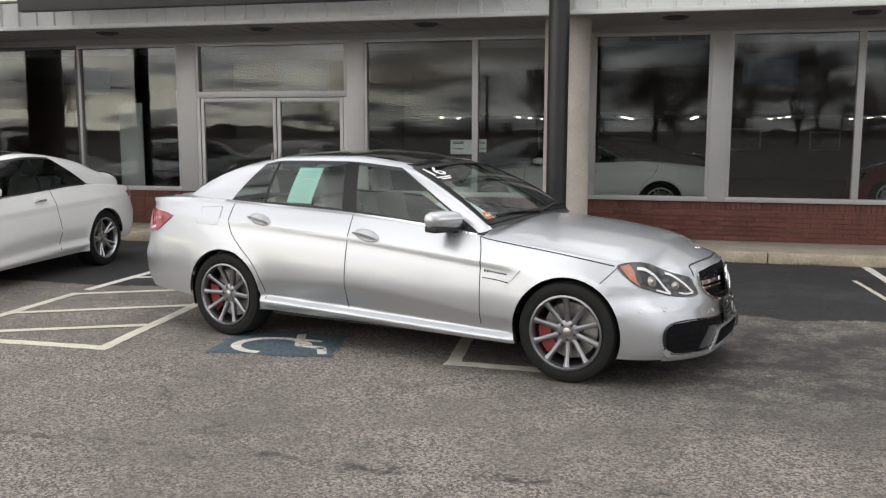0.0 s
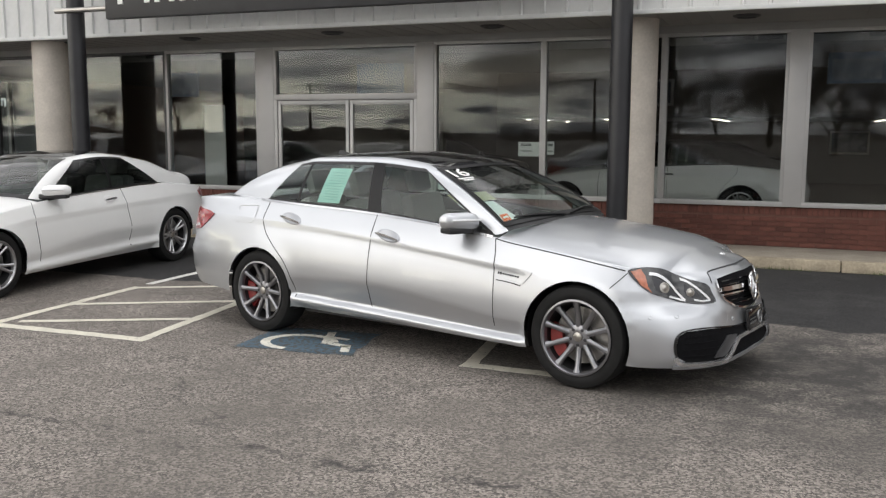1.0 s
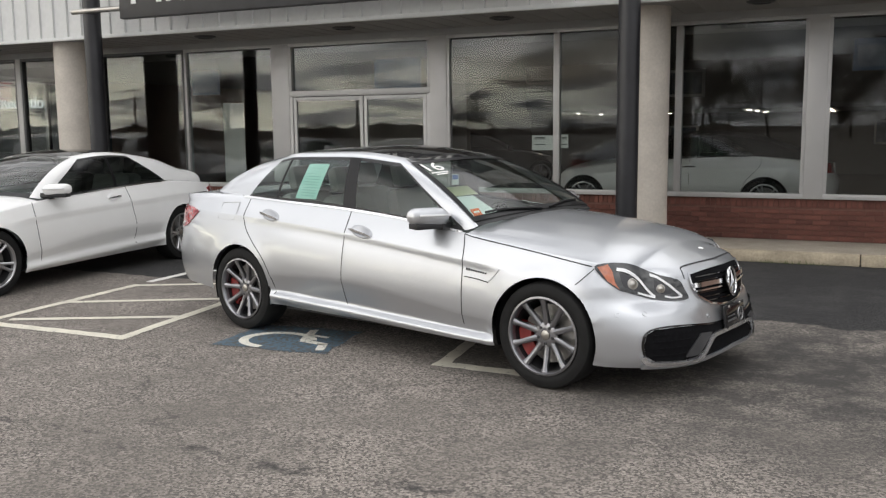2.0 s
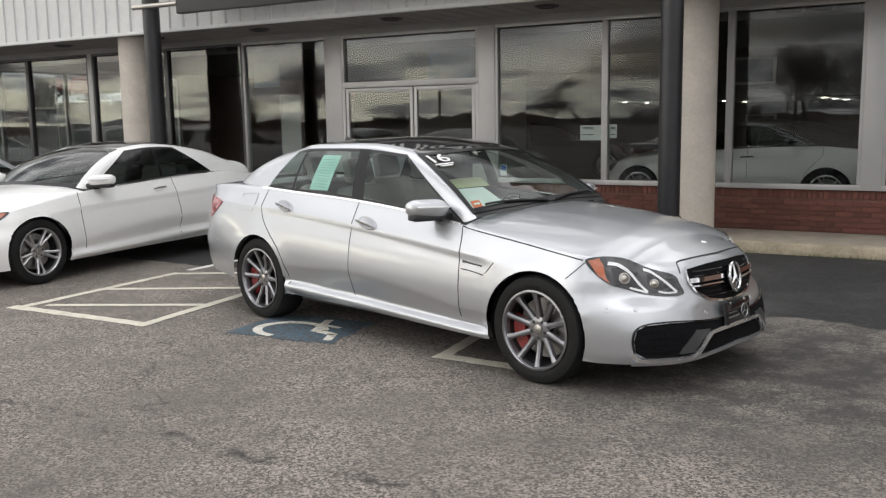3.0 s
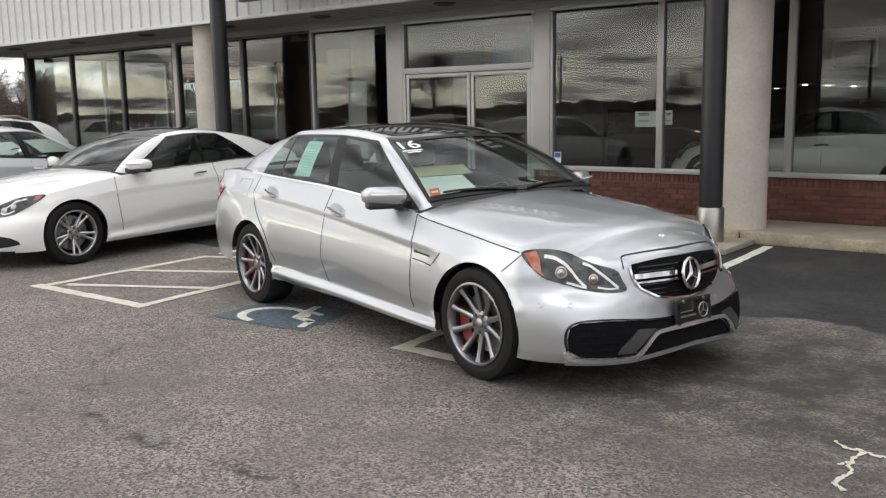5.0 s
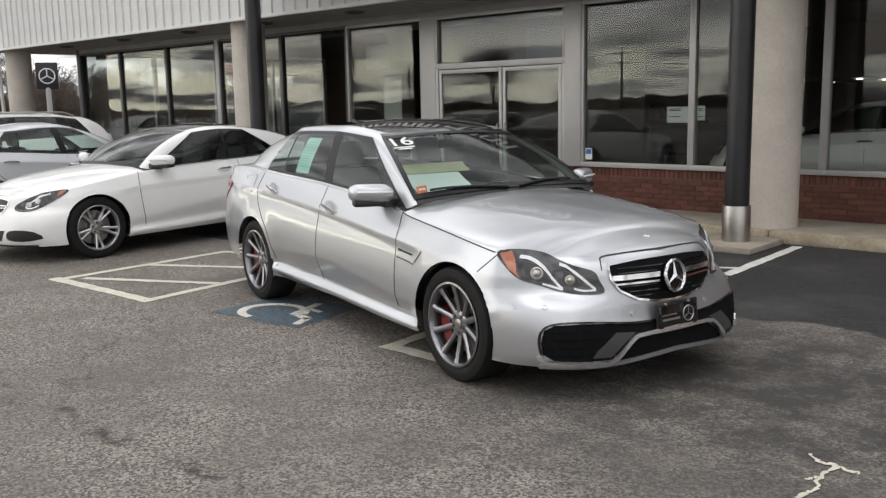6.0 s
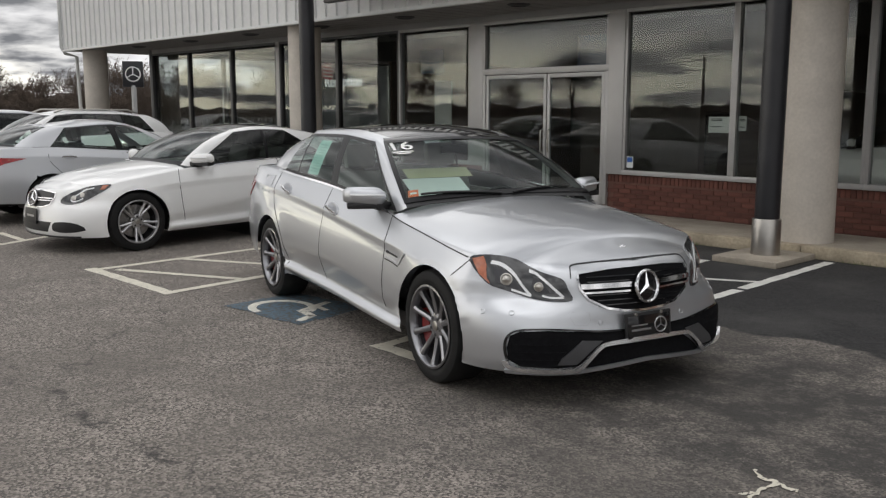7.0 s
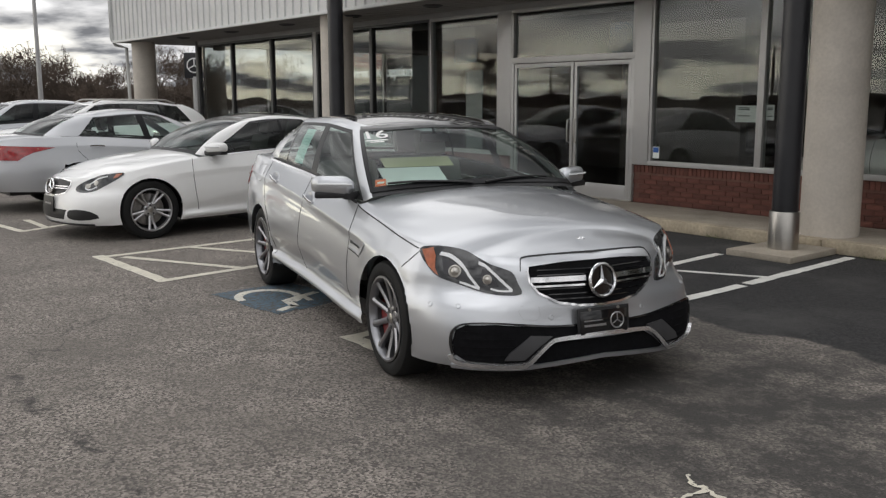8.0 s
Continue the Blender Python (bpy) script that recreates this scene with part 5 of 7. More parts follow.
    S = Shape(); S.box(0.0142, -0.148, -0.062, 0.0165, 0.148, 0.062, pm, b=0.001); S.ob("plate", BLACK_GLOSS, plate)
    S = Shape()
    S.box(0.0168, -0.125, 0.006, 0.018, -0.01, 0.013, pm); S.box(0.0168, -0.125, -0.022, 0.018, 0.012, -0.010, pm); S.ob("plate_bar", RIM_SILVER, plate, smooth=False)
    S = Shape(); S.lathe([(0.041 + 0.004 * math.cos(a), 0.003 * math.sin(a)) for a in np.linspace(0, 2 * math.pi, 6, endpoint=False)], 28, pm @ Matrix.Translation((0.018, 0.082, 0.0)) @ Matrix.Rotation(radians(90), 4, "Y"), close=True)
    for k in range(3):
        S.box(-0.003, -0.002, 0, 0.003, 0.002, 0.04, pm @ Matrix.Translation((0.018, 0.082, 0.0)) @ Matrix.Rotation(2 * math.pi * k / 3, 4, "X"))
    S.ob("plate_ring", RIM_SILVER, plate)
    for y in (-0.09, 0.09):
        S = Shape(); S.lathe([(0.010, 0), (0.008, 0.006), (0, 0.006)], 10, pm @ Matrix.Translation((0.014, y, 0.068)) @ Matrix.Rotation(radians(90), 4, "Y")); S.ob("plate_screw", STEEL, plate)
    ring_emblem(root, top_fn, 0.625, 0.0, 0.022, 0.004, "hood_badge")
    return root, H

# ---------------------------------------------------------------- ground and markings
def ground():
    S = Shape()
    S.add([(-900, -900, 0), (900, -900, 0), (900, 900, 0), (-900, 900, 0)], [(0, 1, 2, 3)])
    tagged(S.ob("ground", ASPHALT, smooth=False), "worn grey asphalt lot with darker new strip", "asphalt", kind="structure")


def stripe(a, b, w, material, label, z=0.004):
    """A painted line with slightly uneven edges."""
    a, b = Vector((*a, z)), Vector((*b, z))
    d = (b - a).normalized(); q = Vector((-d.y, d.x, 0)) * w / 2
    S = Shape()
    V = []
    n = max(2, int((b - a).length / 0.08))
    rnd = random.Random(int(abs(a.x) * 100) + int(abs(b.y) * 10))
    for i in range(n + 1):
        p = a.lerp(b, i / n)
        V += [p - q * (1 + rnd.uniform(-0.12, 0.12)), p + q * (1 + rnd.uniform(-0.12, 0.12))]
    S.add(V, [(2 * i, 2 * i + 2, 2 * i + 3, 2 * i + 1) for i in range(n)])
    return tagged(S.ob("painted_line", material, smooth=False), label, "marking", kind="structure")


ground()
OLD, NEW = "worn cream painted line on the asphalt", "white painted line on the dark asphalt"
stripe((-5.47, 5.80), (-3.74, 5.83), 0.12, LINE, OLD, 0.004)
stripe((-3.79, 5.79), (-4.03, 7.95), 0.10, LINE, OLD, 0.0045)
stripe((-5.36, 5.82), (-5.45, 7.78), 0.10, LINE, OLD, 0.0045)
stripe((-5.22, 5.98), (-3.93, 6.62), 0.09, LINE, OLD, 0.005)
stripe((-5.42, 6.74), (-4.00, 7.50), 0.09, LINE, OLD, 0.005)
stripe((-5.44, 7.72), (-4.12, 8.42), 0.09, LINE, OLD, 0.005)
stripe((-5.46, 7.95), (-5.50, 11.70), 0.10, LINE_NEW, NEW, 0.0045)
stripe((-5.46, 8.75), (-4.15, 9.45), 0.09, LINE_NEW, NEW, 0.005)
stripe((-4.05, 8.40), (-4.22, 11.70), 0.10, LINE_NEW, NEW, 0.0045)
stripe((-1.19, 6.06), (-0.30, 6.02), 0.12, LINE, OLD, 0.004)
stripe((-1.13, 6.05), (-1.30, 7.90), 0.10, LINE, OLD, 0.0045)
stripe((-1.33, 8.35), (-1.50, 10.80), 0.10, LINE_NEW, NEW, 0.0045)
stripe((-0.43, 8.42), (-0.44, 9.58), 0.11, LINE_NEW, NEW, 0.0045)
stripe((-0.45, 9.66), (-0.53, 11.62), 0.11, LINE_NEW, NEW, 0.0045)
stripe((-1.36, 9.62), (-0.50, 10.06), 0.08, LINE_NEW, NEW, 0.005)
stripe((2.62, 11.70), (2.66, 10.20), 0.10, LINE_NEW, NEW, 0.0045)
stripe((2.30, 10.60), (2.40, 9.40), 0.05, LINE, OLD, 0.0045)
stripe((-8.9, 5.55), (-7.75, 5.68), 0.10, LINE, OLD, 0.0045)
stripe((-7.78, 5.66), (-8.4, 6.9), 0.10, LINE, OLD, 0.005)
stripe((-8.9, 6.0), (-8.0, 6.0), 0.09, LINE, OLD, 0.005)


def access_symbol():
    """The blue square with the worn white wheelchair sign."""
    S = Shape()
    rnd = random.Random(4)
    c = [(-2.98, 5.93), (-2.04, 5.97), (-2.14, 6.70), (-3.05, 6.66)]
    ring = []
    for i in range(4):
        a, b = Vector(c[i]), Vector(c[(i + 1) % 4])
        ring += [a.lerp(b, k / 8) + Vector((rnd.uniform(-0.025, 0.025), rnd.uniform(-0.025, 0.025))) for k in range(8)]
    S.add([(p.x, p.y, 0.004) for p in ring], [list(range(len(ring)))])
    tagged(S.ob("parking_symbol_field", BLUE, smooth=False), "faded blue parking symbol field on asphalt", "marking", kind="structure")
    S = Shape()
    V = []
    for k in range(21):
        a = radians(20 + 250 * k / 20)
        for r in (0.205, 0.275):
            V.append((-2.60 + r * 1.15 * math.cos(a), 6.22 + r * math.sin(a) * 0.95, 0.006))
    S.add(V, [(2 * i, 2 * i + 1, 2 * i + 3, 2 * i + 2) for i in range(20)])
    for (x0, y0), (x1, y1), w in (((-2.52, 6.62), (-2.40, 6.28), 0.07), ((-2.42, 6.27), (-2.17, 6.22), 0.07), ((-2.20, 6.24), (-2.12, 6.05), 0.07), ((-2.46, 6.45), (-2.27, 6.42), 0.05)):
        d = Vector((x1 - x0, y1 - y0)).normalized(); q = Vector((-d.y, d.x)) * w / 2
        S.add([(x0 - q.x, y0 - q.y, 0.0065), (x1 - q.x, y1 - q.y, 0.0065), (x1 + q.x, y1 + q.y, 0.0065), (x0 + q.x, y0 + q.y, 0.0065)], [(0, 1, 2, 3)])
    tagged(S.ob("parking_symbol", worn_paint("symbol_paint", (0.66, 0.64, 0.56), (0.065, 0.09, 0.11), 0.57), smooth=False), "worn white wheelchair symbol on blue", "marking", kind="structure")


access_symbol()


def paint_splash():
    """A run of spilt white paint."""
    S = Shape()
    rnd = random.Random(9)
    for path in ([(1.66, 5.93), (1.74, 5.86), (1.80, 5.86), (1.79, 5.70), (1.82, 5.55), (1.79, 5.45), (1.84, 5.36)], [(1.80, 5.86), (1.90, 5.84)], [(1.79, 5.70), (1.74, 5.64)]):
        pts = [np.array(p) + np.array((rnd.uniform(-0.012, 0.012), rnd.uniform(-0.012, 0.012))) for p in catmull(path, 6)]
        V = []
        for i, p in enumerate(pts):
            d = pts[min(i + 1, len(pts) - 1)] - pts[max(i - 1, 0)]
            d = d / np.linalg.norm(d)
            w = 0.011 * rnd.uniform(0.3, 1.5)
            V += [(p[0] - d[1] * w, p[1] + d[0] * w, 0.005), (p[0] + d[1] * w, p[1] - d[0] * w, 0.005)]
        S.add(V, [(2 * i, 2 * i + 1, 2 * i + 3, 2 * i + 2) for i in range(len(pts) - 1)])
    tagged(S.ob("paint_spill", LINE, smooth=False), "spilt white paint streak on asphalt", "paint spill", kind="structure")


paint_splash()

# ---------------------------------------------------------------- showroom building
GLASS_Y, SILL_Z, HEAD_Z, SOFFIT_Z, FASCIA_Y, LEFT_X, RIGHT_X = 13.05, 0.68, 2.97, 3.07, 11.55, -21.0, 16.0
KERB_Y = 11.70
S = Shape()
S.box(LEFT_X - 1.5, KERB_Y + 0.16, 0.0, RIGHT_X, 13.0, 0.125, b=0.008)
tagged(S.ob("pavement", CONCRETE), "pale stained concrete pavement along the showroom", "pavement", kind="structure")
x = LEFT_X - 1.5
k = 0
while x < RIGHT_X:
    S = Shape()
    S.box(x + 0.006, KERB_Y + random.uniform(-0.006, 0.006), 0.0, x + 2.394, KERB_Y + 0.155, 0.13 + random.uniform(-0.004, 0.004), b=0.018)
    tagged(S.ob("kerb", KERB), "weathered tan concrete kerb stone", "kerb", kind="structure")
    x += 2.4
# grass tufts in the kerb joint
S = Shape()
rnd = random.Random(21)
for cx in (-0.3, 0.55, 0.75, 1.05, 2.0, -2.2, 3.1, 1.95):
    for _ in range(26):
        px, py = cx + rnd.gauss(0, 0.10), KERB_Y - abs(rnd.gauss(0, 0.025))
        hgt, lean = rnd.uniform(0.02, 0.06), rnd.uniform(-0.03, 0.03)
        S.add([(px - 0.003, py, 0), (px + 0.003, py, 0), (px + lean, py - rnd.uniform(0, 0.03), hgt)], [(0, 1, 2)])
tagged(S.ob("weeds", mat("weed_green", (0.09, 0.12, 0.04), 0.8, var=0.3, scale=20), smooth=False), "small green weeds growing along the kerb", "weeds", kind="stuff")


def window_bay(k, x0, x1, metal, z0=SILL_Z, z1=HEAD_Z, f=0.045):
    e = thing("window_%d" % k, "large showroom pane in aluminium frame", "window", kind="structure")
    y0, y1 = GLASS_Y - 0.05, GLASS_Y + 0.06
    for name, b in (("window_frame", (x0, z0 + f, x0 + f, z1 - f)), ("window_frame", (x1 - f, z0 + f, x1, z1 - f)), ("window_frame", (x0, z1 - f, x1, z1)), ("window_sill", (x0, z0 - 0.02, x1, z0 + f))):
        S = Shape()
        S.box(b[0], y0 - (0.012 if name == "window_sill" else 0), b[1], b[2], y1, b[3], b=0.004)
        S.ob(name, metal if name == "window_frame" else ALU, e)
    S = Shape()
    S.box(x0 + f - 0.01, GLASS_Y - 0.004, z0 + f - 0.01, x1 - f + 0.01, GLASS_Y + 0.004, z1 - f + 0.01)
    p = S.ob("pane", PANE, e, smooth=False)
    p.visible_shadow = False
    return e


BAYS = [(-19.0, -17.0), (-17.0, -15.0), (-15.0, -13.12), (-13.0, -10.98), (-10.98, -9.12), (-9.12, -7.29), (-4.20, -2.50), (-2.50, -0.80), (-0.80, 0.80), (1.03, 2.68), (2.68, 4.36), (4.36, 6.0), (6.23, 7.9), (7.9, 9.6)]
for k, (a, b) in enumerate(BAYS):
    window_bay(k + 1, a, b, ALU_DARK if b < -7.5 else ALU)
for a, b in ((-13.12, -13.0), (-7.29, -6.99), (-4.47, -4.20), (0.80, 1.03), (6.0, 6.23)):
    S = Shape()
    S.box(a, GLASS_Y - 0.06, SILL_Z - 0.02, b, GLASS_Y + 0.10, HEAD_Z, b=0.006)
    tagged(S.ob("window_post", ALU), "wide grey aluminium post between the windows", "post", kind="structure")
S = Shape()
S.box(-19.06, GLASS_Y - 0.055, HEAD_Z, RIGHT_X, GLASS_Y + 0.12, SOFFIT_Z + 0.01, b=0.004)
tagged(S.ob("trim", mat("head_trim", (0.30, 0.30, 0.29), 0.6, var=0.08, scale=2)), "grey head trim above the windows", "trim", kind="structure")
# right remainder and left return of the building
S = Shape(); S.box(9.6, GLASS_Y - 0.02, 0.1, RIGHT_X, GLASS_Y + 0.2, HEAD_Z)
tagged(S.ob("wall_east_end", mat("plain_wall", (0.30, 0.20, 0.16), 0.9, var=0.1, scale=3), smooth=False), "plain wall beyond the windows", "wall", kind="structure")
for k, (a, b) in enumerate(((13.16, 15.1), (15.1, 17.0), (17.0, 19.0), (19.0, 21.0))):
    e = thing("window_%d" % (30 + k), "showroom side pane in grey aluminium frame", "window", kind="structure")
    for z0, z1, y0, y1 in ((0.68, HEAD_Z, a, a + 0.05), (0.68, HEAD_Z, b - 0.05, b), (HEAD_Z - 0.05, HEAD_Z, a + 0.05, b - 0.05), (0.66, 0.72, a + 0.05, b - 0.05)):
        S = Shape(); S.box(-19.06, y0, z0, -18.95, y1, z1, b=0.004); S.ob("window_frame", ALU, e)
    S = Shape(); S.box(-19.004, a + 0.04, 0.71, -18.996, b - 0.04, HEAD_Z - 0.04); p = S.ob("pane", PANE, e, smooth=False); p.visible_shadow = False
S = Shape(); S.box(-19.06, GLASS_Y - 0.06, 0.1, -18.9, 13.16, SOFFIT_Z, b=0.006); tagged(S.ob("window_post", ALU_DARK), "dark aluminium corner post of the glazing", "post", kind="structure")
S = Shape(); S.box(-19.08, 13.16, 0.0, -18.9, 30, 0.66); tagged(S.ob("wall_west", mat("plain_wall", (0.3, 0.2, 0.16)), smooth=False), "low brick-coloured wall under the side panes", "wall", kind="structure")
S = Shape(); S.box(-19.05, 21.0, 0.66, -18.9, 30, SOFFIT_Z); tagged(S.ob("wall_west_end", mat("plain_wall", (0.3, 0.2, 0.16)), smooth=False), "plain side wall of the showroom", "wall", kind="structure")

# entrance
door_set = thing("door_1", "double glass entrance doors with transom in aluminium frame", "door", kind="structure")
for b in ((-6.99, 2.13, -4.47, 2.22), (-6.99, HEAD_Z - 0.05, -4.47, HEAD_Z), (-6.99, 0.125, -6.93, 2.13), (-4.53, 0.125, -4.47, 2.13), (-6.99, 2.22, -6.94, HEAD_Z - 0.05), (-4.52, 2.22, -4.47, HEAD_Z - 0.05)):
    S = Shape(); S.box(b[0], GLASS_Y - 0.055, b[1], b[2], GLASS_Y + 0.06, b[3], b=0.004); S.ob("door_frame", ALU, door_set)
S = Shape(); S.box(-6.95, GLASS_Y - 0.004, 2.21, -4.51, GLASS_Y + 0.004, HEAD_Z - 0.04); p = S.ob("transom_pane", PANE, door_set, smooth=False); p.visible_shadow = False
for x0, x1, hx in ((-6.92, -5.64, -5.70), (-5.62, -4.54, -5.56)):
    leaf = new("door_leaf"); leaf.parent = door_set
    for b in ((x0, 0.14, x0 + 0.055, 2.12), (x1 - 0.055, 0.14, x1, 2.12), (x0 + 0.055, 2.06, x1 - 0.055, 2.12), (x0 + 0.055, 0.14, x1 - 0.055, 0.34)):
        S = Shape(); S.box(b[0], GLASS_Y - 0.045, b[1], b[2], GLASS_Y + 0.0, b[3], b=0.004); S.ob("leaf_frame", ALU, leaf)
    S = Shape(); S.box(x0 + 0.05, GLASS_Y - 0.026, 0.33, x1 - 0.05, GLASS_Y - 0.018, 2.07); p = S.ob("pane", PANE, leaf, smooth=False); p.visible_shadow = False
    S = Shape(); S.tube([(hx, GLASS_Y - 0.045, 0.92), (hx, GLASS_Y - 0.095, 0.94), (hx, GLASS_Y - 0.10, 1.10), (hx, GLASS_Y - 0.095, 1.26), (hx, GLASS_Y - 0.045, 1.28)], 0.012, 8); S.ob("door_handle", STEEL, leaf)
S = Shape(); S.box(-6.99, GLASS_Y - 0.10, 0.125, -4.47, GLASS_Y + 0.06, 0.14, b=0.003); S.ob("threshold", STEEL, door_set)

# canopy: fascia, soffit, downlights, gutter
fascia = thing("fascia", "white ribbed metal fascia panels along the canopy", "fascia", kind="structure")
S = Shape(); S.box(LEFT_X, FASCIA_Y + 0.03, 3.09, RIGHT_X, FASCIA_Y + 0.30, 4.75); S.ob("fascia_backing", WHITE_METAL, fascia, smooth=False)
S = Shape(); S.box(LEFT_X - 0.02, FASCIA_Y - 0.035, 3.06, RIGHT_X, FASCIA_Y + 0.04, 3.115, b=0.006); S.ob("drip_edge", WHITE_METAL, fascia)
S = Shape(); S.box(LEFT_X - 0.03, FASCIA_Y - 0.05, 4.72, RIGHT_X, FASCIA_Y + 0.34, 4.80, b=0.01); S.ob("coping", WHITE_METAL, fascia)
P = Shape()
prof = [(0, 0.03), (0.245, 0.03), (0.258, 0.0), (0.288, 0.0), (0.30, 0.03)]
P.add([(a, b, z) for z in (3.115, 4.72) for a, b in prof], [(i, i + 1, i + 6, i + 5) for i in range(4)])
pm = P.mesh("panel", WHITE_METAL, smooth=False)
x = LEFT_X
while x < RIGHT_X - 0.3:
    o = new("panel", pm); o.parent = fascia; o.location = (x, FASCIA_Y - 0.005, 0)
    x += 0.30
# side return of the fascia
S = Shape()
y = FASCIA_Y
while y < 30:
    S.add([(LEFT_X, y + a, 3.09) if i == 0 else (LEFT_X, y + a, 4.75) for i in (0, 1) for a in (0, 0.3)], [(0, 1, 3, 2)])
    S.add([(LEFT_X - b, y + a, z) for z in (3.09, 4.75) for a, b in ((0.0, 0.0), (0.012, 0.03), (0.042, 0.03), (0.054, 0.0))], [(i, i + 1, i + 5, i + 4) for i in range(3)])
    y += 0.3
S.ob("side_panel", WHITE_METAL, fascia, smooth=False)
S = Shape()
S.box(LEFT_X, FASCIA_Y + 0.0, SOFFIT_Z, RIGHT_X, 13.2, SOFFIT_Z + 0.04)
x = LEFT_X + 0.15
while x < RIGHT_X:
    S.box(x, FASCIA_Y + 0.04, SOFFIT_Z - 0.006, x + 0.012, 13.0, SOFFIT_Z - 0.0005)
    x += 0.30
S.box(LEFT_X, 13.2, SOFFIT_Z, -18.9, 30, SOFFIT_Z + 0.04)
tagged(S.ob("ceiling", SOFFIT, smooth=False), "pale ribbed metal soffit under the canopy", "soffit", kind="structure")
S = Shape(); S.box(LEFT_X, FASCIA_Y + 0.1, 4.60, RIGHT_X, 31, 4.72); tagged(S.ob("roof", mat("roof_membrane", (0.25, 0.25, 0.25), 0.9, var=0.15, scale=1), smooth=False), "flat grey roof of the showroom", "roof", kind="structure")
first = None
for x in (-17.8, -15.2, -12.7, -10.3, -7.95, -5.45, -3.0, 0.29, 2.54, 4.9):
    if first is None:
        first = thing("canopy_downlight", "recessed dark downlight with metal ring in the soffit", "downlight", Matrix.Translation((x, 12.15, SOFFIT_Z)), group="canopy downlights")
        S = Shape(); S.lathe([(0.105, 0.02), (0.165, 0.01), (0.170, -0.008), (0.150, -0.022), (0.115, -0.030), (0.100, 0.02)], 28); S.ob("ring", ALU_DARK, first)
        S = Shape(); S.lathe([(0.103, -0.016), (0.06, -0.008), (0.0, -0.006)], 28); S.ob("reflector", BLACK_TRIM, first)
    else:
        copy_thing(first, Matrix.Translation((x, 12.15, SOFFIT_Z)))
g = thing("downspout", "white metal gutter and downspout at the canopy corner", "gutter", kind="")
S = Shape(); S.box(LEFT_X - 0.14, FASCIA_Y - 0.10, 4.62, LEFT_X - 0.03, 30, 4.76, b=0.02); S.ob("gutter", WHITE_METAL, g)
S = Shape(); S.tube([(LEFT_X - 0.08, FASCIA_Y - 0.02, 4.62), (LEFT_X - 0.08, FASCIA_Y - 0.02, 3.16), (LEFT_X - 0.04, FASCIA_Y + 0.06, 3.02), (LEFT_X + 0.10, FASCIA_Y + 0.30, 2.94), (LEFT_X + 0.12, FASCIA_Y + 0.34, 0.0)], 0.045, 10); S.ob("pipe", WHITE_METAL, g)

# columns and posts
col = None
for x, y in ((-1.07, 12.17), (-10.60, 12.0), (-20.2, 12.05), (8.4, 12.17)):
    mm = Matrix.Translation((x, y, 0.0))
    if col is None:
        S = Shape(); S.lathe([(0.30, 0.10), (0.305, 0.14), (0.302, 0.5), (0.30, 1.6), (0.30, SOFFIT_Z)], 48)
        col = S.ob("column", COLUMN, m=mm)
        tagged(col, "round cast concrete column under the canopy", "column", "canopy columns")
    else:
        copy_thing(col, mm)
post = None
for x, y in ((-1.08, 11.28), (-9.22, 11.10)):
    mm = Matrix.Translation((x, y, 0.0))
    if post is None:
        post = thing("sign_post", "black steel sign post with brushed sleeve on concrete pad", "post", mm, "sign posts")
        S = Shape(); S.lathe([(0.128, 0.07), (0.128, 5.2), (0.0, 5.22)], 36); S.ob("pole", BLACK_METAL, post)
        S = Shape(); S.lathe([(0.150, 0.06), (0.150, 0.44), (0.146, 0.448), (0.128, 0.45)], 36); S.ob("sleeve", STEEL, post, "brushed steel sleeve")
        S = Shape(); S.box(-0.36, -0.46, 0.0, 0.36, 0.41, 0.065, b=0.012); S.ob("pad", CONCRETE, post, "square concrete pad")
    else:
        copy_thing(post, mm)

# dealer sign carried by the posts
sign = thing("dealer_sign", "long black sign board with white letter shapes", "sign")
S = Shape(); S.box(-8.52, 10.94, 3.24, -1.80, 11.06, 4.20, b=0.02); S.ob("board", BLACK_METAL, sign)
for z in (3.40, 4.05):
    for a, b in ((-9.48, -8.52), (-1.80, -0.80)):
        S = Shape(); S.tube([(a, 10.98, z), (b, 10.98, z)], 0.04, 12); S.ob("bracket_pipe", STEEL, sign)
xx, rnd = -8.28, random.Random(3)
for wdt in (0.62, 0.40, 0.36, 0.40, 0.40, 0.40, 0.38, 0.34, 0.22, 0.55, 0.40, 0.44, 0.38):
    S = Shape()
    s = 0.09
    S.box(xx, 10.925, 3.44, xx + s, 10.942, 3.95, b=0.004)
    if wdt > 0.3:
        S.box(xx + wdt - s - 0.06, 10.925, 3.44, xx + wdt - 0.06, 10.942, 3.95, b=0.004)
        S.box(xx + s, 10.927, 3.84, xx + wdt - s - 0.06, 10.942, 3.95, b=0.004)
    S.ob("letter_shape", WHITE_INK, sign)
    xx += wdt + 0.03

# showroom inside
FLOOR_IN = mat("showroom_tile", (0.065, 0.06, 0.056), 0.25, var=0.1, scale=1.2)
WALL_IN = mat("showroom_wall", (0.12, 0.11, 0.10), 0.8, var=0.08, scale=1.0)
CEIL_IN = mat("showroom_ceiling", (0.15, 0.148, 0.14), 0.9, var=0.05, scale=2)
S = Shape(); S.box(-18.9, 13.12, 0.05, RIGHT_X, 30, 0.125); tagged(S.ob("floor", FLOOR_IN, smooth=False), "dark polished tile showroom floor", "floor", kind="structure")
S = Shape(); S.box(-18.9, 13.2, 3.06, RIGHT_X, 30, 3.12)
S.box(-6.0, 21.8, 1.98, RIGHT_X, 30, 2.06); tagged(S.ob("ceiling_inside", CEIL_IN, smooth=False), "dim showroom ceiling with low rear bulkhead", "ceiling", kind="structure")
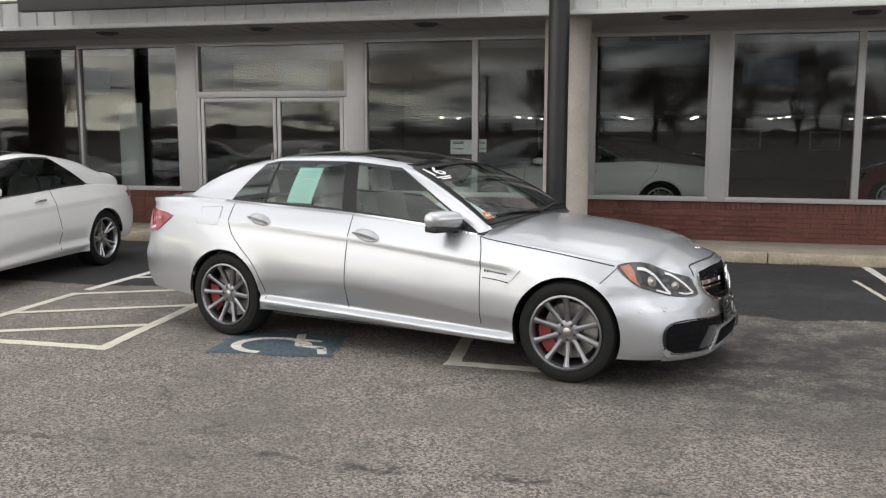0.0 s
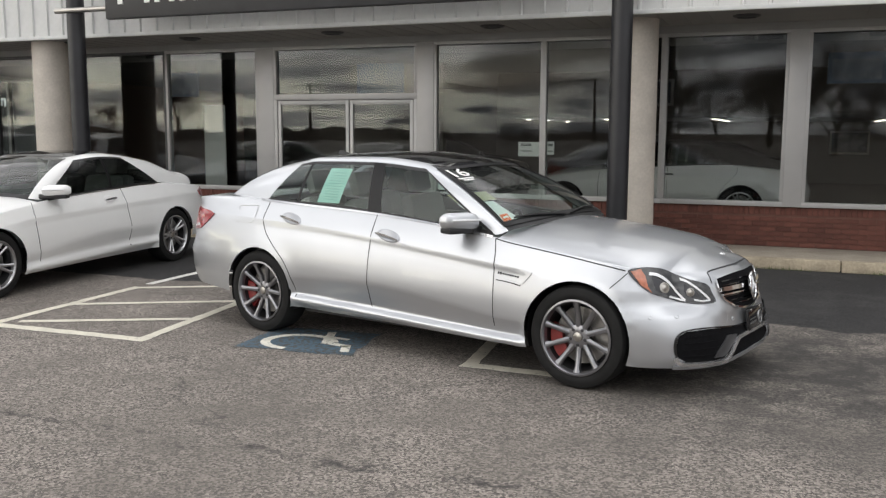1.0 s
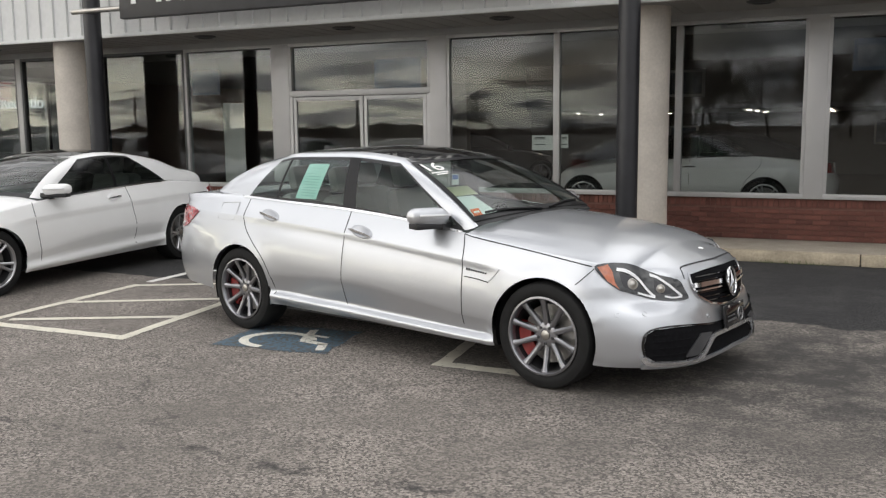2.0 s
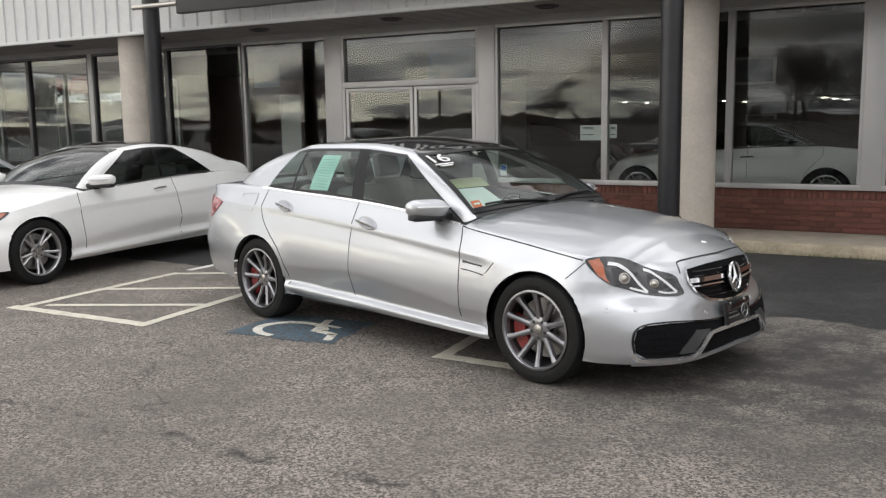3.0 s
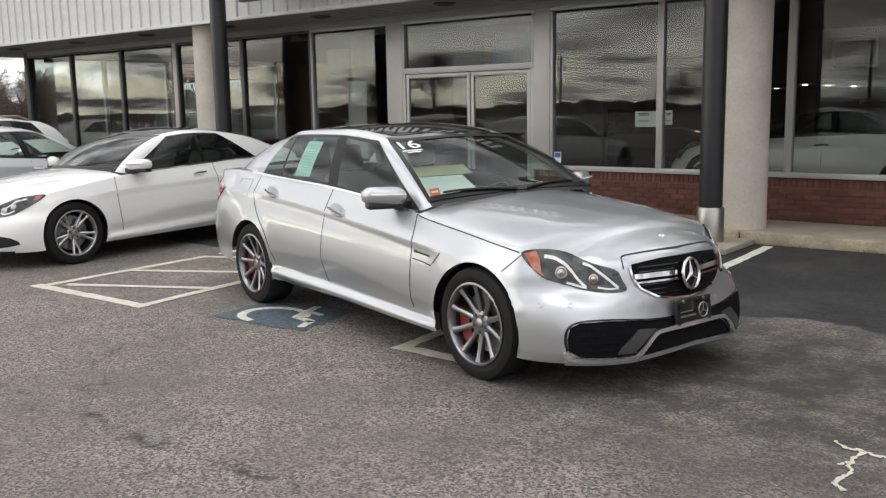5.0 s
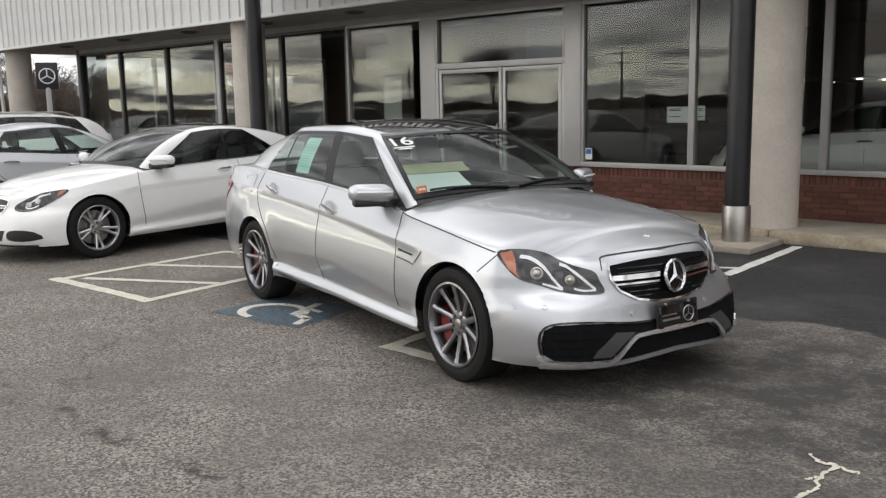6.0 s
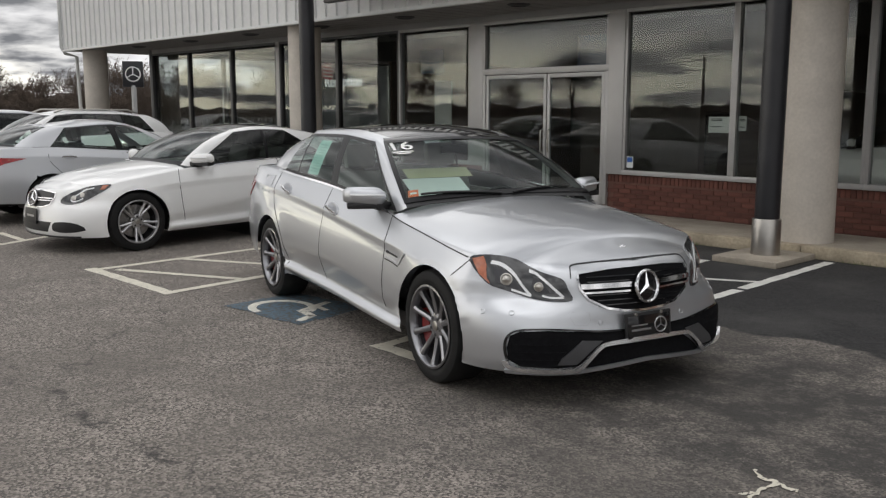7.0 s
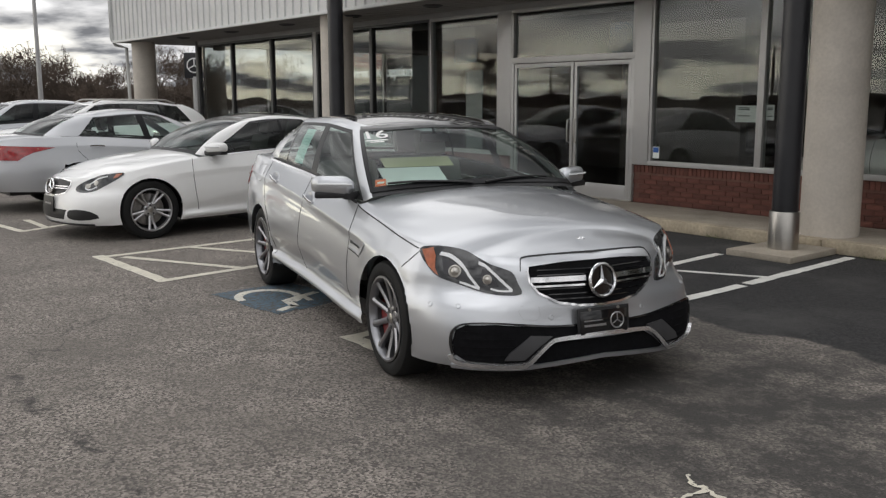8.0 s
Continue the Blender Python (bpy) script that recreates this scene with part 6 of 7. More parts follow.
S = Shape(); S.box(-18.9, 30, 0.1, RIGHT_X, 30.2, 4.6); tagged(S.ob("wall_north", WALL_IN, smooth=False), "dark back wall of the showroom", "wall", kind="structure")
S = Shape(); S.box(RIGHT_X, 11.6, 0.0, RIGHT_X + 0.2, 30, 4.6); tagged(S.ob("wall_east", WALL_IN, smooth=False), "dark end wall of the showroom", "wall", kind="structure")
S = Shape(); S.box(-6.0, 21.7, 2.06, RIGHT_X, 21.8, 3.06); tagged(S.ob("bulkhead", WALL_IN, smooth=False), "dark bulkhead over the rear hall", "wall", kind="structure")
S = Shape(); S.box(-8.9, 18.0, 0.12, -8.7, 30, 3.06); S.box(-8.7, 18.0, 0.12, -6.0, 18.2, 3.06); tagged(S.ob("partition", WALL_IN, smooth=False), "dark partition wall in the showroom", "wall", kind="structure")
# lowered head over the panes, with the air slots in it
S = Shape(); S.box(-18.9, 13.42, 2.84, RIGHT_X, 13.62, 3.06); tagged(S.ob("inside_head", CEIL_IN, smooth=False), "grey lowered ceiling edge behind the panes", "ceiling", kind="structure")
vent0 = None
for x in (-16.4, -9.15, 0.36, 2.45):
    if vent0 is None:
        vent0 = thing("air_vent", "black air slots in grey lowered ceiling edge", "vent", Matrix.Translation((x, 13.42, 2.93)), "air vents")
        S = Shape(); S.box(-0.74, -0.006, -0.055, 0.74, 0.0, 0.055, b=0.002); S.ob("frame", CEIL_IN, vent0)
        for q in (-0.54, -0.18, 0.18, 0.54):
            S = Shape(); S.box(q - 0.16, -0.010, -0.040, q + 0.16, -0.006, 0.040); S.ob("slot", BLACK_TRIM, vent0, smooth=False)
    else:
        copy_thing(vent0, Matrix.Translation((x, 13.42, 2.93)))
S = Shape(); S.box(-19.0, GLASS_Y - 0.03, 0.1, -6.995, GLASS_Y + 0.15, SILL_Z - 0.02); S.box(-4.47, GLASS_Y - 0.0, 0.1, RIGHT_X, GLASS_Y + 0.15, SILL_Z - 0.02)
brick_wall = tagged(S.ob("wall_south", MORTAR, smooth=False), "low red brick wall under the showroom windows", "brick wall", kind="structure")

lamp0 = None
GLOW = mat("lamp_glow", (1.0, 0.88, 0.72), 0.5, emit=30.0)
for x, y in [(x, y) for x in (-5.5, -3.5, -0.9, 0.8, 2.9, 5.0) for y in (22.8, 24.6, 27.0)] + [(8.0, 24.0)]:
    zc = 1.98 if x > -6 else 3.06
    if lamp0 is None:
        lamp0 = thing("ceiling_lamp", "small glowing round ceiling lamp in the showroom", "ceiling lamp", Matrix.Translation((x, y, zc)), "showroom ceiling lamps")
        S = Shape(); S.lathe([(0.15, 0.0), (0.16, -0.02), (0.13, -0.03), (0.125, 0.0)], 20); S.ob("rim", ALU, lamp0)
        S = Shape(); S.lathe([(0.085, -0.012), (0.06, -0.032), (0.0, -0.038)], 20); S.ob("bulb", GLOW, lamp0, "glowing warm lens")
    else:
        copy_thing(lamp0, Matrix.Translation((x, y, zc)))

# ---------------------------------------------------------------- the parked cars
sedan, SH = silver_sedan(Matrix.Translation((-0.3 + 0.242 * 0.86, 5.8 + 0.970 * 0.86, 0)) @ Matrix.Rotation(math.atan2(-0.242, 0.970), 4, "Z"))

COUPE = dict(SEDAN)
COUPE.update(
    wb=2.84, R=0.335, arch=0.362, well=(0.52, 0.85), flare=0.010, mid=-1.5,
    outline=[(0.850, 0.0), (0.835, 0.24), (0.790, 0.46), (0.71, 0.64), (0.58, 0.775), (0.38, 0.86), (0.15, 0.895), (-0.3, 0.905), (-1.4, 0.900), (-2.4, 0.905), (-2.9, 0.905), (-3.3, 0.87), (-3.62, 0.78), (-3.80, 0.62), (-3.87, 0.38), (-3.89, 0.0)],
    front=pairs((0.15, 0.05), (0.20, 0.02), (0.28, 0.0), (0.40, 0.012), (0.50, 0.03), (0.60, 0.05), (0.68, 0.085), (0.72, 0.13), (0.78, 0.24)),
    bottom=pairs((0.80, 0.185), (0.45, 0.185), (0.30, 0.19), (-0.40, 0.195), (-2.45, 0.215), (-3.2, 0.29), (-3.8, 0.33), (-3.9, 0.34)),
    top=pairs((0.80, 0.705), (0.55, 0.722), (0.30, 0.768), (-0.07, 0.832), (-0.56, 0.897), (-0.80, 0.915), (-1.3, 0.945), (-1.84, 0.972), (-2.4, 0.995), (-2.75, 0.992), (-3.1, 0.968), (-3.5, 0.930), (-3.9, 0.895)),
    crown=pairs((0.70, 0.0), (0.52, 0.055), (0.25, 0.082), (0.0, 0.088), (-0.4, 0.080), (-0.75, 0.06), (-2.7, 0.020), (-2.9, 0.022), (-3.3, 0.020), (-3.75, 0.006), (-3.9, 0.0)),
    cowl=-0.66, deck=-2.70, deck_z=0.98,
    hood_edge=lambda x: 0.715 if x < 0.3 else 0.68,
    panel=lambda x, z, y: ("front_bumper" if x > 0.34 else "front_fender" if x > -0.55 and z > 0.30 else "sill" if z < 0.30 and x > -2.5 else "door" if x > -1.92 else "rear_bumper" if (z < 0.62 and x < -3.15) else "boot_lid" if y < 0.58 else "quarter_panel"),
    house=[("windshield", (-0.52, 0, 0.965), (-1.36, 0, 1.345)), ("a_pillar", (-0.66, 0.665, 0.935), (-1.45, 0.475, 1.325)), ("front_side_window", (-0.77, 0.735, 0.913), (-1.51, 0.535, 1.335)),
           ("b_pillar", (-1.80, 0.760, 0.970), (-1.82, 0.572, 1.362)), ("quarter_glass", (-1.84, 0.760, 0.972), (-1.86, 0.572, 1.362)), ("c_pillar", (-2.70, 0.735, 1.000), (-2.14, 0.582, 1.345)),
           ("c_panel", (-3.10, 0.70, 0.968), (-2.72, 0.575, 1.258)), ("rear_window", (-3.58, 0.60, 0.930), (-3.22, 0.515, 1.115)), ("end", (-3.68, 0, 0.945), (-3.32, 0, 1.132))],
    crease=0.20, crease_z=pairs((0.3, 0.66), (-0.6, 0.74), (-1.7, 0.78), (-3.0, 0.82), (-4.1, 0.85)),
    bulge=0.045, roof_crown=pairs((-1.36, 0.0), (-1.5, 0.030), (-1.9, 0.044), (-2.25, 0.048), (-2.62, 0.050), (-2.95, 0.040), (-3.20, 0.02), (-3.30, 0.0)), rear_seat=-2.22, vtop=0.87, tinted=DARK_GLASS)


def white_coupe(m):
    root = thing("coupe", "white two-door coupe with dark roof parked beside hatched bay", "car", m)
    H = Hull(COUPE)
    car_body(H, root, WHITE)
    greenhouse(COUPE, root, WHITE, CAR_GLASS, BLACK_GLOSS)
    cabin(COUPE, root, SEAT)
    for x in (0.0, -COUPE["wb"]):
        for side in (-1, 1):
            make_wheel(root, x, side * 0.765, side, 0.335, 0.245, 0.235, "five", RIM_SILVER, False)
    fy = H.by_y()
    for side in (-1, 1):
        fx, fw = H.by_x(side), H.by_w(side)
        make_mirror(root, -0.80, side * 0.765, 1.005, side, WHITE)
        door_handle(root, fx, -1.70, 0.862, slope=-0.05, L=0.20, bowl_mat=WHITE)
        seams(root, fx, [[(-0.55, 0.90), (-0.53, 0.75), (-0.54, 0.50), (-0.58, 0.30)], [(-1.93, 0.97), (-1.95, 0.75), (-1.99, 0.45), (-1.98, 0.30)]])
        ribbon("belt_strip", [(x, float(COUPE["top"](x)) - 0.002) for x in np.linspace(-0.78, -2.56, 26)], fx, 0.012, 0.006, CHROME, root, "chrome window strip")
        fs = lambda w, z: fw(0.475 + (w - 0.475) * 1.12, z)
        hl = [(1.10, 0.765), (0.95, 0.752), (0.76, 0.722), (0.58, 0.672), (0.475, 0.605), (0.50, 0.560), (0.64, 0.552), (0.80, 0.585), (0.96, 0.660), (1.07, 0.725)]
        lamp = patch("headlight", hl, fs, 0.007, HEADLAMP, root, "clear headlight with amber corner", step=0.03, depth=0.03, smooth=3)
        patch("amber_reflector", [(1.085, 0.757), (1.02, 0.750), (0.985, 0.705), (1.03, 0.712)], fs, 0.010, AMBER, lamp, step=0.03, depth=0.004)
        ribbon("light_strip", [(0.93, 0.725), (0.78, 0.690), (0.66, 0.640), (0.60, 0.595), (0.66, 0.575), (0.78, 0.610)], fs, 0.013, 0.011, LAMP_WHITE, lamp, smooth=6)
        for ww, zz in ((0.76, 0.650), (0.63, 0.615)):
            p, n = fs(ww, zz)
            S = Shape(); S.lathe([(0.030, 0.0), (0.030, 0.012), (0.022, 0.014), (0, 0.018)], 18, Matrix.Translation(Vector(p)) @ Vector(n).to_track_quat("Z", "Y").to_matrix().to_4x4()); S.ob("projector_lens", STEEL, lamp)
        patch("side_intake", [(side * y, z) for y, z in ((0.78, 0.275), (0.72, 0.345), (0.60, 0.365), (0.46, 0.355), (0.42, 0.31), (0.44, 0.262), (0.60, 0.245))], fy, 0.004, BLACK_TRIM, root, "dark oval side intake", step=0.03, depth=0.02, smooth=2)
        fe = H.by_end(side)
        patch("taillight", [(0.55, 0.88), (0.86, 0.90), (1.06, 0.86), (1.0, 0.79), (0.80, 0.76), (0.56, 0.79)], fe, 0.008, RED_LENS, root, "red taillight", step=0.04, depth=0.02)
    gr = [(-0.36, 0.665), (-0.20, 0.682), (0, 0.686), (0.20, 0.682), (0.36, 0.665), (0.37, 0.62), (0.33, 0.54), (0.22, 0.512), (0, 0.505), (-0.22, 0.512), (-0.33, 0.54), (-0.37, 0.62)]
    ribbon("grille_surround", gr + [gr[0]], fy, 0.009, 0.010, CHROME, root, thick=0.012)
    grille = patch("grille", gr, fy, 0.004, BLACK_TRIM, root, "dark grille with chrome bar", step=0.035, depth=0.02)
    for z in (0.605, 0.580):
        for side in (-1, 1):
            ribbon("grille_bar", [(side * y, z) for y in np.linspace(0.09, 0.355, 8)], fy, 0.011, 0.020, SILVER_TRIM, grille, thick=0.012)
    ring_emblem(root, fy, 0.0, 0.595, 0.095, 0.028)
    patch("lower_intake", [(-0.40, 0.355), (0.40, 0.355), (0.34, 0.245), (-0.34, 0.245)], fy, 0.003, BLACK_TRIM, root, "black lower air intake", step=0.04, depth=0.02)
    ribbon("front_lip", [(y, 0.200) for y in np.linspace(-0.74, 0.74, 28)], fy, 0.014, 0.014, BLACK_TRIM, root, thick=0.012)
    p, n = fy(0.0, 0.42)
    S = Shape(); pm = Matrix.Translation((p[0] + 0.010, 0, 0.405)) @ Matrix.Rotation(radians(-5), 4, "Y")
    S.box(0, -0.16, -0.085, 0.014, 0.16, 0.085, pm, b=0.005); plate = S.ob("plate_holder", BLACK_TRIM, root, "black dealer plate holder")
    S = Shape(); S.box(0.0145, -0.10, -0.01, 0.016, 0.10, 0.012, pm); S.ob("plate_bar", RIM_SILVER, plate, smooth=False)
    return root


def turned(px, py, deg):
    return Matrix.Translation((px, py, 0)) @ Matrix.Rotation(radians(deg), 4, "Z")


a0 = math.degrees(math.atan2(-2.86, 0.09))
white_coupe(Matrix.Translation((-6.27 - 0.83 * math.sin(radians(-a0)) , 6.66, 0)) @ Matrix.Rotation(radians(a0), 4, "Z"))


def plain_car(name, P, m, paint, label, glass_mat, roof, leather=SEAT_DARK, tail=False, nose=True, handles=(-1.60, -2.5), rim=RIM_SILVER, N=150):
    """A parked car seen in part only."""
    root = thing(name, label, "car", m)
    H = Hull(P)
    car_body(H, root, paint, N=N, NV=20, K=12)
    greenhouse(P, root, paint, glass_mat, roof)
    cabin(P, root, leather)
    for x in (0.0, -P["wb"]):
        for side in (-1, 1):
            make_wheel(root, x, side * 0.77, side, P["R"], P["R"] - 0.09, 0.235, "five", rim, False)
    fy = H.by_y()
    for side in (-1, 1):
        fx, fw, fe = H.by_x(side), H.by_w(side), H.by_end(side)
        make_mirror(root, P["house"][2][1][0] - 0.02, side * 0.775, P["house"][2][1][2] + 0.075, side, paint)
        for hx in handles:
            door_handle(root, fx, hx, float(P["top"](hx)) - 0.13, slope=-0.05, bowl_mat=paint)
        seams(root, fx, [[(-0.6, 0.88), (-0.58, 0.6), (-0.61, 0.33)], [(-1.70, 0.95), (-1.71, 0.33)], [(-2.78, 0.97), (-2.76, 0.85), (-2.55, 0.6), (-2.47, 0.33)]])
        if nose:
            patch("headlight", [(1.0, 0.77), (0.8, 0.745), (0.55, 0.68), (0.46, 0.60), (0.7, 0.575), (0.93, 0.67)], fw, 0.007, HEADLAMP, root, "clear headlight", step=0.04, depth=0.02)
        z = 0.96 if tail else 0.9
        tl = patch("taillight", [(0.45, z - 0.02), (0.85, z - 0.005), (1.35, z - 0.03), (1.62, z - 0.045), (1.32, z - 0.11), (1.20, z - 0.16), (1.12, z - 0.21), (0.80, z - 0.20), (0.72, z - 0.10), (0.45, z - 0.10)] if tail else [(0.5, z), (0.95, z), (0.95, z - 0.15), (0.5, z - 0.15)], fe, 0.010, RED_LENS, root, "red taillight", step=0.04, depth=0.02)
        if tail:
            ribbon("light_bar", [(0.50, z - 0.05), (0.9, z - 0.045), (1.4, z - 0.06)], fe, 0.015, 0.013, AMBER, tl)
    if nose:
        patch("grille", [(-0.36, 0.66), (0.36, 0.66), (0.30, 0.53), (-0.30, 0.53)], fy, 0.004, BLACK_TRIM, root, step=0.05, depth=0.02)
    return root


FAMILY = dict(SEDAN)
FAMILY.update(
    wb=2.775, house=[("windshield", (-0.55, 0, 0.985), (-1.36, 0, 1.375)), ("a_pillar", (-0.69, 0.68, 0.955), (-1.45, 0.49, 1.352)), ("front_side_window", (-0.80, 0.75, 0.935), (-1.50, 0.55, 1.362)),
                     ("b_pillar", (-1.66, 0.785, 0.99), (-1.74, 0.595, 1.39)), ("rear_side_window", (-1.76, 0.785, 0.995), (-1.84, 0.597, 1.39)), ("c_pillar", (-2.72, 0.765, 1.06), (-2.42, 0.575, 1.345)),
                     ("rear_window", (-3.17, 0.66, 1.07), (-2.62, 0.485, 1.345)), ("end", (-3.38, 0, 1.09), (-2.70, 0, 1.372))],
    top=pairs((0.86, 0.742), (0.60, 0.748), (0.30, 0.800), (-0.07, 0.855), (-0.56, 0.915), (-0.80, 0.935), (-1.35, 0.965), (-1.84, 0.995), (-2.56, 1.05), (-2.9, 1.062), (-3.36, 1.06), (-3.80, 1.03), (-4.04, 1.01)),
    roof_crown=pairs((-1.36, 0.0), (-1.6, 0.035), (-2.0, 0.046), (-2.4, 0.036), (-2.70, 0.0)), tinted=CAR_GLASS, roof_label="")
plain_car("sedan", FAMILY, turned(-10.35, 9.68, 90), GREY, "grey four-door sedan parked tail out", CAR_GLASS, GREY, tail=True, nose=False, N=170)

CROSSOVER = dict(SEDAN)
CROSSOVER.update(
    wb=2.75, R=0.36, arch=0.395,
    outline=[(0.84, 0.0), (0.83, 0.25), (0.79, 0.50), (0.71, 0.70), (0.58, 0.83), (0.40, 0.90), (0.15, 0.93), (-0.3, 0.935), (-1.4, 0.935), (-2.4, 0.935), (-2.9, 0.93), (-3.25, 0.90), (-3.50, 0.83), (-3.66, 0.68), (-3.72, 0.45), (-3.74, 0.0)],
    top=pairs((0.86, 0.86), (0.60, 0.87), (0.30, 0.92), (-0.07, 0.97), (-0.56, 1.03), (-0.80, 1.05), (-1.35, 1.08), (-1.84, 1.10), (-2.56, 1.13), (-3.0, 1.15), (-3.5, 1.15), (-4.04, 1.14)),
    crown=pairs((0.78, 0.0), (0.60, 0.055), (0.30, 0.09), (0.0, 0.09), (-0.4, 0.08), (-0.75, 0.06), (-3.2, 0.02), (-3.7, 0.0)),
    side=pairs((0.15, 0.06), (0.25, 0.03), (0.33, 0.01), (0.5, 0.02), (0.7, 0.0), (0.85, 0.004), (0.95, 0.03), (1.05, 0.06), (1.15, 0.11)),
    front=pairs((0.15, 0.08), (0.25, 0.02), (0.4, 0.0), (0.6, 0.02), (0.75, 0.06), (0.84, 0.10), (0.90, 0.2)),
    rear=pairs((0.28, 0.12), (0.40, 0.02), (0.60, 0.0), (0.80, 0.03), (1.0, 0.06), (1.15, 0.10)),
    house=[("windshield", (-0.52, 0, 1.10), (-1.28, 0, 1.51)), ("a_pillar", (-0.66, 0.69, 1.07), (-1.37, 0.52, 1.49)), ("front_side_window", (-0.78, 0.76, 1.05), (-1.43, 0.58, 1.50)),
           ("b_pillar", (-1.66, 0.79, 1.09), (-1.74, 0.62, 1.53)), ("rear_side_window", (-1.76, 0.79, 1.095), (-1.84, 0.62, 1.53)), ("divider", (-2.60, 0.785, 1.13), (-2.52, 0.615, 1.515)),
           ("quarter_glass", (-2.64, 0.783, 1.132), (-2.56, 0.614, 1.513)), ("c_pillar", (-3.15, 0.76, 1.15), (-2.90, 0.60, 1.47)),
           ("rear_window", (-3.50, 0.66, 1.15), (-3.10, 0.54, 1.46)), ("end", (-3.60, 0, 1.16), (-3.18, 0, 1.48))],
    cowl=-0.66, deck=-3.45, deck_z=1.12, bulge=0.03, roof_crown=pairs((-1.28, 0.0), (-1.5, 0.03), (-2.0, 0.045), (-2.8, 0.04), (-3.18, 0.0)), tinted=DARK_GLASS, roof_label="")
suv = plain_car("crossover", CROSSOVER, turned(-13.9, 7.05, -92), WHITE, "white crossover with tinted side glass parked nose out", CAR_GLASS, WHITE, N=120)
for side in (-1, 1):
    S = Shape(); S.tube([(-1.35, side * 0.60, 1.52), (-1.5, side * 0.605, 1.575), (-2.7, side * 0.60, 1.565), (-2.9, side * 0.595, 1.50)], 0.016, 8); S.ob("roof_bar", STEEL, suv)
plain_car("crossover", CROSSOVER, turned(-17.6, 6.6, -90), GREY, "silver crossover at the end of the row", CAR_GLASS, GREY, N=110)
plain_car("hatchback", COUPE, turned(-24.5, 6.2, -88), WHITE, "white hatchback parked beyond the showroom", CAR_GLASS, WHITE, N=100, handles=(-1.6,))

# cars on show inside
SOFT_TOP = mat("soft_top", (0.014, 0.014, 0.015), 0.85, var=0.2, scale=12, bump=0.2)
conv = plain_car("convertible", dict(COUPE, rail_mat=SOFT_TOP), turned(-2.70, 16.05, 180), WHITE, "white convertible with black soft top in the showroom", CAR_GLASS, SOFT_TOP, handles=(-1.7,), N=130)
conv.matrix_basis = Matrix.Translation((0, 0, 0.125)) @ conv.matrix_basis
rd = plain_car("sedan", FAMILY, turned(4.3, 18.2, 165), RED, "dark red car in the showroom", CAR_GLASS, RED, N=110)
rd.matrix_basis = Matrix.Translation((0, 0, 0.125)) @ rd.matrix_basis
dk = plain_car("coupe", COUPE, turned(-6.2, 22.5, 40), DARK, "black car at the back of the showroom", DARK_GLASS, DARK, N=100, handles=(-1.7,))
dk.matrix_basis = Matrix.Translation((0, 0, 0.125)) @ dk.matrix_basis

# ---------------------------------------------------------------- trees
BARK = mat("bark", (0.085, 0.068, 0.055), 0.95, var=0.3, scale=2.0)
TWIG = mat("twigs", (0.10, 0.075, 0.058), 0.95, var=0.3, scale=0.7)


def tree_mesh(seed, height, depth, spread=0.55, sides=(6, 5, 4, 3, 3, 3), kids=(5, 4, 4, 3, 3), least=0.012):
    """Bare tree: trunk, limbs and twigs as tapered tubes."""
    rnd = random.Random(seed)
    trunk, fine = Shape(), Shape()

    def grow(p, d, length, r, level):
        n = 4 if level < 2 else 2
        pts, rad = [p.copy()], [r]
        q = p.copy()
        dd = d.copy()
        for i in range(n):
            dd = (dd + Vector((rnd.gauss(0, 0.13), rnd.gauss(0, 0.13), rnd.gauss(0.05, 0.08)))).normalized()
            q = q + dd * length / n
            pts.append(q.copy()); rad.append(r * (1 - 0.62 * (i + 1) / n))
        (trunk if level < 2 else fine).tube(pts, rad, sides[level], cap=False)
        if level >= depth:
            return
        for k in range(kids[level] + (1 if rnd.random() < 0.4 else 0)):
            t = rnd.uniform(0.20 if level == 0 else 0.25, 1.0)
            i = min(int(t * n), n - 1)
            base = pts[i].lerp(pts[i + 1], t * n - i)
            a = rnd.uniform(0, 2 * math.pi)
            out = dd.orthogonal().normalized()
            out = Matrix.Rotation(a, 3, dd) @ out
            nd = (dd * (1 - spread) + out * spread + Vector((0, 0, 0.12))).normalized()
            grow(base, nd, length * rnd.uniform(0.5, 0.72), max(least, rad[i] * rnd.uniform(0.42, 0.60)), level + 1)

    grow(Vector((0, 0, -0.1)), Vector((0, 0, 1)), height * 0.52, height * 0.017, 0)
    return trunk, fine


VARIANTS = [tree_mesh(11, 11.0, 5, 0.50, kids=(9, 5, 4, 3, 2), least=0.022), tree_mesh(12, 11.0, 5, 0.56, kids=(9, 5, 4, 3, 2), least=0.022), tree_mesh(13, 11.0, 5, 0.62, kids=(10, 5, 4, 3, 2), least=0.022)]
SPARSE = [tree_mesh(31, 11.0, 4, 0.6, kids=(6, 4, 4, 3), least=0.03), tree_mesh(32, 9.0, 4, 0.55, kids=(6, 4, 4, 3), least=0.03), tree_mesh(33, 5.0, 3, 0.75, kids=(8, 6, 5), least=0.03)]
made = []
for i, (tr, fi) in enumerate(VARIANTS):
    made.append((tr.mesh("trunk", BARK), fi.mesh("branches", TWIG)))
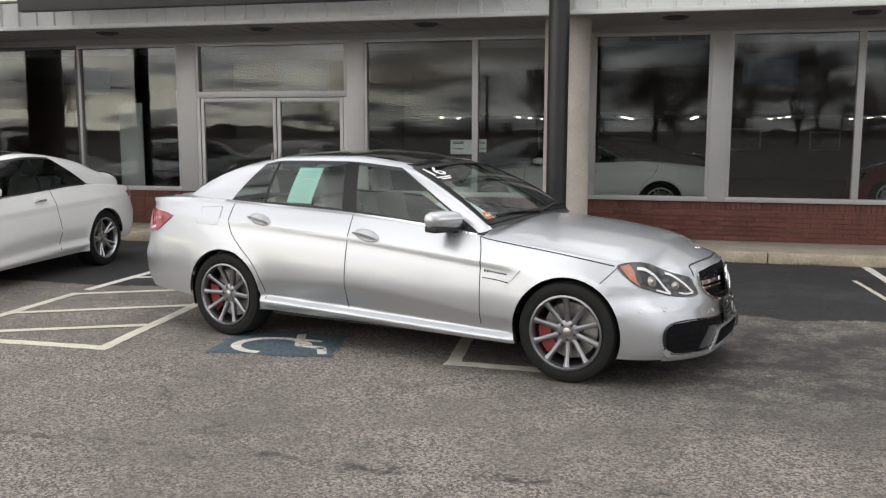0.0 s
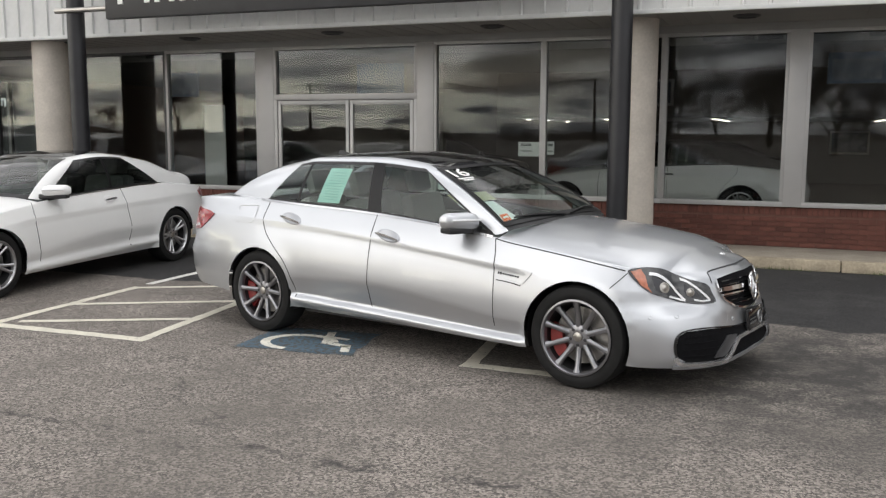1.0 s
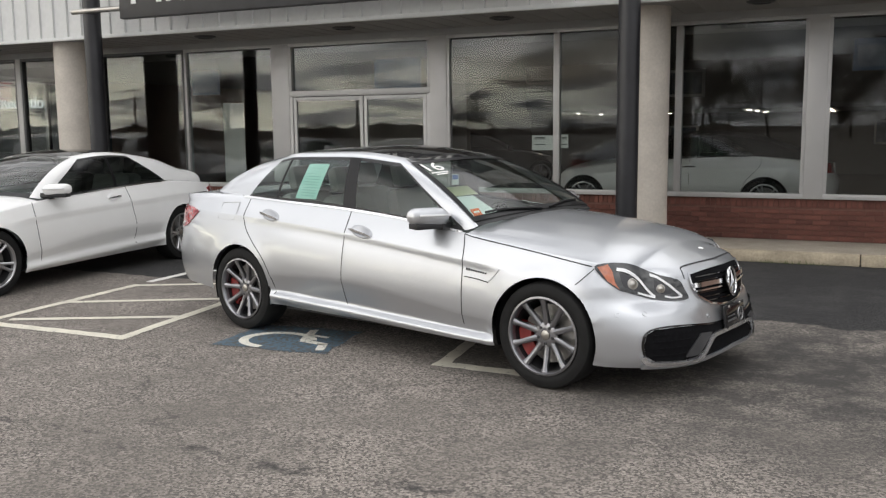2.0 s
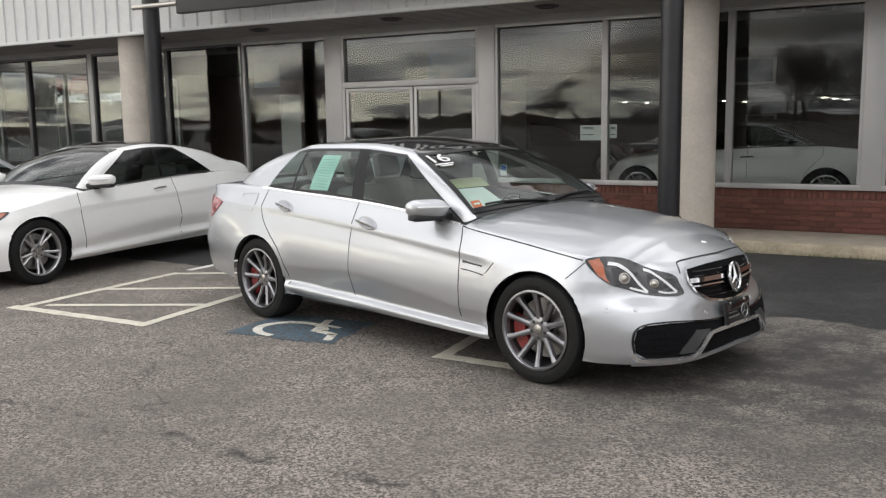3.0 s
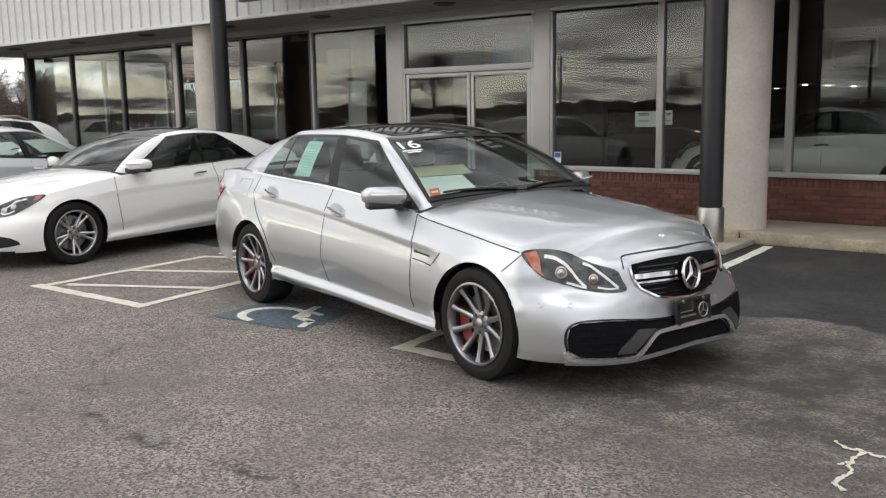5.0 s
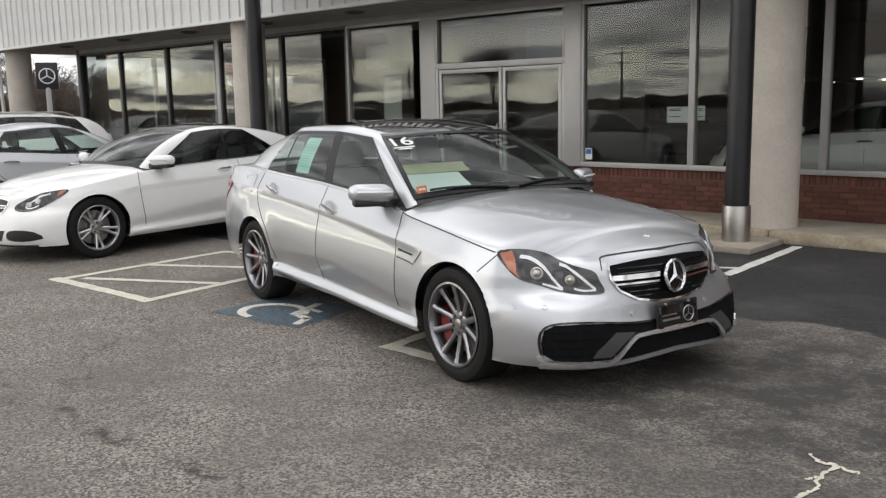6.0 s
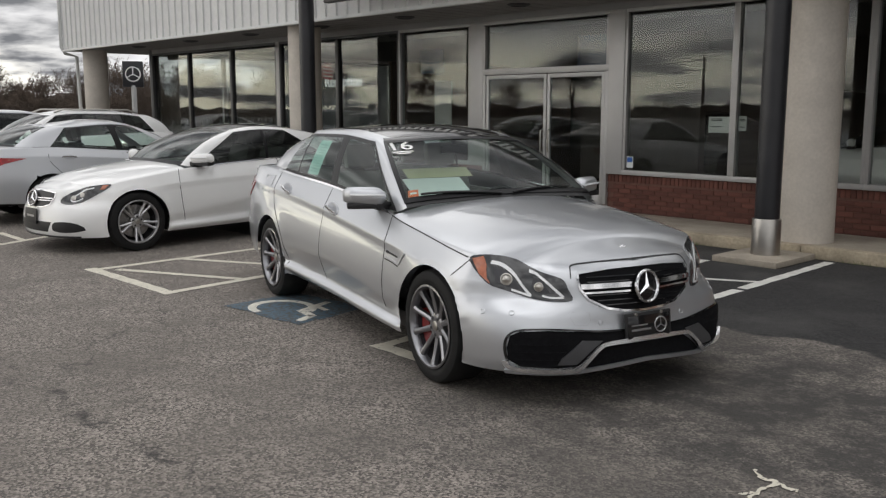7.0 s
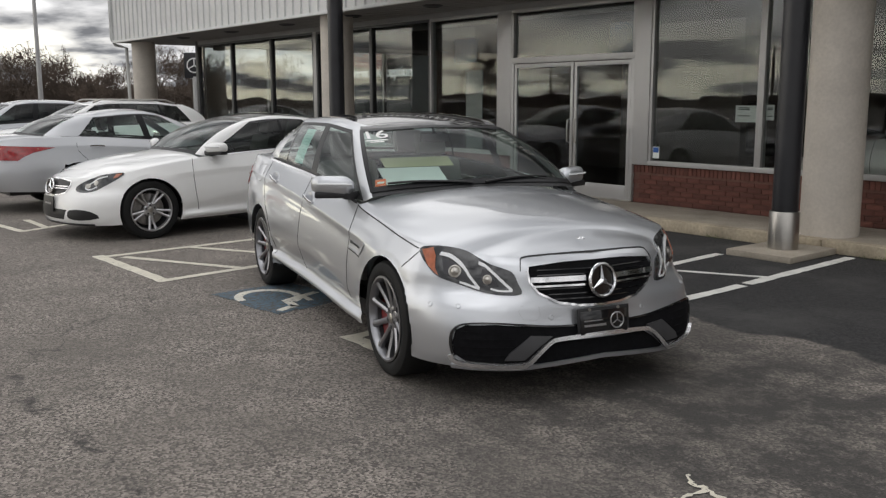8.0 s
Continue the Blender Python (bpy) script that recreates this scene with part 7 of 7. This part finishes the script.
# single trees across the street, with their heights
for k, (x, y, h) in enumerate(((-84, -85, 11.5), (-121, -85, 12.5), (-150, -87, 12.5), (-103, -92, 7), (-46, -88, 6.5), (3.5, -46, 10.5), (-14, -84, 11), (-8, -88, 12.5), (-2, -82, 12), (12, -70, 12), (-240, -90, 9))):
    t = thing("bare_tree", "leafless roadside tree with fine branches", "tree", Matrix.Translation((x, y, 0)) @ Matrix.Rotation(k * 1.9, 4, "Z") @ Matrix.Scale(h / 11.0, 4), "roadside trees")
    for me, n in zip(made[k % 3], ("trunk", "branches")):
        o = new(n, me); o.parent = t


def woods(name, spots, label):
    V, F, n = [], [], 0
    base = [(np.array(tr.v + fi.v), np.array([tuple(q) for q in tr.f] + [tuple(i + len(tr.v) for i in q) for q in fi.f])) for tr, fi in SPARSE]
    for k, (x, y, s, v) in enumerate(spots):
        a, b = base[v]
        c, d = math.cos(k * 2.4), math.sin(k * 2.4)
        V.append(np.stack([(a[:, 0] * c - a[:, 1] * d) * s + x, (a[:, 0] * d + a[:, 1] * c) * s + y, a[:, 2] * s * 0.95], -1))
        F.append(b + n)
        n += len(a)
    me = bpy.data.meshes.new(name)
    me.from_pydata(np.concatenate(V).tolist(), [], np.concatenate(F).tolist())
    me.materials.append(TWIG)
    tagged(new(name, me), label, "woods", kind="stuff")


rnd = random.Random(77)
spots = []
for _ in range(120):
    spots.append((-75 - abs(rnd.gauss(0, 14)), rnd.uniform(8, 75), rnd.uniform(0.48, 0.76), rnd.randrange(2)))
for _ in range(210):
    spots.append((-72 - abs(rnd.gauss(0, 12)), rnd.uniform(5, 78), rnd.uniform(0.6, 1.0), 2))
woods("woods", spots, "dense leafless woods beyond the lot")
spots = []
for _ in range(34):
    spots.append((rnd.uniform(-150, -20), -88 - abs(rnd.gauss(0, 8)), rnd.uniform(0.45, 0.85), 2))
for _ in range(20):
    spots.append((rnd.uniform(-20, 60), -86 - abs(rnd.gauss(0, 10)), rnd.uniform(0.8, 1.15), rnd.randrange(2)))
woods("woods", spots, "leafless woods across the street")
# a low rise behind the woods closes the horizon
RISE = mat("brush", (0.075, 0.058, 0.045), 0.95, var=0.35, scale=0.4, var2=0.3, scale2=3.0)
S = Shape()
V, F = [], []
m = 420
for i in range(m):
    a = 2 * math.pi * i / m
    r = 150 + 12 * math.sin(3 * a) + 8 * math.sin(7 * a + 1)
    h = 1.5 + 0.4 * math.sin(5 * a + 0.6) + 0.5 * math.sin(17 * a) + rnd.uniform(-0.6, 0.6)
    h += rnd.uniform(1.2, 3.4) * math.exp(-((a - 2.85) / 0.45) ** 2)
    V += [(r * math.cos(a), r * math.sin(a), -0.1), (r * 1.02 * math.cos(a), r * 1.02 * math.sin(a), h * 0.7), (r * 1.08 * math.cos(a), r * 1.08 * math.sin(a), h)]
for i in range(m):
    j = (i + 1) % m
    F += [(3 * i, 3 * j, 3 * j + 1, 3 * i + 1), (3 * i + 1, 3 * j + 1, 3 * j + 2, 3 * i + 2)]
S.add(V, F)
tagged(S.ob("backdrop", RISE), "distant brown wooded rise on the horizon", "hill", kind="structure")

# ---------------------------------------------------------------- street furniture
WOODPOLE = mat("pole_wood", (0.11, 0.085, 0.065), 0.9, var=0.25, scale=3)
up = None
for x, y in ((-22, -83), (-62, -85), (-102, -85), (-142, -86)):
    mm = Matrix.Translation((x, y, 0))
    if up is None:
        up = thing("utility_pole", "brown wooden utility pole with two crossarms", "utility pole", mm, "utility poles")
        S = Shape(); S.lathe([(0.20, 0), (0.13, 8.2), (0, 8.22)], 12); S.ob("pole", WOODPOLE, up)
        for z in (7.8, 6.5):
            S = Shape(); S.box(-1.2, -0.06, z - 0.06, 1.2, 0.06, z + 0.06, b=0.01); arm = S.ob("crossarm", WOODPOLE, up)
            for q in (-1.1, -0.65, 0.65, 1.1):
                S = Shape(); S.lathe([(0.02, z + 0.06), (0.05, z + 0.12), (0.04, z + 0.20), (0, z + 0.22)], 8, Matrix.Translation((q, 0, 0))); S.ob("insulator", RIM_DARK, arm)
    else:
        copy_thing(up, mm)
for q, z in ((-1.1, 8.0), (0.65, 8.0), (1.1, 8.0), (-1.1, 6.7), (1.1, 6.7), (0.0, 5.2), (0.0, 4.6)):
    S = Shape()
    pts = []
    st = [(-142, -86), (-102, -85), (-62, -85), (-22, -83)]
    for (xa, ya), (xb, yb) in zip(st, st[1:]):
        for k in range(12):
            t = k / 12
            pts.append((xa + (xb - xa) * t, ya + (yb - ya) * t + q * 0.1, z - 4 * 0.9 * t * (1 - t) + q * 0.02))
    pts.append((-22, -83, z))
    S.tube(pts, 0.028, 4)
    tagged(S.ob("power_line", BLACK_METAL), "sagging black power line between the poles", "cable")
lp = thing("light_pole", "grey lot light pole with two flat lamp heads", "street lamp", Matrix.Translation((-46.0, 16.4, 0)))
S = Shape(); S.lathe([(0.14, 0), (0.09, 7.1), (0, 7.12)], 12); S.ob("pole", ALU, lp)
for q in (-1, 1):
    S = Shape(); S.tube([(0, 0, 6.95), (q * 0.3, q * 0.5, 7.0)], 0.04, 6); S.box(-0.2, -0.35, -0.07, 0.2, 0.35, 0.07, Matrix.Translation((q * 0.42, q * 0.75, 7.0)) @ Matrix.Rotation(radians(-30), 4, "Z"), b=0.03); S.ob("lamp_head", ALU, lp)
py = thing("pylon_sign", "black square pylon sign with white ring on grey pole", "sign", Matrix.Translation((-52.0, 27.5, 0)) @ Matrix.Rotation(radians(60), 4, "Z"))
S = Shape(); S.tube([(0, 0, 0), (0, 0, 3.0)], 0.16, 12); S.ob("pole", ALU, py)
S = Shape(); S.box(-0.62, -0.12, 2.90, 0.62, 0.12, 4.50, b=0.03); S.ob("cabinet", BLACK_METAL, py)
S = Shape(); S.lathe([(0.44 + 0.035 * math.cos(a), 0.02 * math.sin(a)) for a in np.linspace(0, 2 * math.pi, 6, endpoint=False)], 32, Matrix.Translation((0, -0.13, 3.70)) @ Matrix.Rotation(radians(90), 4, "X"), close=True)
for k in range(3):
    S.box(-0.03, -0.14, 0, 0.03, -0.125, 0.42, Matrix.Translation((0, 0, 3.70)) @ Matrix.Rotation(2 * math.pi * k / 3, 4, "Y"))
S.ob("ring_mark", WHITE_INK, py)

# ---------------------------------------------------------------- small things in and on the windows
S = Shape(); S.box(-2.88, 13.065, 1.28, -2.56, 13.068, 1.49); n1 = S.ob("window_notice", PAPER_WHITE, smooth=False); tagged(n1, "white paper notice behind the showroom glass", "notice")
S = Shape(); S.box(-2.45, 13.065, 1.31, -2.34, 13.068, 1.50); n2 = S.ob("window_notice", PAPER_WHITE, smooth=False); tagged(n2, "white paper notice behind the showroom glass", "notice")
for nb, x0, x1 in ((n1, -2.84, -2.68), (n2, -2.43, -2.36)):
    S = Shape()
    for z in (1.46, 1.44, 1.36):
        S.box(x0, 13.0635, z - 0.006, x1, 13.0648, z + 0.006)
    S.ob("text_bar", INK, nb, smooth=False)
S = Shape(); S.box(-4.14, 13.030, 0.76, -4.03, 13.033, 0.92); dc = S.ob("door_decal", PAPER_WHITE, smooth=False); tagged(dc, "small blue and white access decal on the glass", "sticker")
S = Shape(); S.box(-4.13, 13.0275, 0.84, -4.04, 13.0292, 0.91); S.ob("blue_field", mat("decal_blue", (0.03, 0.12, 0.42), 0.5), dc, smooth=False)
bn = thing("floor_banner", "pale standing banner inside the window", "banner", Matrix.Translation((-8.53, 13.55, 0.125)))
S = Shape(); S.box(-0.22, -0.01, 0.05, 0.22, 0.01, 1.95, b=0.004); S.ob("sheet", mat("banner_cloth", (0.55, 0.57, 0.55), 0.7, var=0.06, scale=3), bn)
S = Shape(); S.box(-0.25, -0.12, 0.0, 0.25, 0.12, 0.05, b=0.01); S.ob("base", ALU, bn)
# posters hung from the ceiling on wires
POSTER = mat("blue_poster", (0.10, 0.15, 0.24), 0.4, var=0.35, scale=1.6, var2=0.1, scale2=9)
for x0, x1, z0, z1 in ((1.30, 2.07, 2.34, 2.78), (-6.24, -5.35, 2.27, 2.80), (-10.2, -9.55, 2.27, 2.74)):
    f = thing("hanging_poster", "blue poster hung on wires inside the showroom", "poster", Matrix.Translation(((x0 + x1) / 2, 14.5, z0)), "hanging posters")
    w, h = x1 - x0, z1 - z0
    S = Shape(); S.box(-w / 2, -0.006, 0, w / 2, 0.006, h, b=0.002); S.ob("sheet", POSTER, f)
    S = Shape(); S.box(-w * 0.42, -0.009, h * 0.12, w * 0.42, -0.0065, h * 0.78); S.ob("print", mat("poster_print", (0.16, 0.20, 0.27), 0.4, var=0.4, scale=3), f, smooth=False)
    for q in (-0.42, 0.42):
        S = Shape(); S.tube([(w * q, 0, h), (w * q, 0, 3.06 - z0)], 0.003, 4); S.ob("wire", STEEL, f)
# framed pictures on the rear walls
for x, y, z, w, h in ((-2.2, 21.66, 2.55, 0.9, 0.6), (2.4, 29.96, 1.35, 1.1, 0.7), (-3.6, 29.96, 1.3, 0.9, 0.6), (4.8, 29.96, 1.3, 0.9, 0.6)):
    f = thing("framed_picture", "dark framed picture on the showroom wall", "picture", Matrix.Translation((x, y, z)), "framed pictures")
    S = Shape(); S.box(-w / 2, -0.03, -h / 2, w / 2, 0.03, h / 2, b=0.01); S.ob("frame", ALU, f)
    S = Shape(); S.box(-w / 2 + 0.06, -0.036, -h / 2 + 0.06, w / 2 - 0.06, -0.031, h / 2 - 0.06); S.ob("print", mat("dim_print", (0.12, 0.14, 0.17), 0.4, var=0.5, scale=5), f, smooth=False)
# service building with its lettering
sv = thing("service_building", "low dark service building beyond the showroom", "building", Matrix.Translation((-26.6, 25.0, 0)))
S = Shape(); S.box(-4.6, 0.0, 0.0, 4.6, 5.0, 3.3); S.ob("wall", mat("service_wall", (0.055, 0.057, 0.06), 0.7, var=0.12, scale=1.5), sv, smooth=False)
S = Shape(); S.box(-4.75, -0.15, 3.3, 4.75, 5.15, 3.5, b=0.02); S.ob("roof", ALU_DARK, sv)
for q in (-3.2, 0.0, 3.2):
    S = Shape(); S.box(q - 0.9, -0.03, 0.05, q + 0.9, -0.003, 2.05, b=0.01); d = S.ob("door", ALU_DARK, sv)
    for z in (0.55, 1.05, 1.55):
        S = Shape(); S.box(q - 0.88, -0.036, z - 0.012, q + 0.88, -0.031, z + 0.012); S.ob("panel_gap", GAP, d, smooth=False)
fc = bpy.data.curves.new("lettering", "FONT")
fc.body, fc.size, fc.extrude, fc.align_x = "Service Reception", 0.62, 0.02, "LEFT"
fo = new("lettering", fc)
fo.matrix_basis = Matrix.Translation((-30.0, 24.97, 2.48)) @ Matrix.Rotation(radians(90), 4, "X")
dg = bpy.context.evaluated_depsgraph_get()
tm = bpy.data.meshes.new_from_object(fo.evaluated_get(dg))
bpy.data.objects.remove(fo)
tm.materials.clear(); tm.materials.append(mat("lit_letters", (0.9, 0.92, 0.92), 0.5, emit=0.9))
lt = new("service_lettering", tm)
lt.matrix_basis = Matrix.Translation((-30.0, 24.97, 2.48)) @ Matrix.Rotation(radians(90), 4, "X")
tagged(lt, "lit white Service Reception lettering on dark wall", "lettering")
# flag on a pole before the service building
fl = thing("flag", "striped flag with blue canton on a short pole", "flag", Matrix.Translation((-29.3, 24.55, 3.02)))
nx_, nz_ = 14, 13
for nm, mt, rule in (("red_stripes", mat("flag_red", (0.36, 0.04, 0.05), 0.8), lambda i, j: j % 2 == 0 and not (i < 6 and j >= 6)), ("white_stripes", mat("flag_white", (0.55, 0.55, 0.53), 0.8), lambda i, j: j % 2 == 1 and not (i < 6 and j >= 6)), ("canton", mat("flag_blue", (0.03, 0.045, 0.13), 0.8), lambda i, j: i < 6 and j >= 6)):
    S = Shape()
    V = [(i * 2.4 / nx_, 0.08 * math.sin(i * 0.9), j * 0.95 / nz_ - 0.02 * i) for j in range(nz_ + 1) for i in range(nx_ + 1)]
    S.add(V, [(j * (nx_ + 1) + i, j * (nx_ + 1) + i + 1, (j + 1) * (nx_ + 1) + i + 1, (j + 1) * (nx_ + 1) + i) for j in range(nz_) for i in range(nx_) if rule(i, j)])
    S.ob(nm, mt, fl)
S = Shape(); S.tube([(-0.03, 0, -3.02), (-0.03, 0, 1.1)], 0.03, 8); S.lathe([(0.15, -3.02), (0.15, -2.96), (0.03, -2.92)], 16); S.ob("flag_pole", STEEL, fl)

# ---------------------------------------------------------------- bricks under the windows, last
BRICK = mat("brick_red", (0.132, 0.050, 0.037), 0.85, var=0.22, scale=7, var2=0.15, scale2=60, bump=0.25, bscale=90)


def brick_tint(m):
    N, L = m.node_tree.nodes, m.node_tree.links
    p = N["Principled BSDF"]
    oi = N.new("ShaderNodeObjectInfo")
    r = N.new("ShaderNodeMapRange"); r.inputs[3].default_value, r.inputs[4].default_value = 0.72, 1.25
    L.new(oi.outputs["Random"], r.inputs[0])
    s = N.new("ShaderNodeVectorMath"); s.operation = "SCALE"
    L.new(p.inputs["Base Color"].links[0].from_socket, s.inputs[0]); L.new(r.outputs[0], s.inputs[3])
    L.new(s.outputs[0], p.inputs["Base Color"])


brick_tint(BRICK)
B = Shape(); B.box(-0.097, -0.012, -0.0285, 0.097, 0.02, 0.0285, b=0.003)
STRETCHER = B.mesh("brick", BRICK)
B = Shape(); B.box(-0.0285, -0.016, -0.05, 0.0285, 0.02, 0.05, b=0.003)
HEADER = B.mesh("brick", BRICK)
rest = Shape()
rnd = random.Random(5)
row, z = 0, 0.155
face = GLASS_Y - 0.0
while z < 0.53:
    x = -4.47 + (0.1 if row % 2 else 0.0)
    while x < 9.5:
        if x + 0.2 < 1.9:
            o = new("brick", STRETCHER); o.parent = brick_wall
            o.location = (x + 0.1, face + rnd.uniform(-0.002, 0.002), z)
        else:
            rest.box(x + 0.003, face - 0.012, z - 0.0285, x + 0.197, face + 0.02, z + 0.0285)
        x += 0.204
    x = -19.0
    while x < -7.0:
        rest.box(x + 0.003, face - 0.042, z - 0.0285, min(x + 0.197, -6.995), face - 0.02, z + 0.0285)
        x += 0.204
    row += 1
    z += 0.067
z = 0.60
x = -4.44
while x < 9.5:
    if x < 1.9:
        o = new("brick", HEADER); o.parent = brick_wall
        o.location = (x, face + rnd.uniform(-0.002, 0.002), z)
    else:
        rest.box(x - 0.0285, face - 0.016, z - 0.05, x + 0.0285, face + 0.02, z + 0.05)
    x += 0.0665
x = -18.97
while x < -7.03:
    rest.box(x - 0.0285, face - 0.046, z - 0.05, x + 0.0285, face - 0.02, z + 0.05)
    x += 0.0665
ro = rest.ob("brick_courses", BRICK, brick_wall, smooth=False)
tagged(ro, kind="stuff")
